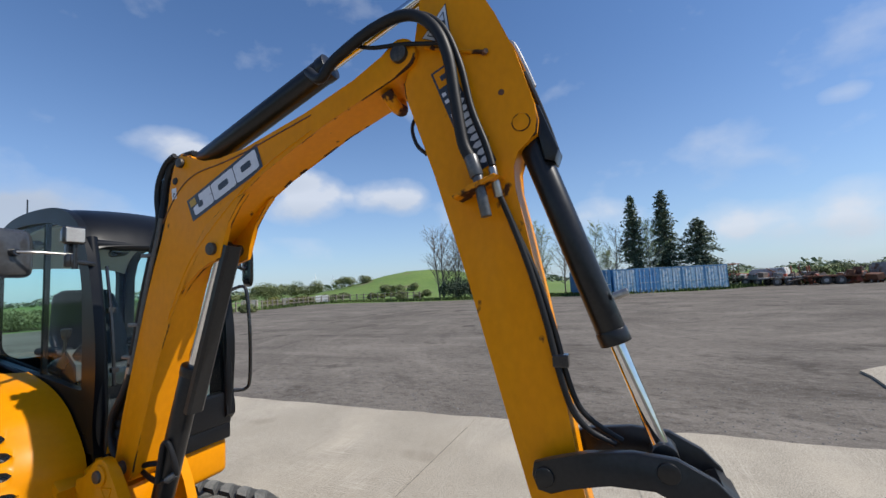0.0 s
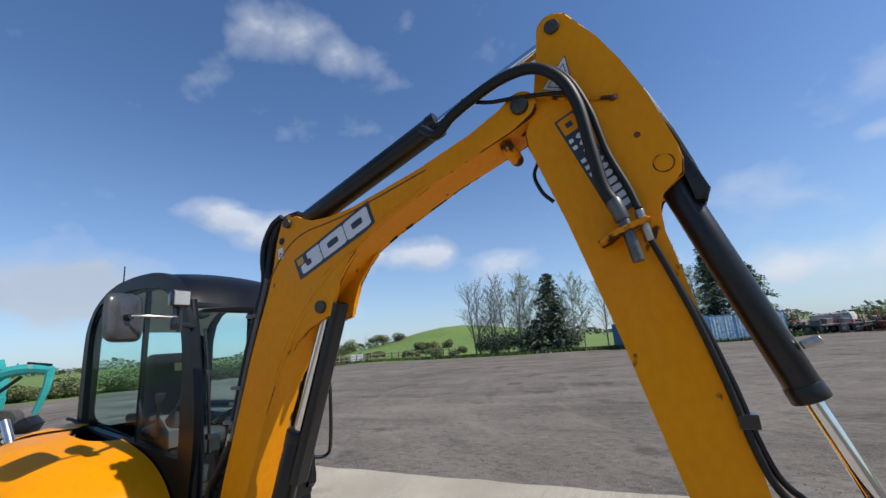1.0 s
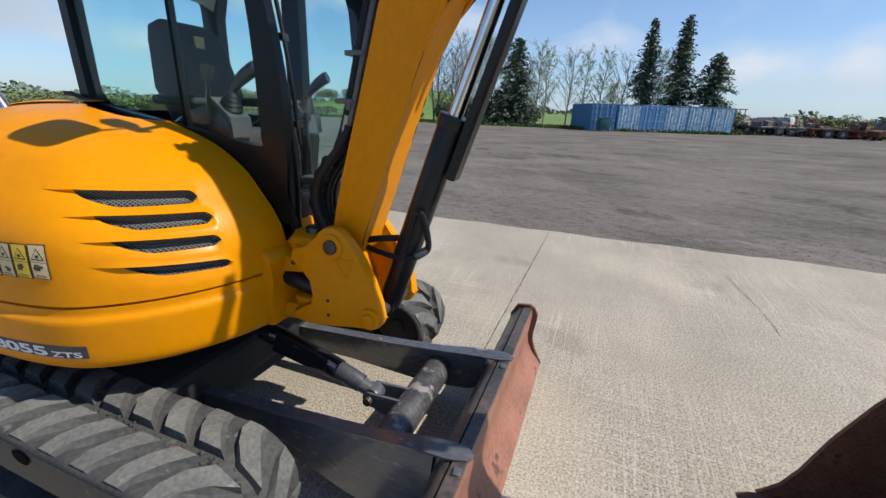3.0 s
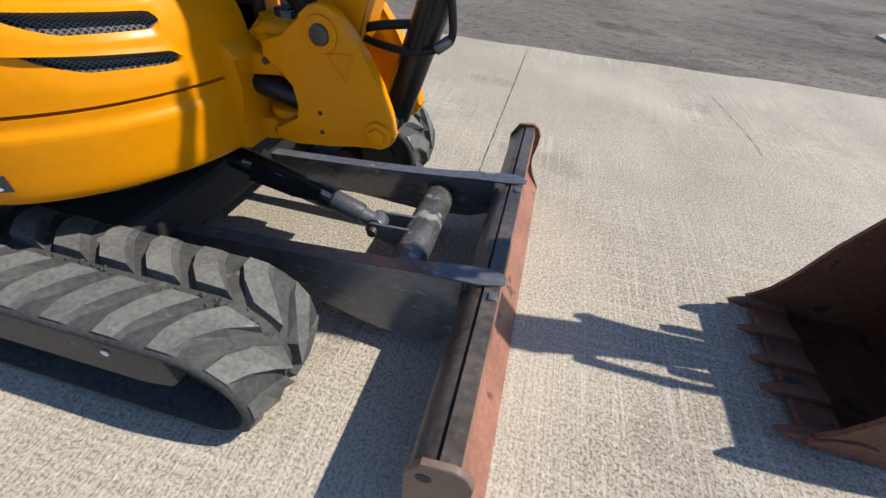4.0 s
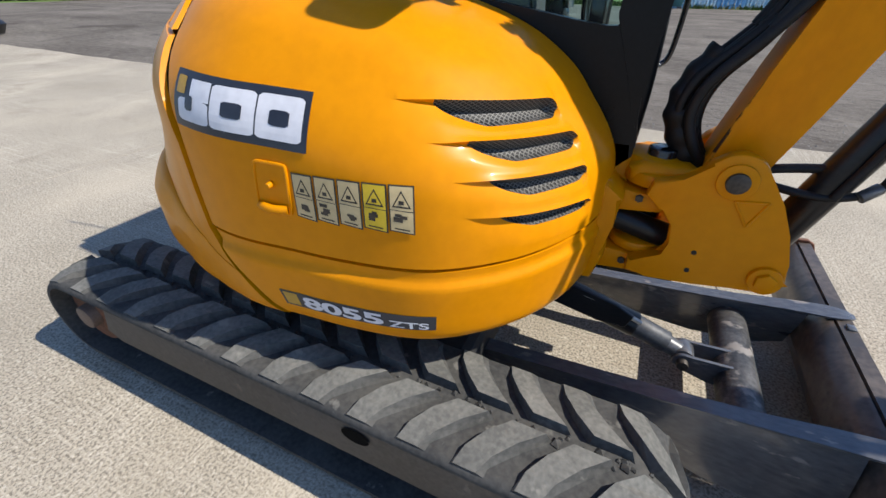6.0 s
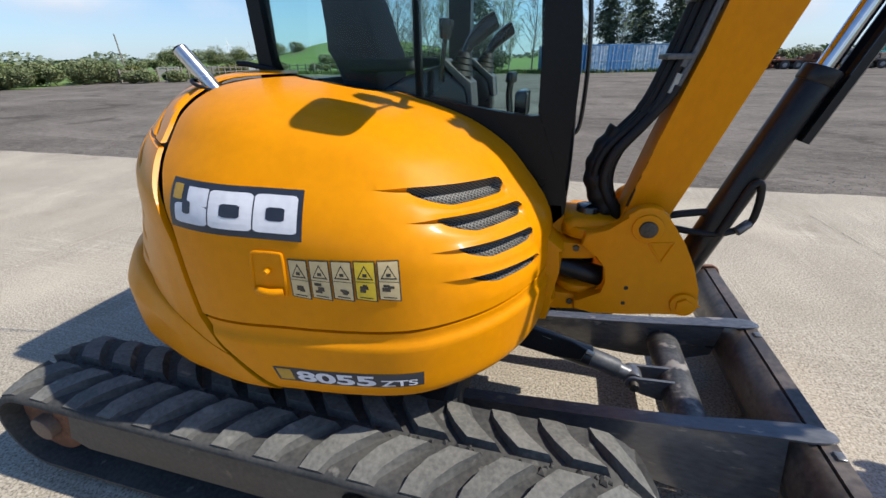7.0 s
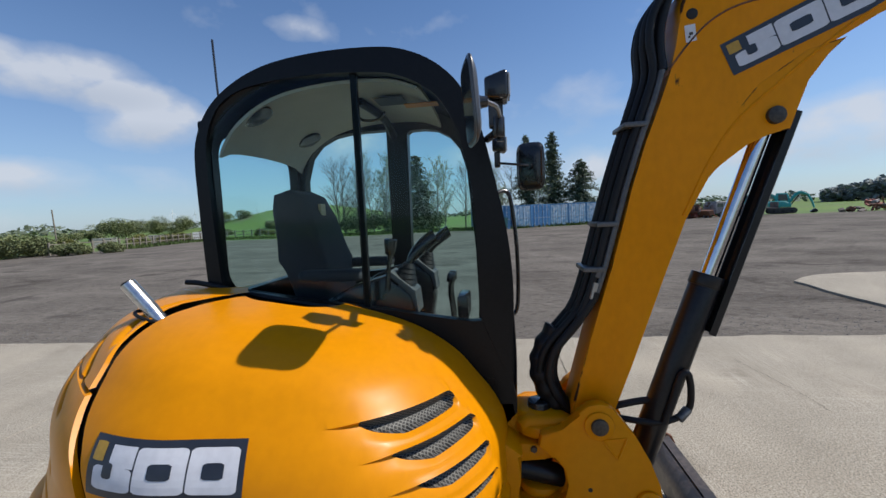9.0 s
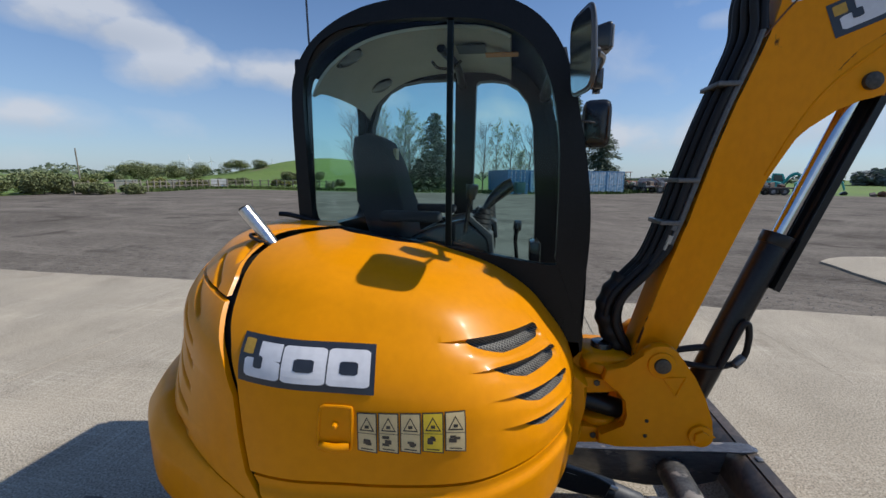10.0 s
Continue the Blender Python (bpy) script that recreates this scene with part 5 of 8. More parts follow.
def on_plane(corners, y):
    """Maps u, v to a flat sticker on a side plate: corners tl, tr, br, bl in x and z."""
    def at(u, v, off):
        a, b, c, d = (Vector(p) for p in corners)
        p = (a * (1 - u) + b * u) * (1 - v) + (d * (1 - u) + c * u) * v
        return Vector((p.x, (y(p.y) if callable(y) else y) - off, p.y))
    return at


badge(on_plane([(1.622, 2.338), (2.088, 2.545), (2.128, 2.425), (1.668, 2.232)], lambda z: MID - half_width(z)), 0.002, BOOM)
bm = bmesh.new()
at = on_plane([(1.508, 2.414), (1.543, 2.418), (1.549, 2.362), (1.514, 2.357)], lambda z: MID - half_width(z))
patch(at, 0, 1, 0, 1, 0.002, 2, 2, 0, 0, bm)
patch(at, 0.35, 0.70, 0.45, 0.62, 0.003, 2, 2, 0, 1, bm)
patch(at, 0.25, 0.45, 0.64, 0.78, 0.003, 2, 2, 0, 1, bm)
part("pin_sticker", bm, (DECAL_WHITE, PIN), BOOM, "small white sticker")

# ---- dipper ----
DIP = [(2.918, 2.94), (2.895, 2.82), (2.868, 2.72), (2.838, 2.655), (2.842, 2.60), (2.862, 2.545), (2.95, 2.27), (3.065, 1.853), (3.176, 1.40), (3.250, 1.10), (3.30, 0.90)] + arc(3.375, 0.90, 0.075, 180, 360, 8) + [(3.43, 1.05), (3.40, 1.20), (3.368, 1.46), (3.318, 1.80), (3.275, 2.05), (3.250, 2.18), (3.243, 2.26), (3.262, 2.312), (3.30, 2.335), (3.335, 2.362), (3.343, 2.41), (3.333, 2.47), (3.275, 2.68), (3.215, 2.83), (3.15, 2.96), (3.06, 3.10)] + arc(2.998, 3.066, 0.064, 35, 185, 9)
bm = slab(DIP, -0.022, 0.122, 0.006, 2, 1)
bmesh.ops.recalc_face_normals(bm, faces=bm.faces[:])
for fc in bm.faces:
    if fc.normal.x < -0.75 and fc.calc_center_median().z < 2.3:
        fc.material_index = 2
DIPPER = part("dipper", bm, (YELLOW_BOOM, WORN, SCRAPED), DIGGER, "yellow dipper arm with chipped edges", True, 40)
Y_D = -0.022
pin_head((2.998, 3.066), 0.030, Y_D, DIPPER, 0.012)
pin_head((3.284, 2.409), 0.030, Y_D, DIPPER, 0.003, YELLOW_BOOM)
part("pin_edge", tube([(3.284 + 0.031 * math.cos(a), Y_D - 0.001, 2.409 + 0.031 * math.sin(a)) for a in lin(0, 6.2832, 25)], 0.0022, 6, 1), WORN, DIPPER)
part("grease_line", tube([(2.94, Y_D - 0.006, 2.775), (3.02, Y_D - 0.008, 2.738), (3.17, Y_D - 0.006, 2.690)], 0.008, 8), WORN, DIPPER, "", True)
part("grease_nipple", rod((3.165, Y_D + 0.004, 2.692), (3.18, Y_D - 0.016, 2.687), 0.012, 0.009, 10), RUST, DIPPER)
part("rust_spot", disc((3.222, Y_D - 0.0005, 2.53), 0.011, (0, 1, 0), 0.003), RUST, DIPPER)
# triangular sign, unreadable words as bars
bm = bmesh.new()
at = on_plane([(2.922, 2.925), (3.048, 2.925), (3.048, 2.755), (2.922, 2.755)], Y_D)
for o, k, mi in ((0.002, 1.0, 0), (0.003, 0.94, 1)):
    bm.faces.new([bm.verts.new(at(0.5 + (u - 0.5) * k, 0.62 + (v - 0.62) * k, o)) for u, v in ((0.86, 0.0), (1.0, 1.0), (0.03, 0.66))]).material_index = mi
for o, k, mi in ((0.004, 0.70, 0), (0.005, 0.62, 1)):
    bm.faces.new([bm.verts.new(at(0.62 + (u - 0.62) * k, 0.60 + (v - 0.60) * k, o)) for u, v in ((0.86, 0.0), (1.0, 1.0), (0.03, 0.66))]).material_index = mi
for u0, u1, v0, v1 in ((0.62, 0.82, 0.40, 0.50), (0.48, 0.88, 0.58, 0.68)):
    patch(at, u0, u1, v0, v1, 0.006, 2, 2, 0, 0, bm)
part("triangle_sign", bm, (DECAL_DARK, DECAL_WHITE), DIPPER, "white triangular warning sign")
# long sticker beside the hoses: dark field, framed yellow square, a row of fat pale bars and a thin one
bm = bmesh.new()
at = on_plane([(2.955, 2.662), (3.030, 2.692), (3.190, 2.290), (3.105, 2.250)], Y_D)
patch(at, 0, 1, 0, 1, 0.002, 3, 12, 0, 0, bm)
patch(at, 0.10, 0.90, 0.02, 0.17, 0.003, 2, 2, 0, 1, bm)
patch(at, 0.34, 0.66, 0.07, 0.12, 0.004, 2, 2, 0, 0, bm)
for n in range(11):
    v = 0.21 + n * 0.070
    patch(at, 0.44 - 0.02 * (n % 3), 0.92, v, v + 0.050, 0.003, 4, 2, 0.02, 2, bm)
    if n not in (2, 7):
        patch(at, 0.10, 0.30, v + 0.01, v + 0.045, 0.003, 2, 1, 0, 2, bm)
part("dipper_sticker", bm, (DECAL_DARK, YELLOW_BOOM, DECAL_WHITE), DIPPER, "long dark sticker with pale bars")
# pipe bracket with couplings
bm = slab([(3.055, 2.155), (3.20, 2.205), (3.215, 2.215), (3.20, 2.222), (3.10, 2.19), (3.05, 2.165)], -0.115, Y_D, 0.003, 1)
BRK = part("pipe_bracket", bm, WORN, DIPPER, "yellow pipe bracket", True)
part("coupling", rod((3.135, -0.085, 2.235), (3.160, -0.085, 2.085), 0.019, None, 14, 0.003), PIPE_GREY, BRK, "", True)
part("coupling", rod((3.185, -0.070, 2.255), (3.200, -0.060, 2.150), 0.015, None, 12, 0.003), STEEL, BRK, "", True)
part("coupling", rod((3.115, -0.085, 2.30), (3.135, -0.085, 2.225), 0.024, None, 14, 0.003), PIPE_GREY, BRK, "", True)

# ---- rams ----


def ram(name, foot, barrel_end, head, r, rr, label, y=MID, gland=True):
    f, b, h = (Vector((p[0], y, p[1])) for p in (foot, barrel_end, head))
    o = part(name, rod(f, b, r, None, 28, 0.006), BLACK, DIGGER, label, True)
    way = (h - f).normalized()
    part("rod", rod(b - way * 0.05, h, rr, None, 24), CHROME, o, "chrome rod", True)
    if gland:
        part("gland", rod(b - way * 0.035, b + way * 0.012, r * 1.07, None, 28, 0.004), BLACK, o, "", True)
    for p in (f, h):
        part("eye", rod((p.x, y - 0.042, p.z), (p.x, y + 0.042, p.z), r * 0.80, None, 24, 0.005), BLACK, o, "", True)
    return o


RAM_Y = 0.0
BRAM = ram("boom_ram", (1.338, 0.752), (1.605, 1.525), (1.802, 2.088), 0.052, 0.027, "black boom ram with chrome rod", RAM_Y)
w = Vector((1.802 - 1.338, 0, 2.088 - 0.752)).normalized()
fwd = Vector((w.z, 0, -w.x))
bm = bmesh.new()
a, b = Vector((1.815, RAM_Y, 2.09)) + fwd * 0.055 + w * 0.03, Vector((1.815, RAM_Y, 2.09)) + fwd * 0.055 - w * 0.80
sec = [(-0.044, -0.012), (-0.044, 0.012), (-0.030, 0.022), (0.030, 0.022), (0.044, 0.012), (0.044, -0.012), (0.038, -0.012), (0.038, 0.008), (0.026, 0.015), (-0.026, 0.015), (-0.038, 0.008), (-0.038, -0.012)]
va = [bm.verts.new(a + Vector((0, u, 0)) + fwd * v) for u, v in sec]
vb = [bm.verts.new(b + Vector((0, u, 0)) + fwd * v) for u, v in sec]
for k in range(12):
    bm.faces.new((va[k], va[(k + 1) % 12], vb[(k + 1) % 12], vb[k]))
bm.faces.new(va)
bm.faces.new(vb[::-1])
part("rod_guard", bm, BLACK, BRAM, "folded black rod guard")
# bent feed pipes on the boom ram
part("feed_pipe", tube([(1.20, 0.0, 1.00), (1.30, -0.02, 0.985), (1.42, -0.045, 0.985), (1.52, -0.03, 1.02), (1.530, -0.045, 1.10), (1.512, -0.062, 1.18), (1.485, -0.066, 1.17), (1.458, -0.064, 1.08), (1.43, -0.058, 0.99)], 0.0125, 10, 6), HOSE, BRAM, "", True)
part("feed_pipe", tube([(1.17, 0.0, 1.00), (1.28, -0.01, 1.035), (1.38, 0.0, 1.05), (1.42, RAM_Y - 0.03, 1.06)], 0.014, 10, 6), HOSE, BRAM, "", True)
part("coupling", rod((1.485, -0.05, 1.00), (1.525, -0.03, 1.03), 0.017, None, 10, 0.002), PIPE_GREY, BRAM, "", True)
ram("arm_ram", (1.578, 2.545), (2.425, 2.862), (2.998, 3.070), 0.056, 0.026, "black dipper ram with chrome rod")
BURAM = ram("bucket_ram", (3.285, 2.405), (3.523, 1.660), (3.636, 1.322), 0.047, 0.024, "black bucket ram with chrome rod")
part("bleed_bolt", rod((3.53, MID - 0.02, 1.80), (3.575, MID - 0.02, 1.815), 0.013, None, 10, 0.002), STEEL, BURAM)
bm = slab([(3.315, 2.47), (3.345, 2.465), (3.40, 2.30), (3.385, 2.262), (3.352, 2.27)], MID - 0.055, MID + 0.055, 0.006, 2)
part("ram_guard", bm, BLACK, BURAM, "black plate over the ram head", True)
part("feed_pipe", tube([(3.30, 0.02, 2.60), (3.325, 0.01, 2.53), (3.365, 0.02, 2.40), (3.39, 0.03, 2.30)], 0.010, 8), HOSE, BURAM, "", True)
part("feed_pipe", tube([(3.235, 0.04, 2.745), (3.262, 0.04, 2.725), (3.295, 0.04, 2.64), (3.325, 0.04, 2.55)], 0.011, 8), STEEL, BURAM, "", True)

# ---- link and bucket ----
LEVER = [(3.255, 1.262), (3.262, 1.300), (3.30, 1.312), (3.42, 1.345), (3.55, 1.360), (3.66, 1.352), (3.75, 1.305), (3.80, 1.25), (3.815, 1.20), (3.79, 1.165), (3.745, 1.17), (3.69, 1.225), (3.60, 1.265), (3.48, 1.265), (3.36, 1.238), (3.31, 1.212), (3.27, 1.22)]
for s in (-1, 1):
    o = part("tipping_lever", slab(LEVER, MID + s * 0.115 - 0.014, MID + s * 0.115 + 0.014, 0.005, 2), BLACK, DIGGER, "black curved tipping lever", True)
    for p in ((3.293, 1.262), (3.636, 1.315), (3.775, 1.215)):
        part("pin", rod((p[0], MID + s * 0.115 - 0.022, p[1]), (p[0], MID + s * 0.115 + 0.022, p[1]), 0.030, None, 20, 0.005), BLACK, o, "", True)
part("lever_pin", rod((3.293, MID - 0.11, 1.262), (3.293, MID + 0.11, 1.262), 0.024), STEEL, DIGGER)
part("lever_tube", rod((3.775, MID - 0.11, 1.215), (3.775, MID + 0.11, 1.215), 0.036), BLACK, DIGGER)
part("tipping_link", slab([(3.735, 1.23), (3.775, 1.262), (3.815, 1.23), (3.785, 0.83), (3.745, 0.79), (3.70, 0.83)], MID - 0.09, MID + 0.09, 0.01, 2), BLACK, DIGGER, "black tipping link", True)
BK_Y0, BK_Y1 = -0.40, 0.30
FLOOR = [(2.965, 0.030), (3.10, 0.018), (3.30, 0.012), (3.50, 0.045), (3.66, 0.14), (3.77, 0.29), (3.81, 0.46), (3.78, 0.63), (3.70, 0.76), (3.58, 0.82), (3.42, 0.83)]
bm = bmesh.new()
rows = [[bm.verts.new((v.x, y, v.y)) for v in glide([(x, z, 0) for x, z in FLOOR], 4)] for y in (BK_Y0, BK_Y1)]
for i in range(len(rows[0]) - 1):
    bm.faces.new((rows[0][i], rows[0][i + 1], rows[1][i + 1], rows[1][i]))
bmesh.ops.solidify(bm, geom=bm.faces[:], thickness=-0.016)
BUCKET = part("bucket", bm, RUST, DIGGER, "rusty toothed digging bucket on the concrete", True, 50)
SIDEP = [(v.x, v.y) for v in glide([(x, z, 0) for x, z in FLOOR], 4)] + [(3.28, 0.76), (3.18, 0.58), (3.10, 0.40), (3.04, 0.22), (3.00, 0.13), (2.95, 0.085)]
for y in (BK_Y0, BK_Y1 - 0.018):
    part("bucket_side", slab(SIDEP, y, y + 0.018, 0.003, 1), RUST, BUCKET, "", True)
part("cutting_lip", slab([(2.945, 0.030), (2.955, 0.044), (3.09, 0.042), (3.10, 0.020)], BK_Y0 - 0.004, BK_Y1 + 0.004, 0.003, 1), RUST, BUCKET)
TOOTH = None
for y in (0.262, 0.092, -0.066, -0.200, -0.372):
    if TOOTH is None:
        bm = slab([(-0.115, -0.010), (-0.07, 0.014), (0.02, 0.034), (0.11, 0.030), (0.13, 0.012), (0.02, -0.012), (-0.06, -0.018)], -0.026, 0.026, 0.004, 1)
        for v in bm.verts:
            v.co.y *= 0.62 + 0.38 * min(max((v.co.x + 0.115) / 0.15, 0), 1)
        TOOTH = part("tooth", bm, RUST, BUCKET, "worn steel tooth", True)
        t = TOOTH
    else:
        t = new("tooth", TOOTH.data)
        t.parent = BUCKET
        t["label"] = "worn steel tooth"
    t.matrix_basis = pose(2.968, y, 0.042, 0, 4, 0)
for y in (0.30, -0.40):
    part("side_cutter", slab([(2.93, 0.055), (2.99, 0.10), (3.06, 0.115), (3.12, 0.105), (3.06, 0.05)], y - 0.012, y + 0.012, 0.003, 1), RUST, BUCKET)
for y in (MID - 0.13, MID + 0.095):
    part("hanger", slab([(3.31, 0.83), (3.32, 0.93), (3.375, 0.965), (3.45, 0.95), (3.60, 0.90), (3.72, 0.86), (3.77, 0.80), (3.74, 0.72), (3.58, 0.81), (3.42, 0.82)], y, y + 0.035, 0.004, 1), BLACK, BUCKET)

# ---- swing post ----
EAR = [(1.045, 1.012), (1.082, 1.03), (1.100, 1.072), (1.135, 1.100)] + arc(1.172, 1.03, 0.078, 100, 25, 6) + [(1.300, 0.985), (1.345, 0.90), (1.378, 0.81), (1.392, 0.75)] + arc(1.338, 0.748, 0.052, 0, -80, 5) + [(1.26, 0.692), (1.16, 0.675), (1.03, 0.662), (0.96, 0.665), (0.96, 0.715), (1.06, 0.748), (1.072, 0.80), (1.062, 0.868), (1.01, 0.900), (0.96, 0.945), (0.97, 0.99)]
POST = part("swing_post", slab(EAR, -0.165, -0.115, 0.010, 2), YELLOW, DIGGER, "yellow cast swing post", True, 40)
part("ear", slab(EAR, 0.135, 0.185, 0.010, 2), YELLOW, POST, "", True, 40)
part("post_web", slab([(0.98, 0.66), (1.16, 0.67), (1.20, 0.80), (1.16, 0.92), (1.02, 0.94), (1.06, 0.86), (1.07, 0.78)], -0.12, 0.22, 0.010, 2), YELLOW, POST, "", True)
part("post_head", slab([(0.90, 0.955), (1.06, 0.945), (1.10, 1.0), (1.06, 1.022), (0.93, 1.022), (0.89, 1.0)], -0.10, 0.16, 0.025, 3), YELLOW, POST, "", True)
part("post_head_round", rod((0.965, 0.03, 0.945), (0.965, 0.03, 1.028), 0.115, 0.10, 28, 0.02), YELLOW, POST, "", True)
part("king_pin", rod((0.98, -0.005, 0.62), (0.98, -0.005, 1.052), 0.046, None, 24, 0.006), MIRROR_BACK, POST, "dark king pin cap", True)
for p, r, d in (((1.172, 1.03), 0.052, 0.010), ((1.338, 0.748), 0.045, 0.014)):
    part("boss", rod((p[0], -0.16, p[1]), (p[0], -0.165 - d, p[1]), r, None, 24, 0.004), YELLOW, POST, "", True)
part("pin", rod((1.172, -0.16, 1.03), (1.172, -0.186, 1.03), 0.030, None, 24, 0.004), PIN, POST, "", True)
part("pin", rod((1.338, -0.16, 0.748), (1.338, -0.192, 0.748), 0.030, None, 6, 0.004), YELLOW, POST, "", True)
part("foot_pin", rod((1.172, -0.12, 1.03), (1.172, 0.19, 1.03), 0.034), PIN, POST)
part("ram_pin", rod((1.338, -0.12, 0.748), (1.338, 0.16, 0.748), 0.030), PIN, POST)
# bolt holes as solid discs in the colour of their shade
for x, z in ((1.138, 0.788), (1.137, 0.722)):
    part("bolt_hole", rod((x, -0.160, z), (x, -0.1665, z), 0.008, None, 12), DARK, POST)
# warning triangle cast on the ear
for a, b in (((1.185, 0.975), (1.265, 0.985)), ((1.265, 0.985), (1.235, 0.905)), ((1.235, 0.905), (1.185, 0.975))):
    part("cast_triangle", rod((a[0], -0.166, a[1]), (b[0], -0.166, b[1]), 0.004, None, 6), YELLOW, POST)
for z0, z1, r in ((0.945, 0.992, 0.105), (0.664, 0.700, 0.100)):
    part("knuckle", rod((0.985, -0.02, z0), (0.985, -0.02, z1), r, None, 36, 0.014), YELLOW, POST, "", True)
# the house's own lugs for the king pin
for z0, z1 in ((0.862, 0.935), (0.635, 0.715)):
    part("swing_lug", slab([(0.70, z0 - 0.01), (0.86, z0), (0.99, z0 + 0.008), (1.02, (z0 + z1) / 2), (0.99, z1 - 0.004), (0.86, z1), (0.70, z1 + 0.01)], -0.125, 0.16, 0.014, 2), YELLOW, DIGGER, "", True)
bm = slab([(0.72, 0.60), (0.86, 0.62), (0.885, 0.72), (0.875, 0.84), (0.90, 0.93), (0.84, 0.975), (0.72, 1.0)], -0.20, 0.25, 0.016, 2)
part("front_frame", bm, YELLOW, DIGGER, "yellow front frame", True)
part("front_plate", slab([(0.70, 0.70), (0.895, 0.72), (0.90, 0.98), (0.885, 1.065), (0.70, 1.065)], -0.05, 0.10, 0.012, 2), YELLOW, DIGGER, "", True)
for z0, z1 in ((0.868, 0.934), (0.712, 0.752)):
    part("lug_boss", rod((0.975, -0.03, z0), (0.975, -0.03, z1), 0.092, None, 36, 0.016), YELLOW, DIGGER, "", True)
part("swing_ram", rod((0.86, -0.085, 0.83), (1.09, -0.06, 0.765), 0.042, None, 20, 0.006), BLACK, DIGGER, "black swing ram", True)
for z in (0.915, 0.68):
    part("bolt", rod((0.945, -0.120, z), (0.945, -0.134, z), 0.013, None, 6, 0.002), PIN, DIGGER)

# ---- hoses ----
HOSES = []
for y, bow in ((-0.05, 0.000), (-0.018, 0.030), (0.014, -0.022), (0.046, 0.022), (0.078, -0.008), (0.10, 0.028)):
    HOSES.append([(1.11 - bow * 0.4, y * 0.6 + 0.02, 1.00), (1.055 - bow * 0.5, y * 0.7, 1.07), (1.018 - bow, y * 0.8, 1.16), (1.040 - bow, y * 0.9, 1.26), (1.120 - bow * 0.8, y, 1.365), (1.182 - bow * 0.2, y, 1.455), (1.196, y, 1.49)])
for h in HOSES:
    part("hose", tube(h, 0.0165, 10, 6), HOSE, DIGGER, "black hydraulic hose", True)
part("hose_sleeve", tube([(1.085, 0.02, 1.00), (1.035, 0.01, 1.06), (0.995, 0.015, 1.15), (1.005, 0.025, 1.24), (1.06, 0.035, 1.33)], lambda u: 0.046 + 0.004 * math.sin(u * 40), 14, 8), HOSE, DIGGER, "black spiral hose sleeve", True)
# steel pipes up the back of the boom, with clips
BACKLINE = [(1.194, 1.46), (1.232, 1.58), (1.272, 1.73), (1.316, 1.89), (1.360, 2.03), (1.405, 2.16), (1.436, 2.27)]
for y in (-0.050, -0.018, 0.014, 0.046, 0.078):
    d = 0.0
    part("boom_pipe", tube([(x - d, y, z + 0.012) for x, z in BACKLINE], 0.0115, 8, 5), (PIPE_GREY if y < 0.05 else HOSE), BOOM, "", True)
    part("hose", tube([(BACKLINE[-1][0] - d, y, BACKLINE[-1][1]), (1.432, y * 0.7, 2.37), (1.445, y * 0.6, 2.46), (1.475, y * 0.6, 2.54), (1.525, y * 0.5 + 0.02, 2.588), (1.60, y * 0.5 + 0.03, 2.60)], 0.0155, 10, 5), HOSE, DIGGER, "black hydraulic hose", True)
    part("coupling", rod((1.180, y, 1.445 + 0.4 * abs(y)), (1.196, y, 1.505 + 0.4 * abs(y)), 0.0155, None, 6), STEEL if y < 0 else PIPE_GREY, BOOM)
    part("coupling", rod((1.201, y, 1.525 + 0.4 * abs(y)), (1.208, y, 1.55 + 0.4 * abs(y)), 0.0155, None, 6), PIPE_GREY, BOOM)
for y, d in ((-0.046, 0.030), (-0.010, 0.046), (0.035, 0.056), (0.068, 0.052), (0.098, 0.030)):
    part("hose", tube([(1.165 - d, y, 1.40)] + [(x - d, y, z) for x, z in BACKLINE] + [(1.412 - d * 0.6, y, 2.38), (1.418 - d * 0.3, y, 2.47), (1.462, y, 2.55), (1.53, y, 2.585)], 0.0145, 10, 5), HOSE, DIGGER, "black hydraulic hose", True)
for x, z in ((1.222, 1.575), (1.272, 1.74), (1.372, 2.09)):
    part("pipe_clip", block((x - 0.072, -0.068, z - 0.009), (x + 0.006, 0.090, z + 0.009), 0.004), PIPE_GREY, BOOM, "", True)
part("hose", tube([(2.40, -0.055, 2.80), (2.485, -0.085, 2.735), (2.566, -0.09, 2.793), (2.749, -0.09, 2.868), (2.90, -0.09, 2.878), (2.998, -0.09, 2.807), (3.052, -0.09, 2.683), (3.074, -0.09, 2.502), (3.092, -0.088, 2.353), (3.118, -0.085, 2.285)], 0.0215, 12, 8), HOSE, DIGGER, "thick black hydraulic hose", True)
part("hose", tube([(2.45, -0.04, 2.79), (2.56, -0.06, 2.82), (2.749, -0.06, 2.888), (2.91, -0.06, 2.895), (3.02, -0.06, 2.82), (3.085, -0.06, 2.66), (3.12, -0.06, 2.48), (3.165, -0.06, 2.34), (3.185, -0.065, 2.26)], 0.013, 10, 8), HOSE, DIGGER, "black hydraulic hose", True)
part("hose", tube([(2.60, -0.05, 2.872), (2.72, -0.06, 2.815), (2.86, -0.06, 2.79), (3.02, -0.055, 2.752), (3.05, -0.07, 2.74)], 0.0085, 8, 6), HOSE, DIGGER, "thin black hose", True)
part("hose", tube([(3.198, -0.058, 2.17), (3.235, -0.045, 2.06), (3.283, -0.035, 1.90), (3.325, -0.03, 1.72), (3.355, -0.03, 1.56), (3.385, -0.02, 1.45), (3.43, 0.0, 1.385), (3.50, 0.02, 1.345)], 0.0105, 10, 8), HOSE, DIGGER, "thin black hose", True)
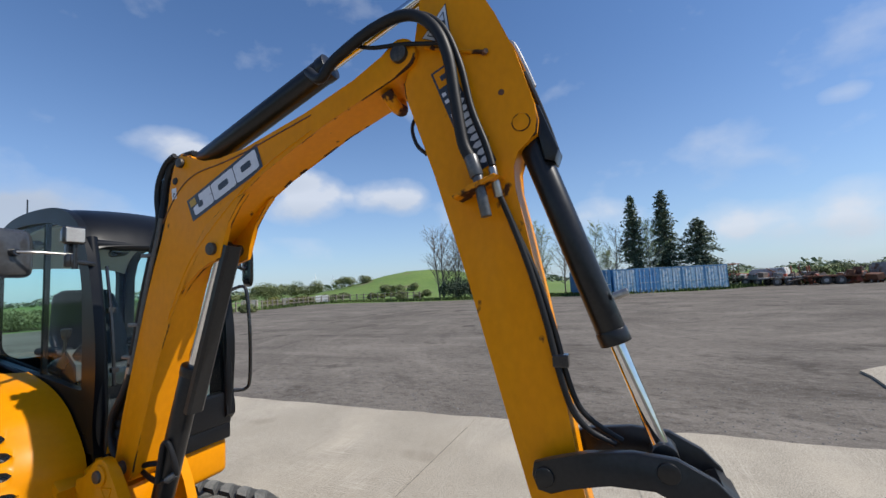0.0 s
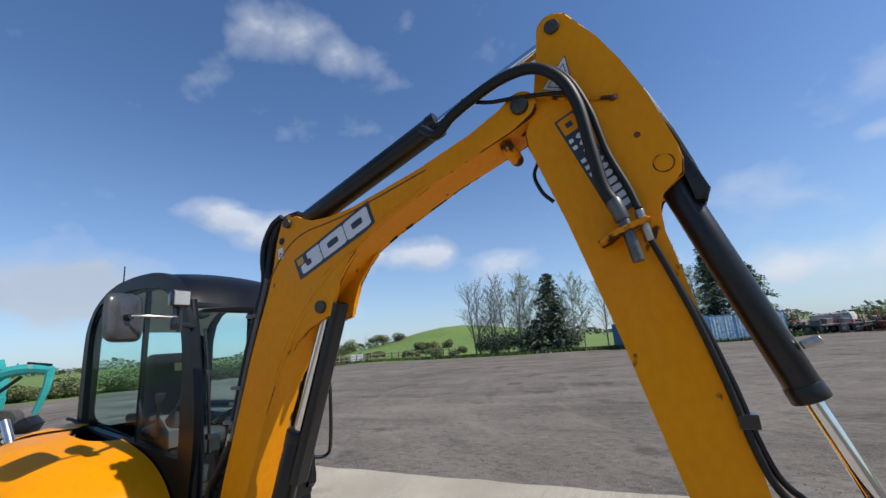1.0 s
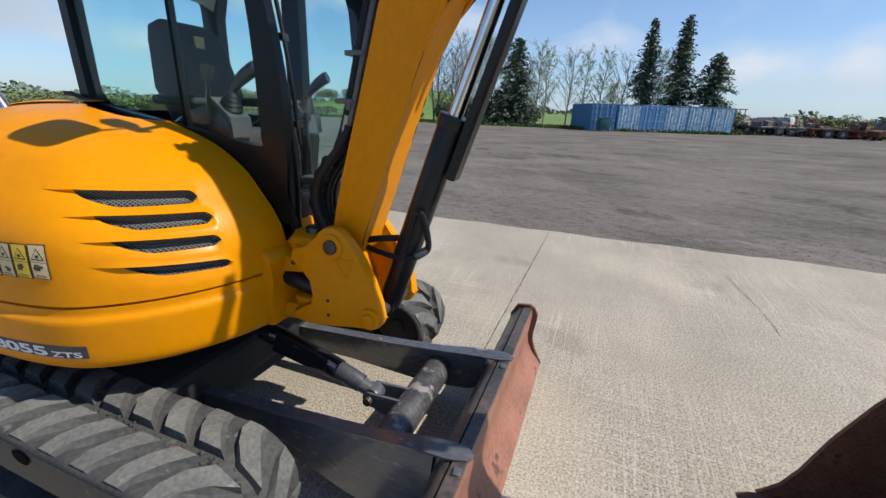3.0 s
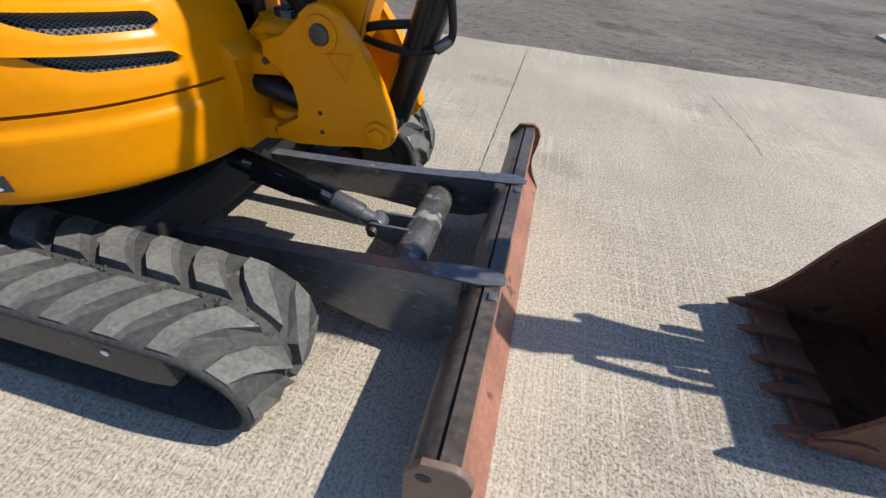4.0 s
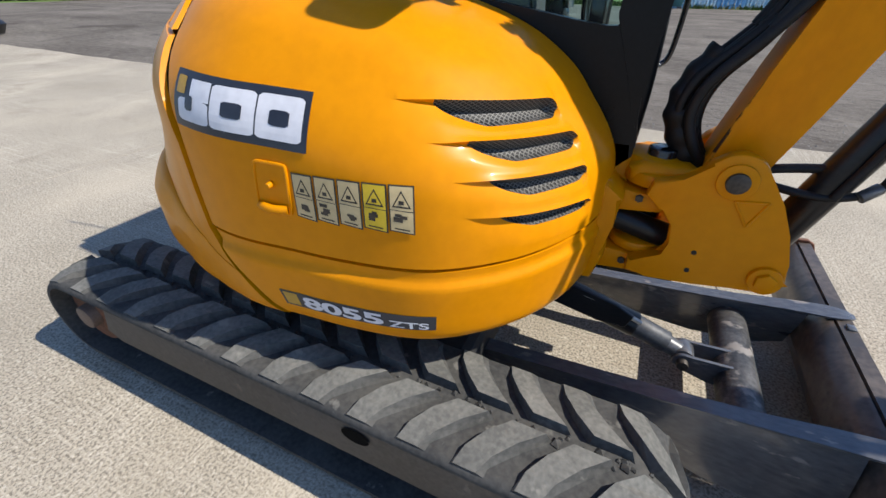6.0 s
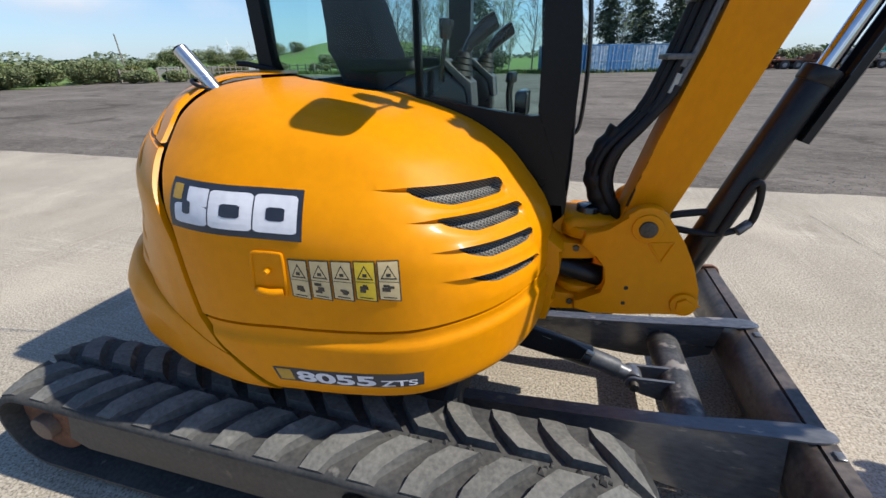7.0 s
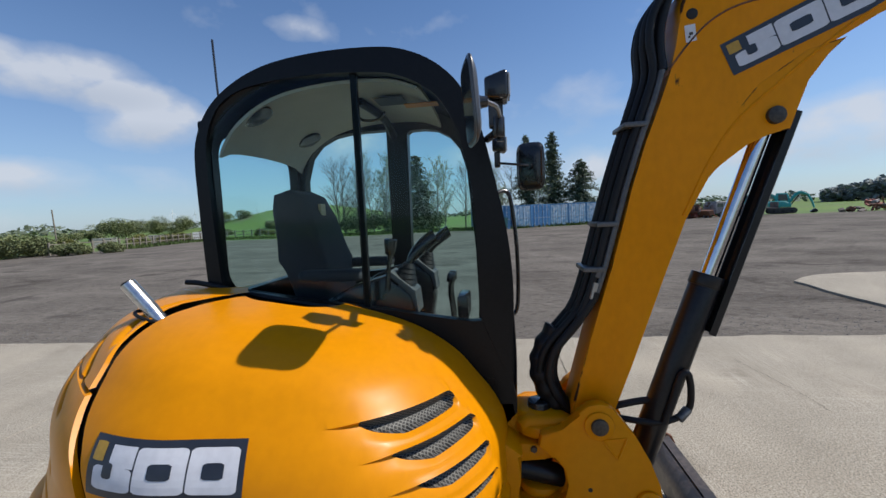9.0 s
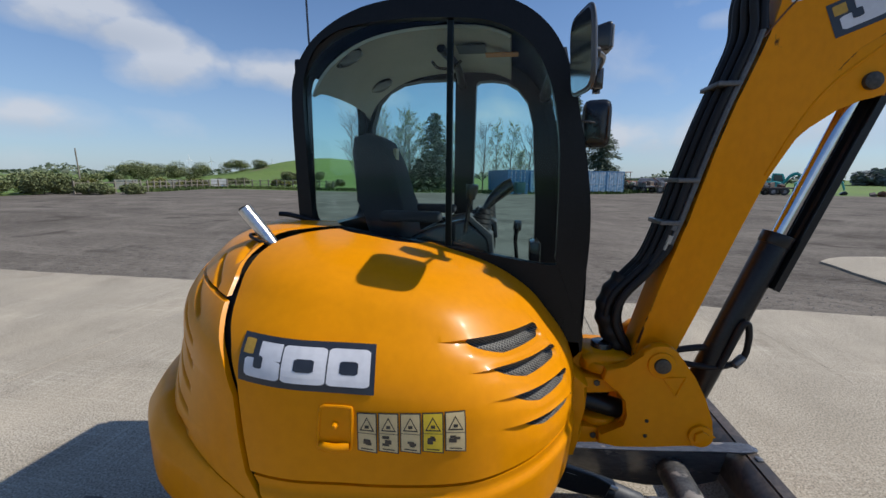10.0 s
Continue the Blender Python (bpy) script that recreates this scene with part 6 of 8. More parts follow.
part("hose", tube([(3.208, -0.05, 2.14), (3.25, -0.03, 2.02), (3.30, -0.02, 1.88), (3.345, -0.012, 1.70), (3.372, -0.01, 1.56), (3.402, 0.0, 1.46), (3.45, 0.02, 1.40), (3.52, 0.04, 1.35)], 0.0095, 10, 8), HOSE, DIGGER, "thin black hose", True)
part("hose_clip", block((3.335, -0.042, 1.585), (3.385, 0.0, 1.625), 0.004), MIRROR_BACK, DIPPER)
part("hose", tube([(2.862, 0.05, 2.56), (2.845, 0.02, 2.49), (2.872, 0.0, 2.41), (2.905, 0.02, 2.37)], 0.0075, 8), HOSE, DIGGER, "thin black hose", True)

# ---- tracks ----
ZC, RB, XF, XR = 0.233, 0.197, 1.045, -1.075
LOOP_LEN = 2 * (XF - XR) + 2 * math.pi * RB


def loop_at(s, off=0.0):
    """A place on the belt's loop: x, z, and the outward normal."""
    s %= LOOP_LEN
    L, A = XF - XR, math.pi * RB
    if s < L:
        return XR + s, ZC + RB + off, 0, 1
    if s < L + A:
        a = math.pi / 2 - (s - L) / RB
        return XF + (RB + off) * math.cos(a), ZC + (RB + off) * math.sin(a), math.cos(a), math.sin(a)
    if s < 2 * L + A:
        return XF - (s - L - A), ZC - RB - off, 0, -1
    a = -math.pi / 2 - (s - 2 * L - A) / RB
    return XR + (RB + off) * math.cos(a), ZC + (RB + off) * math.sin(a), math.cos(a), math.sin(a)


def make_track(side):
    """side -1: the machine's right. The outer edge lies 0.92 m out."""
    def yy(v):
        return side * ((0.92 if side < 0 else 0.985) - v)
    o = new("track")
    o.parent = DIGGER
    o["label"] = "dusty grey rubber track with chevron lugs"
    sec = [(0.0, -0.014), (0.012, -0.002), (0.03, 0.0), (0.37, 0.0), (0.388, -0.002), (0.40, -0.014), (0.40, -0.030), (0.37, -0.034), (0.03, -0.034), (0.0, -0.030)]
    bm = bmesh.new()
    rings = []
    n = 150
    for i in range(n):
        s = LOOP_LEN * i / n
        ring = []
        for v, d in sec:
            x, z, _, _ = loop_at(s, d)
            ring.append(bm.verts.new((x, yy(v), z)))
        rings.append(ring)
    for i in range(n):
        a, b = rings[i], rings[(i + 1) % n]
        for k in range(len(sec)):
            bm.faces.new((a[k], a[(k + 1) % len(sec)], b[(k + 1) % len(sec)], b[k]))
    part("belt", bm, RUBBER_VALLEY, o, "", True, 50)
    count = 33
    pitch = LOOP_LEN / count
    # plan of a lug from the outer edge in: its steep back edge, and how wide its top is
    plans = (
        ([(0.010, -0.100), (0.060, -0.086), (0.120, -0.046), (0.182, 0.010)], (0.070, 0.082, 0.094, 0.100), 0.0),
        ([(0.218, 0.010), (0.280, -0.046), (0.340, -0.086), (0.390, -0.100)], (0.100, 0.094, 0.082, 0.070), 0.045),
    )
    for row, (back, wide, shift) in enumerate(plans):
        for i in range(count):
            s0 = pitch * i + shift
            bm = bmesh.new()
            low, high = [], []
            for side_no in (0, 1):
                foot, top = [], []
                for n_, (v, u) in enumerate(back):
                    out = min(v, 0.40 - v)
                    rise = float(np.interp(out, [0.010, 0.04, 0.12, 0.18], [0.004, 0.017, 0.032, 0.036]))
                    inner = (row == 0 and n_ == 3) or (row == 1 and n_ == 0)
                    run = wide[n_] + 0.022 if side_no else 0.0
                    x, z, _, _ = loop_at(s0 + u + run, -0.002)
                    foot.append(bm.verts.new((x, yy(v), z)))
                    x, z, _, _ = loop_at(s0 + u + (wide[n_] if side_no else 0.007), rise * (0.90 if side_no else 1.0))
                    top.append(bm.verts.new((x, yy(v + ((-0.006 if row == 0 else 0.006) if inner else 0)), z)))
                low.append(foot)
                high.append(top)
            for k in range(3):
                bm.faces.new((high[0][k], high[0][k + 1], high[1][k + 1], high[1][k]))
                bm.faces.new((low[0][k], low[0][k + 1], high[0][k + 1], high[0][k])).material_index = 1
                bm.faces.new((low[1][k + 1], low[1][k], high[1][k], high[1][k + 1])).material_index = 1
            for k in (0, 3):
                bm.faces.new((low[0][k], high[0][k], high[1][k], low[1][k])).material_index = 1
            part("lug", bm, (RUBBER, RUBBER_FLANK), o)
    # broken rubber along the middle
    bm = bmesh.new()
    rnd = random.Random(7)
    for i in range(260):
        s = LOOP_LEN * rnd.random()
        x, z, nx, nz = loop_at(s, 0.003)
        w = 0.004 + 0.010 * rnd.random()
        v = 0.20 + rnd.gauss(0, 0.010)
        tw, sk = rnd.uniform(0.6, 1.3), rnd.uniform(-0.4, 0.4)
        p = [bm.verts.new((x + dx * w * nz - nx * 0.004 + h * nx, yy(v + dv * w * tw), z - dx * w * nx + h * nz)) for dx, dv, h in ((-1, -0.6, 0), (0.7, -1, 0), (1, 0.8, 0), (-0.6, 1, 0), (sk, -sk, w * 0.8))]
        for k in range(4):
            bm.faces.new((p[k], p[(k + 1) % 4], p[4]))
    part("broken_rubber", bm, RUBBER_VALLEY, o)["kind"] = "stuff"
    # frame, wheels
    fy = sorted((yy(0.014), yy(0.30)))
    fr = part("track_frame", slab([(-0.90, 0.245), (-0.82, 0.207), (0.88, 0.207), (0.985, 0.232), (1.02, 0.275), (1.0, 0.397), (-0.84, 0.397)], fy[0], fy[1], 0.010, 2), FRAME_GREY, o, "dusty steel track frame", True)
    y_out = yy(0.012)
    # the slot is a flat face, its inner shade painted near-black
    bm = bmesh.new()
    hole = [bm.verts.new((0.345 + 0.050 * math.cos(a), y_out + side * 0.004, 0.338 + 0.030 * math.sin(a))) for a in lin(0, 2 * math.pi * 23 / 24, 24)]
    bm.faces.new(hole)
    part("frame_slot", bm, PIT, fr)
    part("weld_mark", disc((0.815, y_out + side * 0.003, 0.335), 0.012, (0, 1, 0), 0.006), DECAL_WHITE, fr)
    for x, r in ((XF, 0.150), (XR, 0.145)):
        w_ = part("idler" if x > 0 else "sprocket", rod((x, yy(0.06 if x < 0 else 0.10), ZC), (x, yy(0.34), ZC), r, None, 32, 0.012), RUST if x < 0 else DARK, o, "", True)
        part("hub", rod((x, yy(0.02 if x < 0 else 0.085), ZC), (x, yy(0.36), ZC), 0.055, None, 24, 0.01), BROWN_PLATE if x < 0 else DARK, w_, "", True)
    for x in (-0.72, -0.33, 0.06, 0.45, 0.80):
        part("roller", rod((x, yy(0.09), 0.135), (x, yy(0.35), 0.135), 0.068, None, 20, 0.01), DARK, o, "", True)


make_track(-1)
make_track(1)
part("undercarriage", join(block((-0.62, -0.56, 0.20), (0.56, 0.56, 0.42), 0.04, 2), block((-0.38, -0.36, 0.36), (0.40, 0.36, 0.56), 0.05, 2)), DARK, DIGGER, "black undercarriage frame")

# ---- dozer blade ----
BLADE = new("dozer_blade")
BLADE.parent = DIGGER
BLADE["label"] = "scuffed black dozer blade with rusty face"
BY = 0.965
END = [(1.700, 0.125), (1.702, 0.330), (1.742, 0.398), (1.820, 0.408), (1.852, 0.390), (1.872, 0.345), (1.868, 0.29), (1.852, 0.22), (1.852, 0.165), (1.872, 0.10), (1.915, 0.03), (1.925, 0.0), (1.88, 0.0)]
for s in (-1, 1):
    e = part("end_plate", slab(END, s * BY - 0.011, s * BY + 0.011, 0.003, 1), BROWN_PLATE if s < 0 else RUST, BLADE, "brown steel end plate", True)
    # hole drawn as a solid disc, dark on the near plate, white on the far
    part("shackle_hole", rod((1.752, s * (BY + 0.0125), 0.335), (1.752, s * (BY - 0.0125), 0.335), 0.020, None, 16), DARK if s < 0 else DECAL_WHITE, e)
FACE = [(1.830, 0.390), (1.836, 0.372), (1.840, 0.34), (1.834, 0.28), (1.826, 0.21), (1.830, 0.15), (1.858, 0.09), (1.905, 0.03), (1.922, 0.004)]
back = [(x - 0.022, z) for x, z in FACE][::-1]
part("mouldboard", slab(FACE + back, -BY + 0.01, BY - 0.01, 0.002, 1), RUST_RED, BLADE, "rust-red curved blade face", True)
part("top_box", slab([(1.708, 0.215), (1.709, 0.316), (1.722, 0.338), (1.752, 0.376), (1.772, 0.384), (1.772, 0.215)], -BY + 0.012, BY - 0.012, 0.003, 1), BLADE_RUST, BLADE, "", True)
part("top_rail", slab([(1.782, 0.215), (1.782, 0.388), (1.832, 0.394), (1.836, 0.36), (1.825, 0.215)], -BY + 0.012, BY - 0.012, 0.003, 1), BLADE_RUST, BLADE, "", True)
part("seam_filler", block((1.770, -BY + 0.013, 0.22), (1.784, BY - 0.013, 0.374), 0), DARK, BLADE)
part("back_plate", slab([(1.715, 0.22), (1.77, 0.22), (1.80, 0.10), (1.88, 0.01), (1.84, 0.01), (1.76, 0.10)], -BY + 0.013, BY - 0.013, 0.002, 1), BLADE_RUST, BLADE)
for s in (-1, 1):
    y0 = s * 0.335
    prof = [(0.50, 0.285), (1.0, 0.315), (1.40, 0.345), (1.62, 0.372), (1.705, 0.384), (1.705, 0.16), (1.60, 0.10), (1.35, 0.10), (0.95, 0.16), (0.50, 0.18)]
    bm = slab(prof, y0 - 0.022, y0 + 0.022, 0.006, 2)
    for v in bm.verts:
        # the foot of the arm spreads towards the blade
        v.co.y += s * 0.085 * min(max((v.co.x - 0.9) / 0.7, 0), 1) * min(max((0.36 - v.co.z) / 0.25, 0), 1)
    arm = part("push_arm", bm, BLADE_BLACK, BLADE, "black push arm", True)
    fl = bmesh.new()
    line = glide([(0.48, 0, 0.292), (1.0, 0, 0.324), (1.40, 0, 0.356), (1.62, 0, 0.384), (1.74, 0, 0.396), (1.81, 0, 0.401), (1.846, 0, 0.398)], 6)
    rows = []
    for i, p in enumerate(line):
        u = i / (len(line) - 1)
        w = 0.030 + 0.012 * max(0, (p.x - 1.45) / 0.3) if p.x < 1.75 else 0.042 * math.sqrt(max(1 - ((p.x - 1.75) / 0.10) ** 2, 0.02))
        rows.append([fl.verts.new((p.x, y0 + d * w, p.z)) for d in (-1, -0.4, 0.4, 1)])
    for a, b in zip(rows, rows[1:]):
        for k in range(3):
            fl.faces.new((a[k], a[k + 1], b[k + 1], b[k]))
    bmesh.ops.recalc_face_normals(fl, faces=fl.faces[:])
    bmesh.ops.solidify(fl, geom=fl.faces[:], thickness=0.008)
    part("flange", fl, BLADE_BLACK, arm, "", True, 40)
    part("stop_lug", block((1.800, y0 - 0.098, 0.384), (1.830, y0 - 0.062, 0.400), 0.005), BLADE_BLACK, BLADE, "", True)
part("cross_tube", rod((1.452, -0.325, 0.238), (1.452, 0.325, 0.238), 0.072, None, 32), surface("scuffed_tube", (0.05, 0.05, 0.05), (0.13, 0.125, 0.12), 0.5, 0.4, 60, 8.0, 0.25, ((0.22, 0.20, 0.18), 0.58, 12.0, 0.7)), BLADE, "scuffed bare cross tube", True)
for y in (-0.062, 0.030):
    part("ram_tang", slab([(1.225, 0.252)] + arc(1.262, 0.262, 0.036, 170, 60, 5) + [(1.45, 0.305), (1.50, 0.285), (1.46, 0.19), (1.36, 0.20), (1.27, 0.222)], y - 0.007, y + 0.007, 0.002, 1), BLADE_BLACK, BLADE, "", True)
DRAM = part("blade_ram", rod((0.62, -0.015, 0.455), (1.07, -0.015, 0.335), 0.052, None, 24, 0.006), BLACK, DIGGER, "black dozer blade ram", True)
part("sleeve", rod((1.055, -0.015, 0.339), (1.195, -0.015, 0.294), 0.046, 0.043, 24, 0.004), surface("grey_gland", (0.035, 0.037, 0.040), (0.075, 0.077, 0.08), 0.5, 0.2, 70, 8, 0.15), DRAM, "grey gland", True)
part("rod", rod((1.16, -0.015, 0.305), (1.262, -0.015, 0.262), 0.036, None, 20), PIPE_GREY, DRAM, "", True)
part("pin", rod((1.262, -0.095, 0.262), (1.262, 0.05, 0.262), 0.021, None, 20, 0.004), PIN, DRAM, "", True)
part("rod_eye", rod((1.262, -0.05, 0.262), (1.262, 0.018, 0.262), 0.042, None, 24, 0.004), BLADE_BLACK, DRAM, "", True)
part("feed_pipe", tube([(0.70, -0.06, 0.47), (0.85, -0.075, 0.46), (1.0, -0.07, 0.42), (1.08, -0.06, 0.385)], 0.010, 8), STEEL, DRAM, "", True)
part("ram_guard", slab([(0.72, 0.395), (0.76, 0.505), (0.98, 0.455), (1.05, 0.42), (1.03, 0.36), (0.92, 0.36)], -0.085, -0.068, 0.004, 1), BLACK, DRAM, "", True)

# ---- containers ----
BLUE = surface("blue_container_paint", (0.035, 0.14, 0.29), (0.065, 0.20, 0.37), 0.55, 0, 6.0, 0.7, 0.1, ((0.12, 0.08, 0.06), 0.70, 1.4, 0.85))
BLUE_PALE = surface("faded_container_paint", (0.13, 0.32, 0.50), (0.56, 0.68, 0.76), 0.6, 0, 3.0, 1.6, 0.1, ((0.58, 0.65, 0.70), 0.55, 1.1, 0.8))
BLUE_MID = surface("mid_blue_container_paint", (0.07, 0.23, 0.46), (0.13, 0.32, 0.56), 0.6, 0, 5.0, 0.8, 0.1, ((0.32, 0.42, 0.52), 0.62, 1.3, 0.8))
BAR_STEEL = surface("galvanised_bar", (0.34, 0.38, 0.42), (0.48, 0.52, 0.56), 0.5, 0.4, 9, 2, 0.05)


def corrugated(p, q, z0, z1, depth, waves, out):
    """A wall of trapezoid folds from p to q."""
    p, q, o = Vector((*p, 0)), Vector((*q, 0)), Vector((*out, 0))
    pts, faces = [], []
    n = waves * 4
    for i in range(n + 1):
        d = depth if i % 4 in (1, 2) else 0.0
        c = p.lerp(q, i / n) - o * d
        pts += [(c.x, c.y, z0), (c.x, c.y, z1)]
    for i in range(n):
        faces.append((2 * i, 2 * i + 2, 2 * i + 3, 2 * i + 1))
    return sheet(pts, faces)


def container(door_mat, body_mat, label):
    """A 20-foot container, its doors at y = 0, going back along y."""
    W, L, H = 2.42, 6.06, 2.6
    c = thing("shipping_container", label, "container", "row of containers")
    body = part("body", join(corrugated((-W / 2 + 0.02, 0.05), (-W / 2 + 0.02, L - 0.05), 0.16, H - 0.1, 0.035, 20, (-1, 0)), corrugated((W / 2 - 0.02, 0.05), (W / 2 - 0.02, L - 0.05), 0.16, H - 0.1, 0.035, 20, (1, 0)), corrugated((-W / 2 + 0.05, L - 0.02), (W / 2 - 0.05, L - 0.02), 0.16, H - 0.1, 0.035, 8, (0, 1)), block((-W / 2 + 0.03, 0.05, H - 0.06), (W / 2 - 0.03, L - 0.05, H - 0.02), 0), block((-W / 2 + 0.03, 0.05, 0.08), (W / 2 - 0.03, L - 0.05, 0.16), 0)), body_mat, c)
    for x in (-W / 2, W / 2 - 0.12):
        for y in (0.0, L - 0.12):
            part("corner_post", block((x, y, 0.0), (x + 0.12, y + 0.12, H), 0.01, 1), body_mat, c)
        part("side_rail", block((x + 0.01, 0.12, H - 0.12), (x + 0.11, L - 0.12, H), 0.01, 1), body_mat, c)
        part("side_rail", block((x + 0.01, 0.12, 0.02), (x + 0.11, L - 0.12, 0.17), 0.01, 1), body_mat, c)
    part("door_header", block((-W / 2 + 0.12, 0.0, H - 0.12), (W / 2 - 0.12, 0.10, H), 0.01, 1), body_mat, c)
    part("door_sill", block((-W / 2 + 0.12, 0.0, 0.0), (W / 2 - 0.12, 0.10, 0.15), 0.01, 1), body_mat, c)
    for s in (-1, 1):
        x0, x1 = (-1.08, -0.01) if s < 0 else (0.01, 1.08)
        bm = corrugated((x0 + 0.07, 0.02), (x1 - 0.07, 0.02), 0.22, H - 0.19, 0.035, 3, (0, -1))
        d = part("container_door", join(bm, block((x0, 0.01, 0.16), (x0 + 0.08, 0.06, H - 0.13), 0), block((x1 - 0.08, 0.01, 0.16), (x1, 0.06, H - 0.13), 0), block((x0 + 0.08, 0.012, 0.16), (x1 - 0.08, 0.058, 0.24), 0), block((x0 + 0.08, 0.012, H - 0.21), (x1 - 0.08, 0.058, H - 0.13), 0)), door_mat, c)
        for f in (0.26, 0.74):
            x = x0 + (x1 - x0) * f
            part("locking_bar", rod((x, -0.025, 0.10), (x, -0.025, H - 0.06), 0.022, None, 8), BAR_STEEL, d)
            part("bar_handle", block((x - 0.02, -0.05, 1.05), (x + 0.35, -0.03, 1.10), 0), BAR_STEEL, d)
            for z in (0.35, 1.0, 1.75, 2.3):
                part("bar_guide", block((x - 0.06, -0.05, z), (x + 0.06, 0.015, z + 0.10), 0), BAR_STEEL, d)
    return c


ROW_A = radians(23.4)
proto = {}
ROW = [(BLUE, "blue shipping container with its side to the yard"), (BLUE_PALE, "faded pale blue shipping container with shut doors"), (BLUE_MID, "mid-blue shipping container with shut doors"), (BLUE_PALE, "faded pale blue shipping container with shut doors"), (BLUE_PALE, "faded pale blue shipping container with shut doors"), (BLUE_PALE, "faded pale blue shipping container with shut doors")]
for n, (m, label) in enumerate(ROW):
    d = 1.22 + 2.44 * n + (0.0 if n else -0.3)
    x, y = 0.35 + d * math.cos(ROW_A), 45.3 + d * math.sin(ROW_A)
    if n == 0:
        x, y = x + 0.2 * math.sin(ROW_A), y - 0.7
    place = pose(x, y, -0.05, 0, 0, 23.4)
    key = (m.name, label)
    if key in proto:
        copy_thing(proto[key], place)
    else:
        c = container(m, BLUE if n != 2 else BLUE_MID, label)
        c.matrix_basis = place
        proto[key] = c

bin_ = thing("wheeled_bin", "dark teal wheeled bin beside the containers", "bin")
BIN_TEAL = surface("dark_teal_plastic", (0.012, 0.075, 0.085), (0.022, 0.11, 0.12), 0.5, 0, 8, 1.0, 0.05)
bm = block((-0.55, -0.4, 0.16), (0.55, 0.4, 1.16), 0.04, 2)
for v in bm.verts:
    if v.co.z < 0.6:
        v.co.x, v.co.y = v.co.x * 0.86, v.co.y * 0.84
part("bin_body", bm, BIN_TEAL, bin_, "", True)
part("lid", slab([(-0.59, 1.16), (0.59, 1.16), (0.54, 1.25), (0.2, 1.31), (-0.2, 1.31), (-0.54, 1.25)], -0.43, 0.43, 0.02, 2), BIN_TEAL, bin_, "", True)
for x in (-0.42, 0.42):
    for y in (-0.28, 0.28):
        part("wheel", rod((x, y - 0.03, 0.09), (x, y + 0.03, 0.09), 0.09, None, 14, 0.01), RUBBER_DARK, bin_, "", True)
bin_.matrix_basis = pose(1.45, 44.0, -0.03, 0, 0, 20)

# ---- trees and hedges ----
BARK = surface("grey_bark", (0.10, 0.09, 0.075), (0.22, 0.20, 0.17), 0.9, 0, 12, 1.5, 0.4, depth=0.02)
BIRCH_BARK = surface("pale_bark", (0.26, 0.25, 0.22), (0.42, 0.40, 0.36), 0.9, 0, 9, 1.5, 0.3, ((0.06, 0.05, 0.045), 0.58, 5.0, 0.9), depth=0.02)


def leaf_mat(name, low, high):
    m = surface(name, low, high, 0.75, 0, 3.0, 0.4, 0.0)
    b = m.node_tree.nodes["Principled BSDF"]
    b.inputs["Subsurface Weight"].default_value = 0.0
    return m


CONIFER = leaf_mat("dark_conifer_needles", (0.060, 0.086, 0.055), (0.150, 0.185, 0.115))
HAZE_TWIG = leaf_mat("fine_bare_twigs", (0.20, 0.19, 0.16), (0.36, 0.34, 0.29))
SPRING = leaf_mat("fresh_spring_leaves", (0.22, 0.28, 0.11), (0.40, 0.45, 0.22))
BUSH = leaf_mat("hedge_leaves", (0.135, 0.165, 0.068), (0.225, 0.25, 0.11))
GORSE = leaf_mat("gorse_blossom", (0.10, 0.125, 0.035), (0.22, 0.205, 0.045))
TWIG = surface("bare_twigs", (0.14, 0.12, 0.10), (0.26, 0.23, 0.19), 0.9, 0, 9, 1.0, 0.0)


def leaves(name, clumps, rnd, size, material, parent=None, label=""):
    """One crown of small leaf quads, three corners up, at the places given."""
    pts, faces = [], []
    for c in clumps:
        a, t = rnd.random() * 6.283, rnd.gauss(0, 0.7)
        s = size * rnd.uniform(0.6, 1.4)
        u = Vector((math.cos(a), math.sin(a), math.sin(t) * 0.6)) * s
        v = Vector((-math.sin(a) * math.cos(t), math.cos(a) * math.cos(t), math.sin(t) + 0.25)) * s * 0.7
        i = len(pts)
        pts += [c - u, c - v * 0.6, c + u, c + v]
        faces.append((i, i + 1, i + 2, i + 3))
    me = bpy.data.meshes.new(name)
    me.from_pydata(pts, [], faces)
    me.materials.append(material)
    ob = new(name, me)
    ob.parent = parent
    if label:
        ob["label"] = label
    return ob


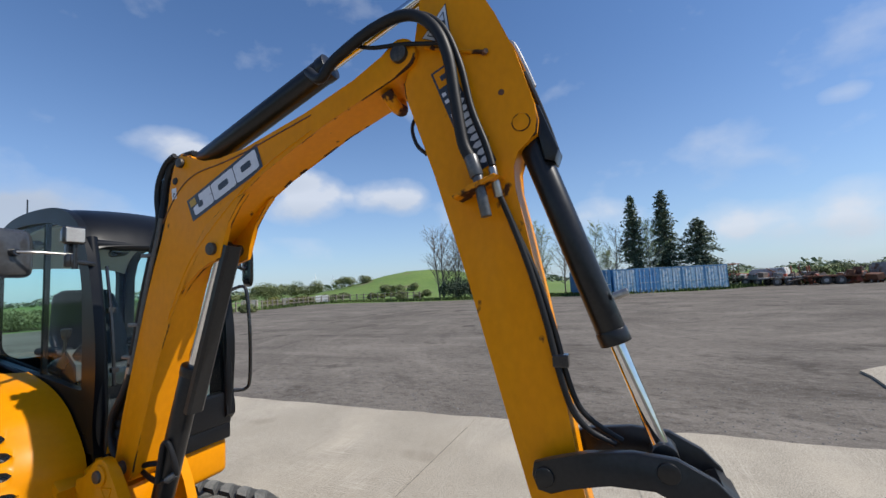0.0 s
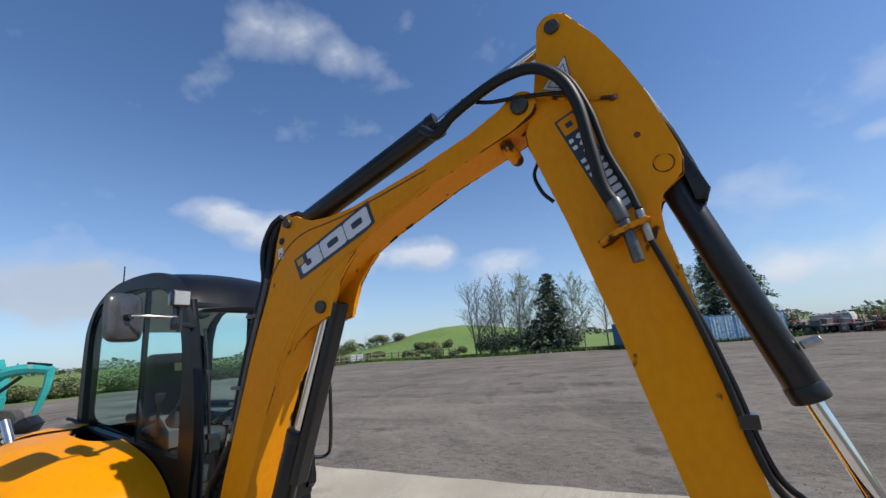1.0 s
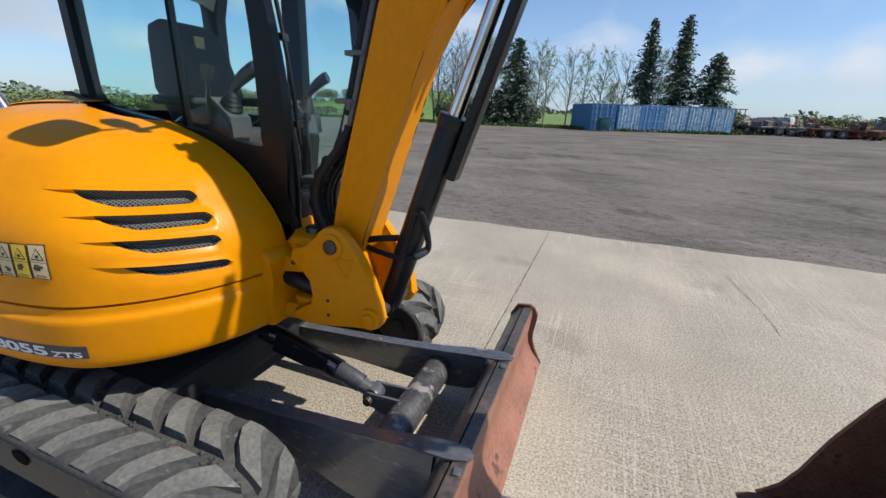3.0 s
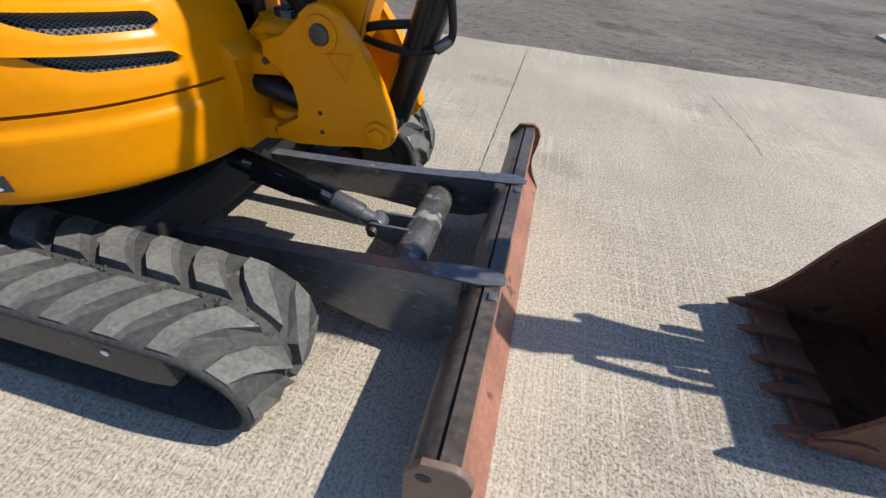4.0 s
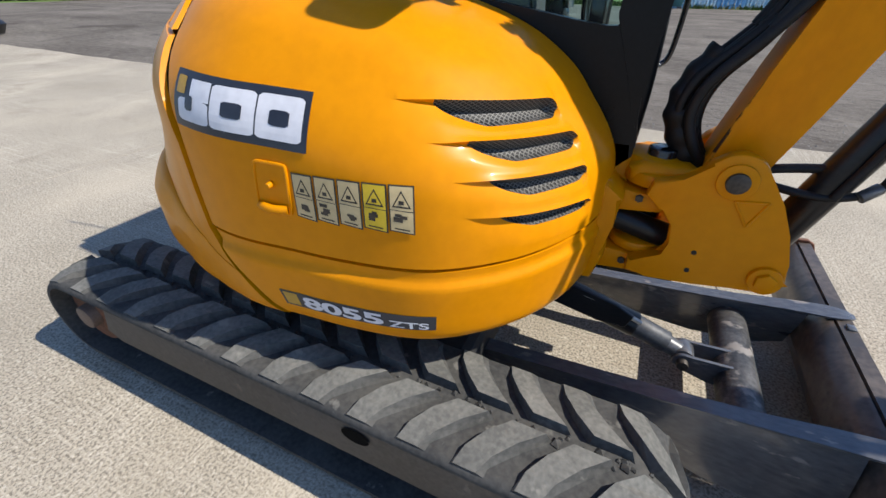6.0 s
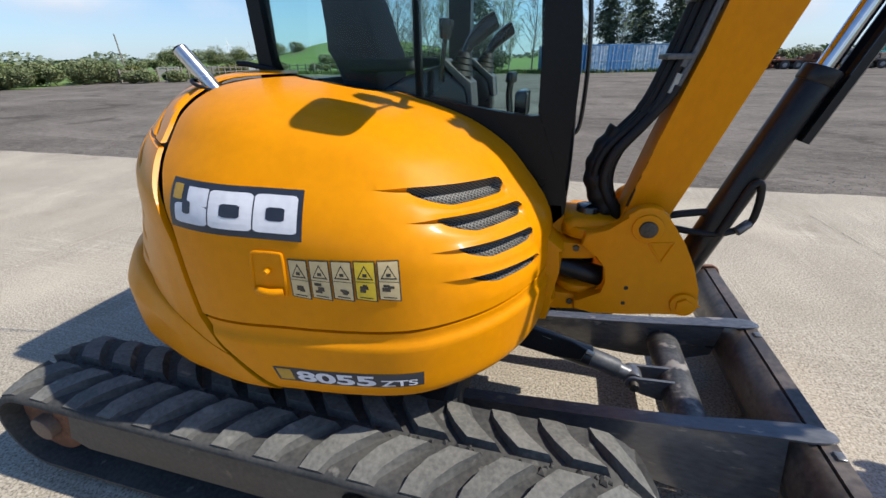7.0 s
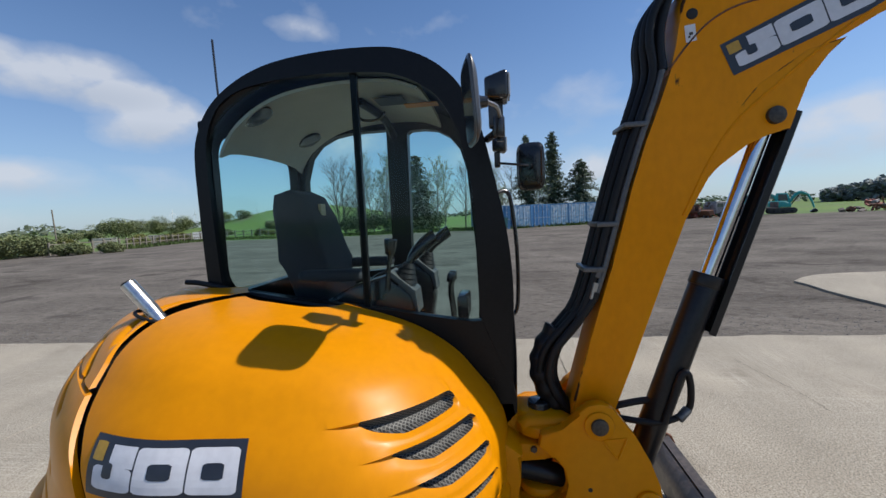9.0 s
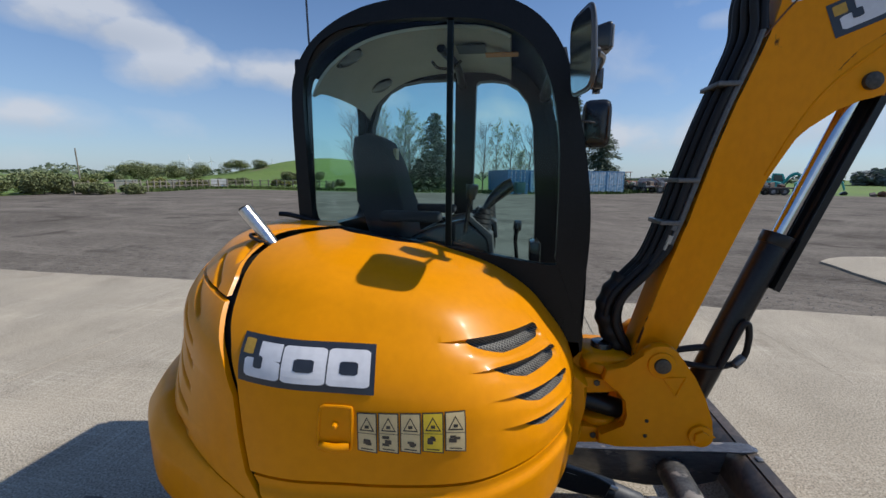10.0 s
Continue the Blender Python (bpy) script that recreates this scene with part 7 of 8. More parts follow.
def conifer(h, spread, seed, label, low=0.06):
    rnd = random.Random(seed)
    t = thing("conifer_tree", label, "tree", "trees behind the yard")
    part("trunk", tube([(0, 0, -0.1), (0.05, 0.02, h * 0.5), (0, 0, h * 0.97)], lambda u: 0.02 * h * (1 - u) + 0.02, 8, 5), BARK, t, "", True)
    spots = []
    limbs = []
    levels = int(h * 3.6)
    for k in range(levels):
        f = low + (1 - low) * (k + rnd.uniform(-0.3, 0.3)) / levels
        f = min(max(f, 0.0), 0.985)
        reach = spread * (1 - f) ** 0.62 * rnd.uniform(0.72, 1.1) + 0.10
        for b in range(9):
            a = rnd.random() * 6.283
            ln = reach * rnd.uniform(0.45, 1.18)
            n = max(6, int(ln * 20))
            for i in range(n):
                u = (i + 0.6) / n
                droop = -0.28 * ln * u * u + 0.12 * ln * u
                spots.append(Vector((math.cos(a) * ln * u, math.sin(a) * ln * u, f * h + droop)) + Vector((rnd.gauss(0, 0.13), rnd.gauss(0, 0.13), rnd.gauss(0, 0.10))))
            if b < 2:
                limbs.append(tube([(0, 0, f * h), (math.cos(a) * ln * 0.9, math.sin(a) * ln * 0.9, f * h - 0.08 * ln)], 0.018, 4, 1))
    part("limbs", join(*limbs), BARK, t)["kind"] = "stuff"
    leaves("crown", spots, rnd, 0.17, CONIFER, t, "dark green needles")
    return t


def broadleaf(h, spread, seed, label, mat, n_leaf, bark=BIRCH_BARK, leaf=0.15, stems=1):
    """An airy young tree: a leader with steep side branches from low down, fine twigs, small leaves and much sky between."""
    rnd = random.Random(seed)
    t = thing("young_tree", label, "tree", "trees behind the yard")
    tubes, twigs, spots = [], [], []
    for s in range(stems):
        foot = Vector((rnd.gauss(0, 0.5) * (stems > 1), rnd.gauss(0, 0.4) * (stems > 1), -0.1))
        top = h * rnd.uniform(0.88, 1.0)
        lean = Vector((rnd.gauss(0, 0.05), rnd.gauss(0, 0.05), 0))
        line = [foot + Vector((rnd.gauss(0, 0.07), rnd.gauss(0, 0.07), 0)) * min(k, 1) + (Vector((0, 0, 1)) + lean) * top * k / 6 for k in range(7)]
        tubes.append(tube(line, lambda u: 0.011 * h * (1 - 0.9 * u) + 0.01, 6, 3))
        for b in range(46):
            f = 0.16 + 0.80 * (b + rnd.random()) / 46
            k = min(int(f * 6), 5)
            p = line[k].lerp(line[k + 1], f * 6 - k)
            a = rnd.random() * 6.283
            ln = h * spread * (0.30 + 0.70 * math.sin(math.pi * min(1.0, (1.04 - f) * 1.15) * 0.62)) * rnd.uniform(0.55, 1.15)
            rise = rnd.uniform(0.9, 1.7)
            way = Vector((math.cos(a), math.sin(a), rise)).normalized()
            mid = p + way * ln * 0.5 - Vector((0, 0, 0.05 * ln))
            q = p + way * ln
            tubes.append(tube([p, mid, q], lambda u: (0.004 * h) * (1 - f) * (1 - 0.8 * u) + 0.009, 4, 2))
            for _ in range(6):
                u = rnd.uniform(0.25, 1.0)
                e = p.lerp(mid, u * 2) if u < 0.5 else mid.lerp(q, u * 2 - 1)
                g = e + (way + Vector((rnd.gauss(0, 0.55), rnd.gauss(0, 0.55), rnd.gauss(0.1, 0.4)))).normalized() * ln * rnd.uniform(0.22, 0.5)
                twigs.append(tube([e, g], 0.009, 3, 1))
                for _ in range(2 + n_leaf * 2):
                    spots.append(e.lerp(g, rnd.uniform(0.2, 1.15)) + Vector((rnd.gauss(0, 0.07), rnd.gauss(0, 0.07), rnd.gauss(0, 0.08))))
    part("trunk", join(*tubes), bark, t, "", True)
    part("fine_twig", join(*twigs), TWIG if n_leaf < 3 else bark, t)["kind"] = "stuff"
    leaves("crown", spots, rnd, leaf * (0.42 if n_leaf > 1 else 0.22), mat if n_leaf > 1 else HAZE_TWIG, t)
    return t


def bush(w, d, h, seed, mat, label, name="shrub", n=None):
    rnd = random.Random(seed)
    t = thing(name, label, "shrub", "shrubs round the yard")
    spots, stems = [], []
    lumps = [(rnd.uniform(-w, w) * 0.42, rnd.uniform(-d, d) * 0.42, h * rnd.uniform(0.25, 0.62), rnd.uniform(0.45, 1.0)) for _ in range(max(6, int(w * 1.6)))]
    for _ in range(n or int(2600 * max(w, 1) ** 0.8)):
        x, y, z, s = rnd.choice(lumps)
        v = Vector((rnd.gauss(0, 1), rnd.gauss(0, 1), rnd.gauss(0, 1))).normalized() * rnd.uniform(0.6, 1.05)
        spots.append(Vector((x + v.x * s * h * 0.55, y + v.y * s * h * 0.55, max(0.03, z + v.z * s * h * 0.42))))
    for _ in range(6):
        x, y, z, s = rnd.choice(lumps)
        stems.append(tube([(x * 0.7, y * 0.7, -0.1), (x, y, z)], 0.03, 5, 1))
    part("stems", join(*stems), BARK, t)["kind"] = "stuff"
    leaves("foliage", spots, rnd, 0.055 + 0.014 * h, mat, t)
    return t


def at_bearing(deg, dist, eye=(2.385, -1.555)):
    return eye[0] + dist * math.cos(radians(deg)), eye[1] + dist * math.sin(radians(deg))


def put(ob, deg, dist, turn=0, z=None, scale=1.0):
    x, y = at_bearing(deg, dist)
    ob.matrix_basis = pose(x, y, hill_height(x, y) if z is None else z, 0, 0, turn) @ Matrix.Diagonal((scale, scale, scale, 1))
    return ob


put(conifer(12.2, 2.7, 1, "tall dark green spruce behind the containers"), 87.3, 59)
put(conifer(12.6, 2.9, 2, "tall dark green spruce with a broken outline"), 83.9, 60)
put(conifer(8.6, 4.6, 3, "broad dark conifer at the end of the container row", 0.02), 80.4, 60)
put(conifer(9.6, 3.4, 4, "dark conifer with low skirts at the yard edge", 0.0), 102.3, 53)
put(conifer(3.8, 3.6, 5, "low spreading dark conifer", 0.0), 104.6, 52)
put(bush(7.0, 3.5, 3.0, 6, CONIFER, "dark evergreen thicket under the birches", "thicket", 7000), 106.0, 53)
put(bush(5.0, 3.0, 3.2, 16, CONIFER, "dark evergreen thicket at the yard edge", "thicket", 5000), 109.5, 53)
put(broadleaf(9.6, 0.30, 11, "slender birch with thin spring leaves", SPRING, 4), 105.4, 54)
put(broadleaf(9.2, 0.30, 12, "slender birch with thin spring leaves", SPRING, 4), 99.5, 53)
put(broadleaf(8.6, 0.28, 13, "airy young tree with few leaves", SPRING, 3), 98.6, 55)
put(broadleaf(8.8, 0.36, 14, "bare grey tree, hardly in leaf", SPRING, 1, BARK), 95.8, 54)
put(broadleaf(9.2, 0.26, 15, "slim young birch behind the containers", SPRING, 4), 92.3, 58)
put(broadleaf(9.6, 0.36, 21, "bare grey tree, hardly in leaf", SPRING, 0, BARK, 0.15, 2), 112.6, 54)
put(broadleaf(9.0, 0.34, 22, "bare grey tree, hardly in leaf", SPRING, 1, BARK, 0.15, 2), 110.3, 55)
put(broadleaf(9.8, 0.32, 23, "grey tree coming into leaf", SPRING, 2, BIRCH_BARK, 0.15, 2), 107.7, 54)
put(broadleaf(9.0, 0.36, 24, "bare grey tree between the spruces", SPRING, 1, BARK), 89.6, 59)
put(broadleaf(8.6, 0.30, 25, "fresh green birch between the spruces", SPRING, 6), 85.7, 58)
put(broadleaf(6.0, 0.36, 26, "small fresh green tree", SPRING, 5), 90.6, 62)

put(bush(3.4, 2.4, 2.6, 17, CONIFER, "dark evergreen thicket beside the conifer", "thicket", 4200), 100.6, 52.5)
put(broadleaf(8.8, 0.24, 27, "slim young birch behind the containers", SPRING, 3), 94.0, 57)
put(broadleaf(8.0, 0.30, 28, "slim grey tree, hardly in leaf", SPRING, 1, BARK), 100.9, 55)
put(broadleaf(9.0, 0.26, 29, "slender birch with thin spring leaves", SPRING, 3), 103.8, 56)
put(broadleaf(8.8, 0.28, 30, "slender birch with thin spring leaves", SPRING, 3), 106.6, 55)

# hedge and scrub along the western side
for n, (deg, dist, w, h, m) in enumerate([(116.2, 62, 6, 1.6, BUSH), (119.0, 90, 10, 1.8, BUSH), (121.0, 70, 5, 1.3, GORSE), (125.2, 120, 12, 3.2, BUSH), (127.6, 74, 8, 1.5, BUSH), (131.2, 118, 9, 4.6, BUSH), (132.6, 64, 7, 1.6, GORSE), (135.6, 120, 12, 4.8, BUSH), (138.8, 100, 7, 2.6, BUSH), (139.4, 48, 6, 1.3, BUSH), (142.0, 56, 8, 1.8, GORSE), (145.0, 52, 9, 2.1, BUSH), (147.8, 56, 9, 2.0, GORSE), (150.5, 50, 8, 2.2, BUSH), (153.2, 48, 8, 2.1, BUSH), (156.0, 47, 8, 2.0, BUSH), (159.0, 46, 8, 1.8, BUSH), (162.2, 46, 8, 1.1, GORSE), (165.5, 46, 9, 0.9, BUSH), (169.0, 47, 9, 1.0, GORSE)]):
    put(bush(w, w * 0.5, h, 40 + n, m, "yellow-flowering gorse scrub on rough grass" if m is GORSE else "dense green hedge bushes", "gorse" if m is GORSE else "hedge_bush"), deg, dist, deg + 90)

# far woods on the eastern rise, the haze of distance put into their leaf colour
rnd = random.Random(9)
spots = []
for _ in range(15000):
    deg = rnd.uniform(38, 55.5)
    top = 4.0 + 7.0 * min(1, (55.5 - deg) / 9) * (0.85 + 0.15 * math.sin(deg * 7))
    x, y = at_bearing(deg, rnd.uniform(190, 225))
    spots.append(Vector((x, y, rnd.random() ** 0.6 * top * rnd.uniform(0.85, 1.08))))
tagged(leaves("far_woods", spots, rnd, 0.85, leaf_mat("far_woods_hazed_leaves", (0.165, 0.195, 0.195), (0.205, 0.235, 0.230))), "dark hazy wood on the eastern rise", "wood", "", "stuff")
spots = []
for _ in range(7000):
    deg = rnd.uniform(56, 176)
    d = rnd.uniform(240, 330)
    x, y = at_bearing(deg, d)
    spots.append(Vector((x, y, hill_height(x, y) + rnd.random() * (3.0 + 2.0 * math.sin(deg * 0.9)))))
tagged(leaves("far_hedgerows", spots, rnd, 1.3, leaf_mat("far_hedge_leaves", (0.12, 0.15, 0.10), (0.17, 0.20, 0.14))), "far hedgerows along the fields", "hedgerow", "", "stuff")

# ---- fence, sign, pole, turbines ----
TIMBER = surface("weathered_timber", (0.16, 0.14, 0.11), (0.27, 0.24, 0.19), 0.9, 0, 20, 2, 0.3)
PALE_STONE = surface("pale_block", (0.30, 0.29, 0.27), (0.45, 0.43, 0.40), 0.9, 0, 8, 1, 0.3)
fence = thing("fence", "weathered post-and-rail fence at the edge of the yard", "fence")
line = [at_bearing(d, r) for d, r in ((115.5, 60), (120, 64), (125, 66), (130, 64), (134, 58), (138, 52), (142, 50))]
pts = [Vector((x, y, hill_height(x, y))) for x, y in line]
posts = resample(pts, 34, False)
post_mesh = None
for p in posts:
    if post_mesh is None:
        o = part("post", block((-0.07, -0.07, -0.1), (0.07, 0.07, 1.2), 0.01, 1), TIMBER, fence)
        post_mesh = o.data
    else:
        o = new("post", post_mesh)
        o.parent = fence
    o.location = p
for z in (0.55, 1.0):
    part("rail", tube([(p.x, p.y, p.z + z) for p in posts], 0.045, 5, 1), TIMBER, fence)
sign = thing("sign_board", "white rectangular board on two short posts", "sign")
part("board", block((-0.95, -0.03, 0.25), (0.95, 0.03, 1.25), 0.01, 1), surface("white_board", (0.72, 0.72, 0.70), (0.80, 0.80, 0.78), 0.5), sign)
for x in (-0.75, 0.75):
    part("post", block((x - 0.05, 0.03, -0.1), (x + 0.05, 0.10, 1.2), 0.01, 1), TIMBER, sign)
sign.matrix_basis = pose(-38.3, 49.4, -0.05, 0, 0, 30)
for n, (x, y, w, t) in enumerate([(-41.3, 47.6, 4.6, 28), (-46.0, 43.0, 2.2, 35), (-49.0, 40.5, 2.4, 20)]):
    o = thing("block_wall", "low pale concrete block wall", "wall", "low block walls")
    part("coping", block((-w / 2 - 0.05, -0.25, 1.0), (w / 2 + 0.05, 0.25, 1.12), 0.02, 1), PALE_STONE, o)
    part("wall_body", block((-w / 2, -0.2, -0.1), (w / 2, 0.2, 1.0), 0.02, 1), PALE_STONE, o)
    o.matrix_basis = pose(x, y, -0.05, 0, 0, t)
pole = thing("timber_pole", "leaning grey timber pole", "pole")
part("shaft", rod((0, 0, -0.2), (-0.16, 0, 4.3), 0.075, 0.06, 10), TIMBER, pole, "", True)
part("stay", rod((0.35, 0, -0.1), (0.0, 0, 1.4), 0.045, 0.045, 8), TIMBER, pole, "", True)
pole.matrix_basis = pose(-42.6, 34.6, -0.05)
WHITE = surface("turbine_white", (0.70, 0.72, 0.74), (0.78, 0.80, 0.82), 0.5)
turb = None
for deg, dist, turn in ((127.9, 900, 20), (130.2, 820, 75), (125.0, 1000, 40), (121.2, 950, 10)):
    if turb is None:
        turb = thing("wind_turbine", "far white wind turbine", "wind turbine", "far wind turbines")
        part("tower", rod((0, 0, -5), (0, 0, 50), 1.3, 0.8, 12), WHITE, turb, "", True)
        part("nacelle", block((-1.2, -3, 49), (1.2, 3, 51.5), 0.3, 1), WHITE, turb)
        for k in range(3):
            a = radians(120 * k + 25)
            part("blade", slab([(0, -0.8), (6, -1.2), (21, -0.2), (21, 0.2), (6, 0.6), (0, 0.8)], -0.25, 0.25, 0.05), WHITE, turb).matrix_basis = Matrix.Translation((0, -3.2, 50.2)) @ Matrix.Rotation(a, 4, "Y")
        o = turb
    else:
        o = copy_thing(turb, Matrix())
    x, y = at_bearing(deg, dist)
    o.matrix_basis = pose(x, y, 6.0, 0, 0, turn) @ Matrix.Diagonal((0.42, 0.42, 0.42, 1))

# ---- other machines and scrap across the yard ----
TEAL = surface("teal_paint", (0.02, 0.30, 0.28), (0.04, 0.38, 0.35), 0.5, 0, 8, 1.0, 0.05, ((0.20, 0.28, 0.26), 0.66, 1.6, 0.8))
MACHINE_GLASS = surface("dark_cab_glass", (0.02, 0.03, 0.035), (0.04, 0.05, 0.055), 0.1, 0, 5, 1, 0.0, None, 0.5)


def teal_digger(label, boom, dip, tip):
    """A tracked machine about 2.6 m tall, its boom along x."""
    m = thing("teal_excavator", label, "excavator", "teal excavators")
    for y in (-0.85, 0.85):
        tr = part("track", slab(arc(1.1, 0.36, 0.36, 90, -90, 8) + arc(-1.1, 0.36, 0.36, -90, -270, 8), y - 0.22, y + 0.22, 0.04, 2), RUBBER_DARK, m, "", True)
        for x in (-0.9, 0.0, 0.9):
            part("roller", rod((x, y - 0.24, 0.3), (x, y + 0.24, 0.3), 0.16, None, 12), DARK, tr)
    part("undercarriage", block((-0.8, -0.65, 0.30), (0.8, 0.65, 0.72), 0.05, 1), DARK, m)
    part("house", slab([(-1.35, 0.80), (0.85, 0.76), (0.90, 1.20), (0.2, 1.55), (-1.1, 1.60), (-1.40, 1.35)], -0.95, 0.95, 0.12, 3), TEAL, m, "", True)
    cab = part("cab", slab([(-0.45, 1.35), (0.85, 1.20), (0.92, 1.75), (0.65, 2.55), (-0.40, 2.60), (-0.50, 2.2)], 0.0, 0.92, 0.08, 3), TEAL, m, "", True)
    part("side_window", slab([(-0.30, 1.65), (0.72, 1.60), (0.52, 2.40), (-0.30, 2.42)], -0.03, 0.02, 0.01), MACHINE_GLASS, cab)
    part("windscreen", block((0.80, 0.12, 1.5), (0.86, 0.80, 2.2), 0.01), MACHINE_GLASS, cab)
    b = part("boom", tube([(p[0], -0.25, p[1]) for p in boom], lambda u: 0.13 + 0.06 * math.sin(u * 3.1), 8, 5), TEAL, m, "", True)
    part("boom_ram", rod((boom[0][0] + 0.2, -0.25, boom[0][1] - 0.2), (boom[2][0] - 0.15, -0.25, boom[2][1] - 0.25), 0.06), BLACK, b)
    d = part("dipper", tube([(p[0], -0.25, p[1]) for p in dip], lambda u: 0.14 - 0.05 * u, 8, 4), TEAL, m, "", True)
    part("dipper_ram", rod((boom[2][0], -0.25, boom[2][1] + 0.2), (dip[0][0], -0.25, dip[0][1] + 0.1), 0.05), BLACK, d)
    x, z = tip
    part("bucket", slab([(x + 0.1, z + 0.5), (x + 0.35, z + 0.25), (x + 0.2, z), (x - 0.25, z), (x - 0.40, z + 0.15), (x - 0.1, z + 0.42)], -0.55, 0.05, 0.03, 2), BLACK, m, "", True)
    return m


FAR_TEAL = teal_digger("teal tracked excavator with its boom lowered, across the yard", [(0.7, 1.2), (1.3, 2.2), (1.9, 2.55), (2.6, 2.2)], [(2.55, 2.3), (2.95, 1.4), (3.2, 0.6)], (3.2, 0.0))
x, y = at_bearing(62.2, 68)
FAR_TEAL.matrix_basis = pose(x, y, -0.03, 0, 0, -26)
x, y = at_bearing(59.4, 68)
copy_thing(FAR_TEAL, pose(x, y, -0.03, 0, 0, -22))
LEFT_TEAL = teal_digger("teal excavator with its boom lowered, west of the yellow machine", [(0.7, 1.2), (1.4, 1.95), (2.2, 2.12), (3.0, 2.02)], [(2.95, 2.1), (2.85, 1.35), (2.6, 0.6)], (2.45, 0.03))
LEFT_TEAL.matrix_basis = pose(-18.8, 4.0, -0.03, 0, 0, 37)

SCRAP_RED = surface("faded_red_paint", (0.30, 0.075, 0.05), (0.44, 0.15, 0.10), 0.7, 0, 6, 0.8, 0.1, ((0.16, 0.10, 0.07), 0.55, 2.0, 0.9))
SCRAP_GREY = surface("weathered_metal", (0.16, 0.155, 0.15), (0.34, 0.33, 0.32), 0.6, 0.2, 6, 0.8, 0.1, ((0.14, 0.08, 0.05), 0.58, 1.8, 0.9))
SCRAP_DARK = surface("dark_scrap", (0.085, 0.070, 0.060), (0.19, 0.155, 0.13), 0.8, 0.1, 6, 0.8, 0.1, ((0.22, 0.13, 0.09), 0.58, 1.8, 0.9))
SCRAP_WHITE = surface("dull_white_paint", (0.45, 0.45, 0.44), (0.60, 0.60, 0.58), 0.6, 0, 6, 0.8, 0.05, ((0.20, 0.14, 0.10), 0.62, 1.8, 0.9))


def old_tractor():
    t = thing("old_tractor", "faded red old tractor with a roll frame", "tractor")
    part("bonnet", slab([(0.2, 0.7), (2.0, 0.7), (2.05, 1.25), (1.8, 1.4), (0.2, 1.5)], -0.35, 0.35, 0.08, 2), SCRAP_RED, t, "", True)
    part("chassis", block((-0.9, -0.4, 0.5), (1.9, 0.4, 0.95), 0.05, 1), SCRAP_DARK, t)
    for y in (-0.6, 0.6):
        for x, r, w in ((-0.5, 0.72, 0.20), (1.55, 0.42, 0.14)):
            wh = part("wheel", rod((x, y - w, r), (x, y + w, r), r, None, 24, 0.06), RUBBER_DARK, t, "", True)
            part("rim", rod((x, y - w - 0.01, r), (x, y + w + 0.01, r), r * 0.5, None, 16), SCRAP_GREY, wh)
        part("fender", slab([(-1.1, 1.2), (-0.9, 1.55), (-0.2, 1.55), (0.0, 1.2), (-0.15, 1.2), (-0.3, 1.45), (-0.8, 1.45), (-0.98, 1.2)], y - 0.22, y + 0.22, 0.01), SCRAP_RED, t)
        part("roll_post", rod((-0.7, y * 0.8, 1.4), (-0.7, y * 0.8, 2.6), 0.05), SCRAP_DARK, t)
        part("roll_post", rod((0.3, y * 0.8, 1.4), (0.3, y * 0.8, 2.6), 0.05), SCRAP_DARK, t)
    part("canopy", block((-0.85, -0.6, 2.58), (0.5, 0.6, 2.68), 0.02, 1), SCRAP_RED, t)
    return t


def trailer(mat, label, L, h, seed):
    """A farm trailer with a load of odd pieces."""
    rnd = random.Random(seed)
    t = thing("farm_trailer", label, "trailer", "row of scrap machinery")
    part("bed", block((-L / 2, -1.0, 0.75), (L / 2, 1.0, 0.92), 0.02, 1), mat, t)
    part("headboard", block((-L / 2, -1.0, 0.92), (-L / 2 + 0.1, 1.0, 0.92 + h), 0.02, 1), mat, t)
    part("drawbar", rod((L / 2, 0, 0.7), (L / 2 + 1.4, 0, 0.4), 0.07), SCRAP_DARK, t)
    for x in (-0.5, 0.6):
        for y in (-0.9, 0.9):
            wh = part("wheel", rod((x, y - 0.13, 0.42), (x, y + 0.13, 0.42), 0.42, None, 20, 0.04), RUBBER_DARK, t, "", True)
            part("rim", rod((x, y - 0.14, 0.42), (x, y + 0.14, 0.42), 0.2, None, 14), SCRAP_GREY, wh)
    for _ in range(7):
        x, y, s = rnd.uniform(-L * 0.4, L * 0.4), rnd.uniform(-0.7, 0.7), rnd.uniform(0.15, 0.5)
        o = part("load_piece", block((-s, -s * 0.6, 0), (s, s * 0.6, s * rnd.uniform(0.5, 1.4)), 0.03, 1), rnd.choice((SCRAP_GREY, SCRAP_DARK, RUST, SCRAP_RED)), t)
        o.matrix_basis = pose(x, y, 0.92, rnd.uniform(-8, 8), rnd.uniform(-8, 8), rnd.uniform(0, 90))
    return t


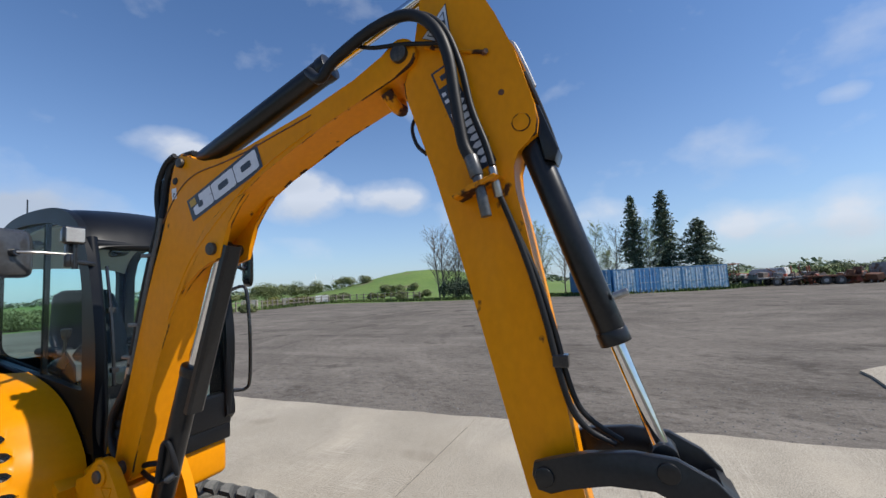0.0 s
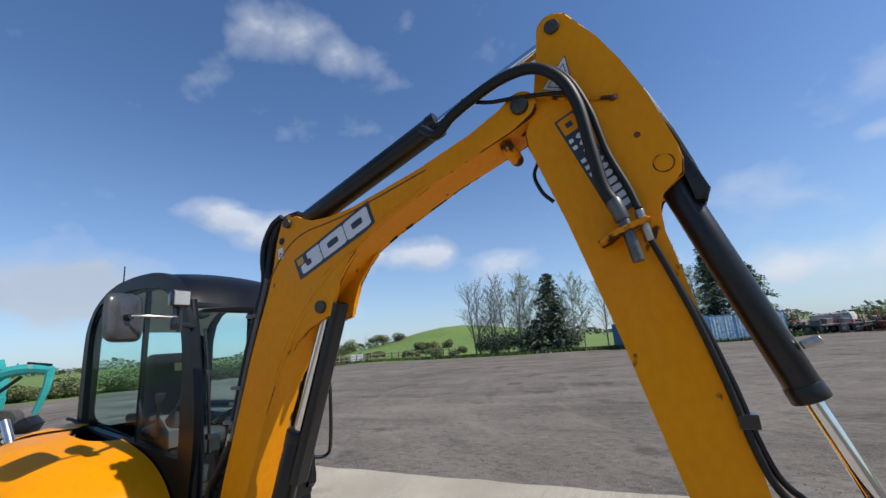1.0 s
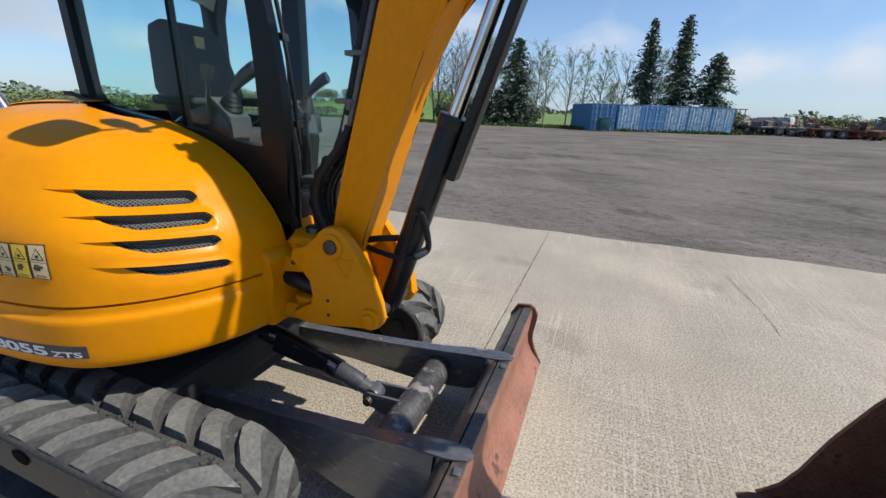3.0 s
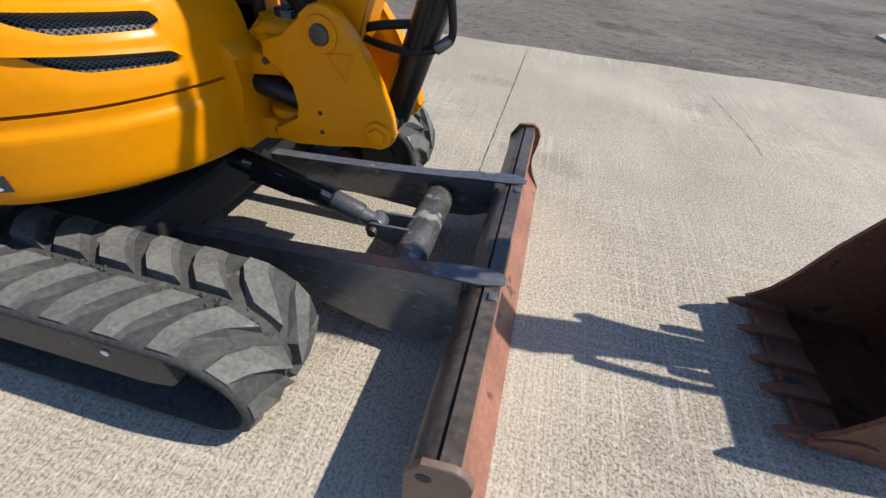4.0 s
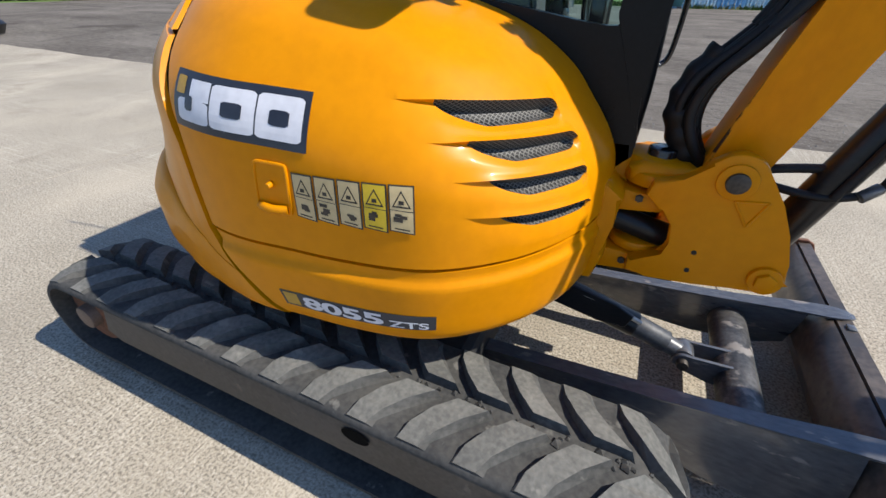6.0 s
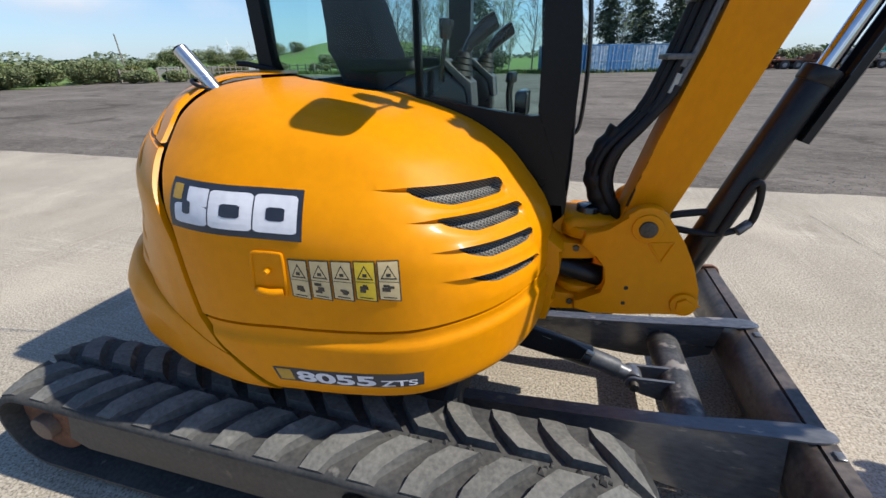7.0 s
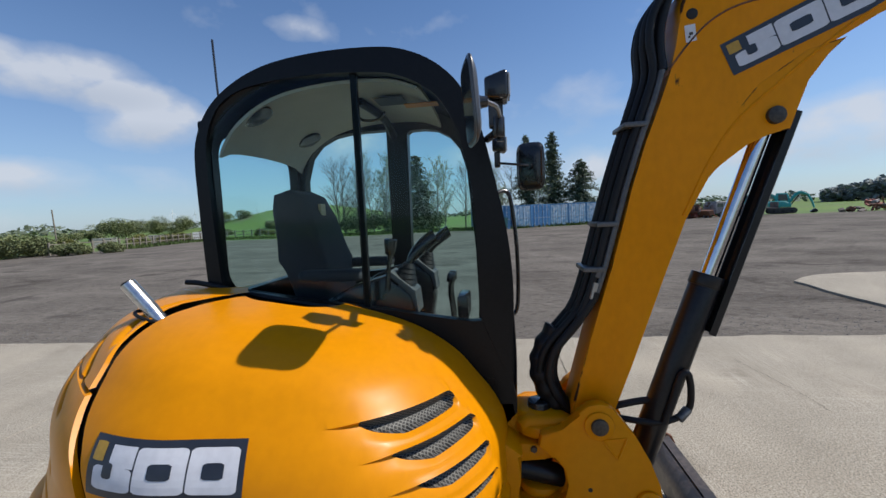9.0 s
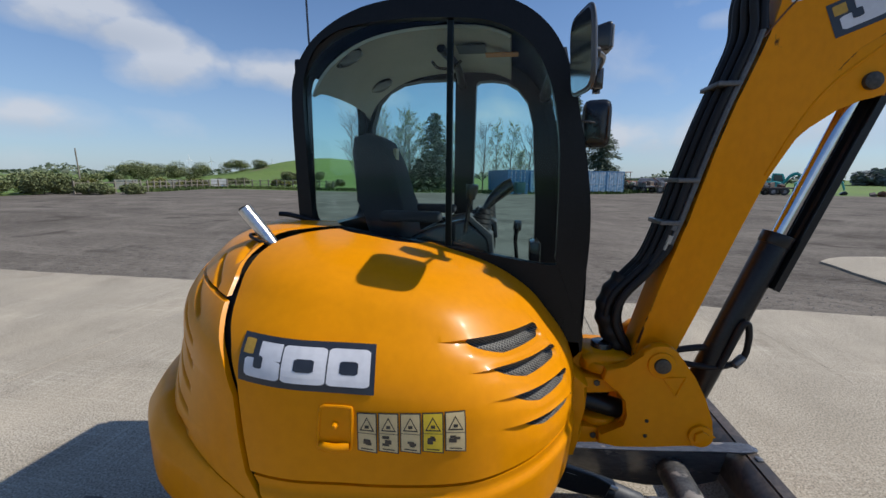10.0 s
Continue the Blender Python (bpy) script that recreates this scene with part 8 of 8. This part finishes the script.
def van(mat, label):
    t = thing("parked_van", label, "van", "row of scrap machinery")
    b = part("body", slab([(-2.1, 0.45), (2.1, 0.45), (2.2, 0.95), (1.6, 1.15), (1.1, 1.85), (-2.0, 1.95), (-2.15, 1.5)], -0.85, 0.85, 0.10, 3), mat, t, "", True)
    part("windscreen", block((1.30, -0.7, 1.2), (1.42, 0.7, 1.7), 0.02), MACHINE_GLASS, b).matrix_basis = Matrix()
    for x0, x1 in ((0.3, 1.15), (-0.9, 0.15), (-1.9, -1.05)):
        part("window", block((x0, -0.865, 1.22), (x1, -0.83, 1.68), 0.02), MACHINE_GLASS, b)
    for x in (-1.35, 1.35):
        for y in (-0.78, 0.78):
            wh = part("wheel", rod((x, y - 0.11, 0.34), (x, y + 0.11, 0.34), 0.34, None, 20, 0.03), RUBBER_DARK, t, "", True)
            part("rim", rod((x, y - 0.12, 0.34), (x, y + 0.12, 0.34), 0.18, None, 14), SCRAP_GREY, wh)
    return t


def scrap_heap(w, h, seed, label):
    rnd = random.Random(seed)
    t = thing("scrap_heap", label, "scrap", "row of scrap machinery")
    for n in range(26):
        x, y = rnd.gauss(0, w * 0.36), rnd.gauss(0, 0.9)
        top = h * math.exp(-(x / (w * 0.55)) ** 2)
        s = rnd.uniform(0.2, 0.7)
        z = rnd.uniform(0, max(0.05, top - s * 0.6))
        mat = rnd.choice((SCRAP_GREY, SCRAP_DARK, RUST, SCRAP_RED, SCRAP_DARK))
        if n % 3:
            o = part("scrap_piece", block((-s, -s * 0.5, 0), (s, s * 0.5, s * rnd.uniform(0.3, 0.9)), 0.03, 1), mat, t)
            o.matrix_basis = pose(x, y, z, rnd.uniform(-25, 25), rnd.uniform(-25, 25), rnd.uniform(0, 180))
        else:
            part("scrap_bar", rod((x, y, 0), (x + rnd.gauss(0, 0.8), y + rnd.gauss(0, 0.4), top + rnd.uniform(0.1, 0.6)), 0.06, None, 8), mat, t)
    return t


for ob, deg, dist, turn in ((old_tractor(), 77.4, 62, 20), (trailer(SCRAP_DARK, "dark farm trailer loaded with scrap", 4.0, 0.5, 1), 75.8, 61, 165), (trailer(SCRAP_GREY, "grey flat trailer with odd scrap on it", 4.6, 0.4, 2), 73.6, 58, 10), (scrap_heap(3.2, 1.7, 3, "heap of rusty scrap and beams"), 71.6, 60, 0), (van(SCRAP_WHITE, "dull white van parked among scrap"), 74.6, 63, 150), (trailer(RUST, "rusty farm trailer with scrap load", 4.2, 0.7, 4), 69.4, 58, 175), (scrap_heap(4.0, 1.5, 5, "heap of rusty beams and plates"), 67.2, 60, 0), (van(SCRAP_GREY, "grey van parked among scrap"), 64.6, 61, 20), (trailer(SCRAP_DARK, "long dark trailer with scrap", 5.0, 0.6, 6), 62.2, 62, 170), (scrap_heap(5.0, 1.2, 7, "long low heap of rusty scrap"), 52.0, 70, 0), (scrap_heap(5.0, 1.1, 8, "long low heap of rusty scrap"), 48.5, 70, 0), (scrap_heap(5.0, 1.2, 9, "long low heap of rusty scrap"), 45.0, 70, 0)):
    x, y = at_bearing(deg, dist)
    ob.matrix_basis = pose(x, y, -0.03, 0, 0, turn)
for n, (deg, dist, w, h) in enumerate(((69.8, 64, 5, 2.2), (67.9, 66, 3, 2.4), (78.8, 63, 4, 2.8), (72.0, 70, 4, 2.0))):
    put(bush(w, w * 0.6, h, 80 + n, BUSH, "green bush growing among scrap", "shrub"), deg, dist, 0)
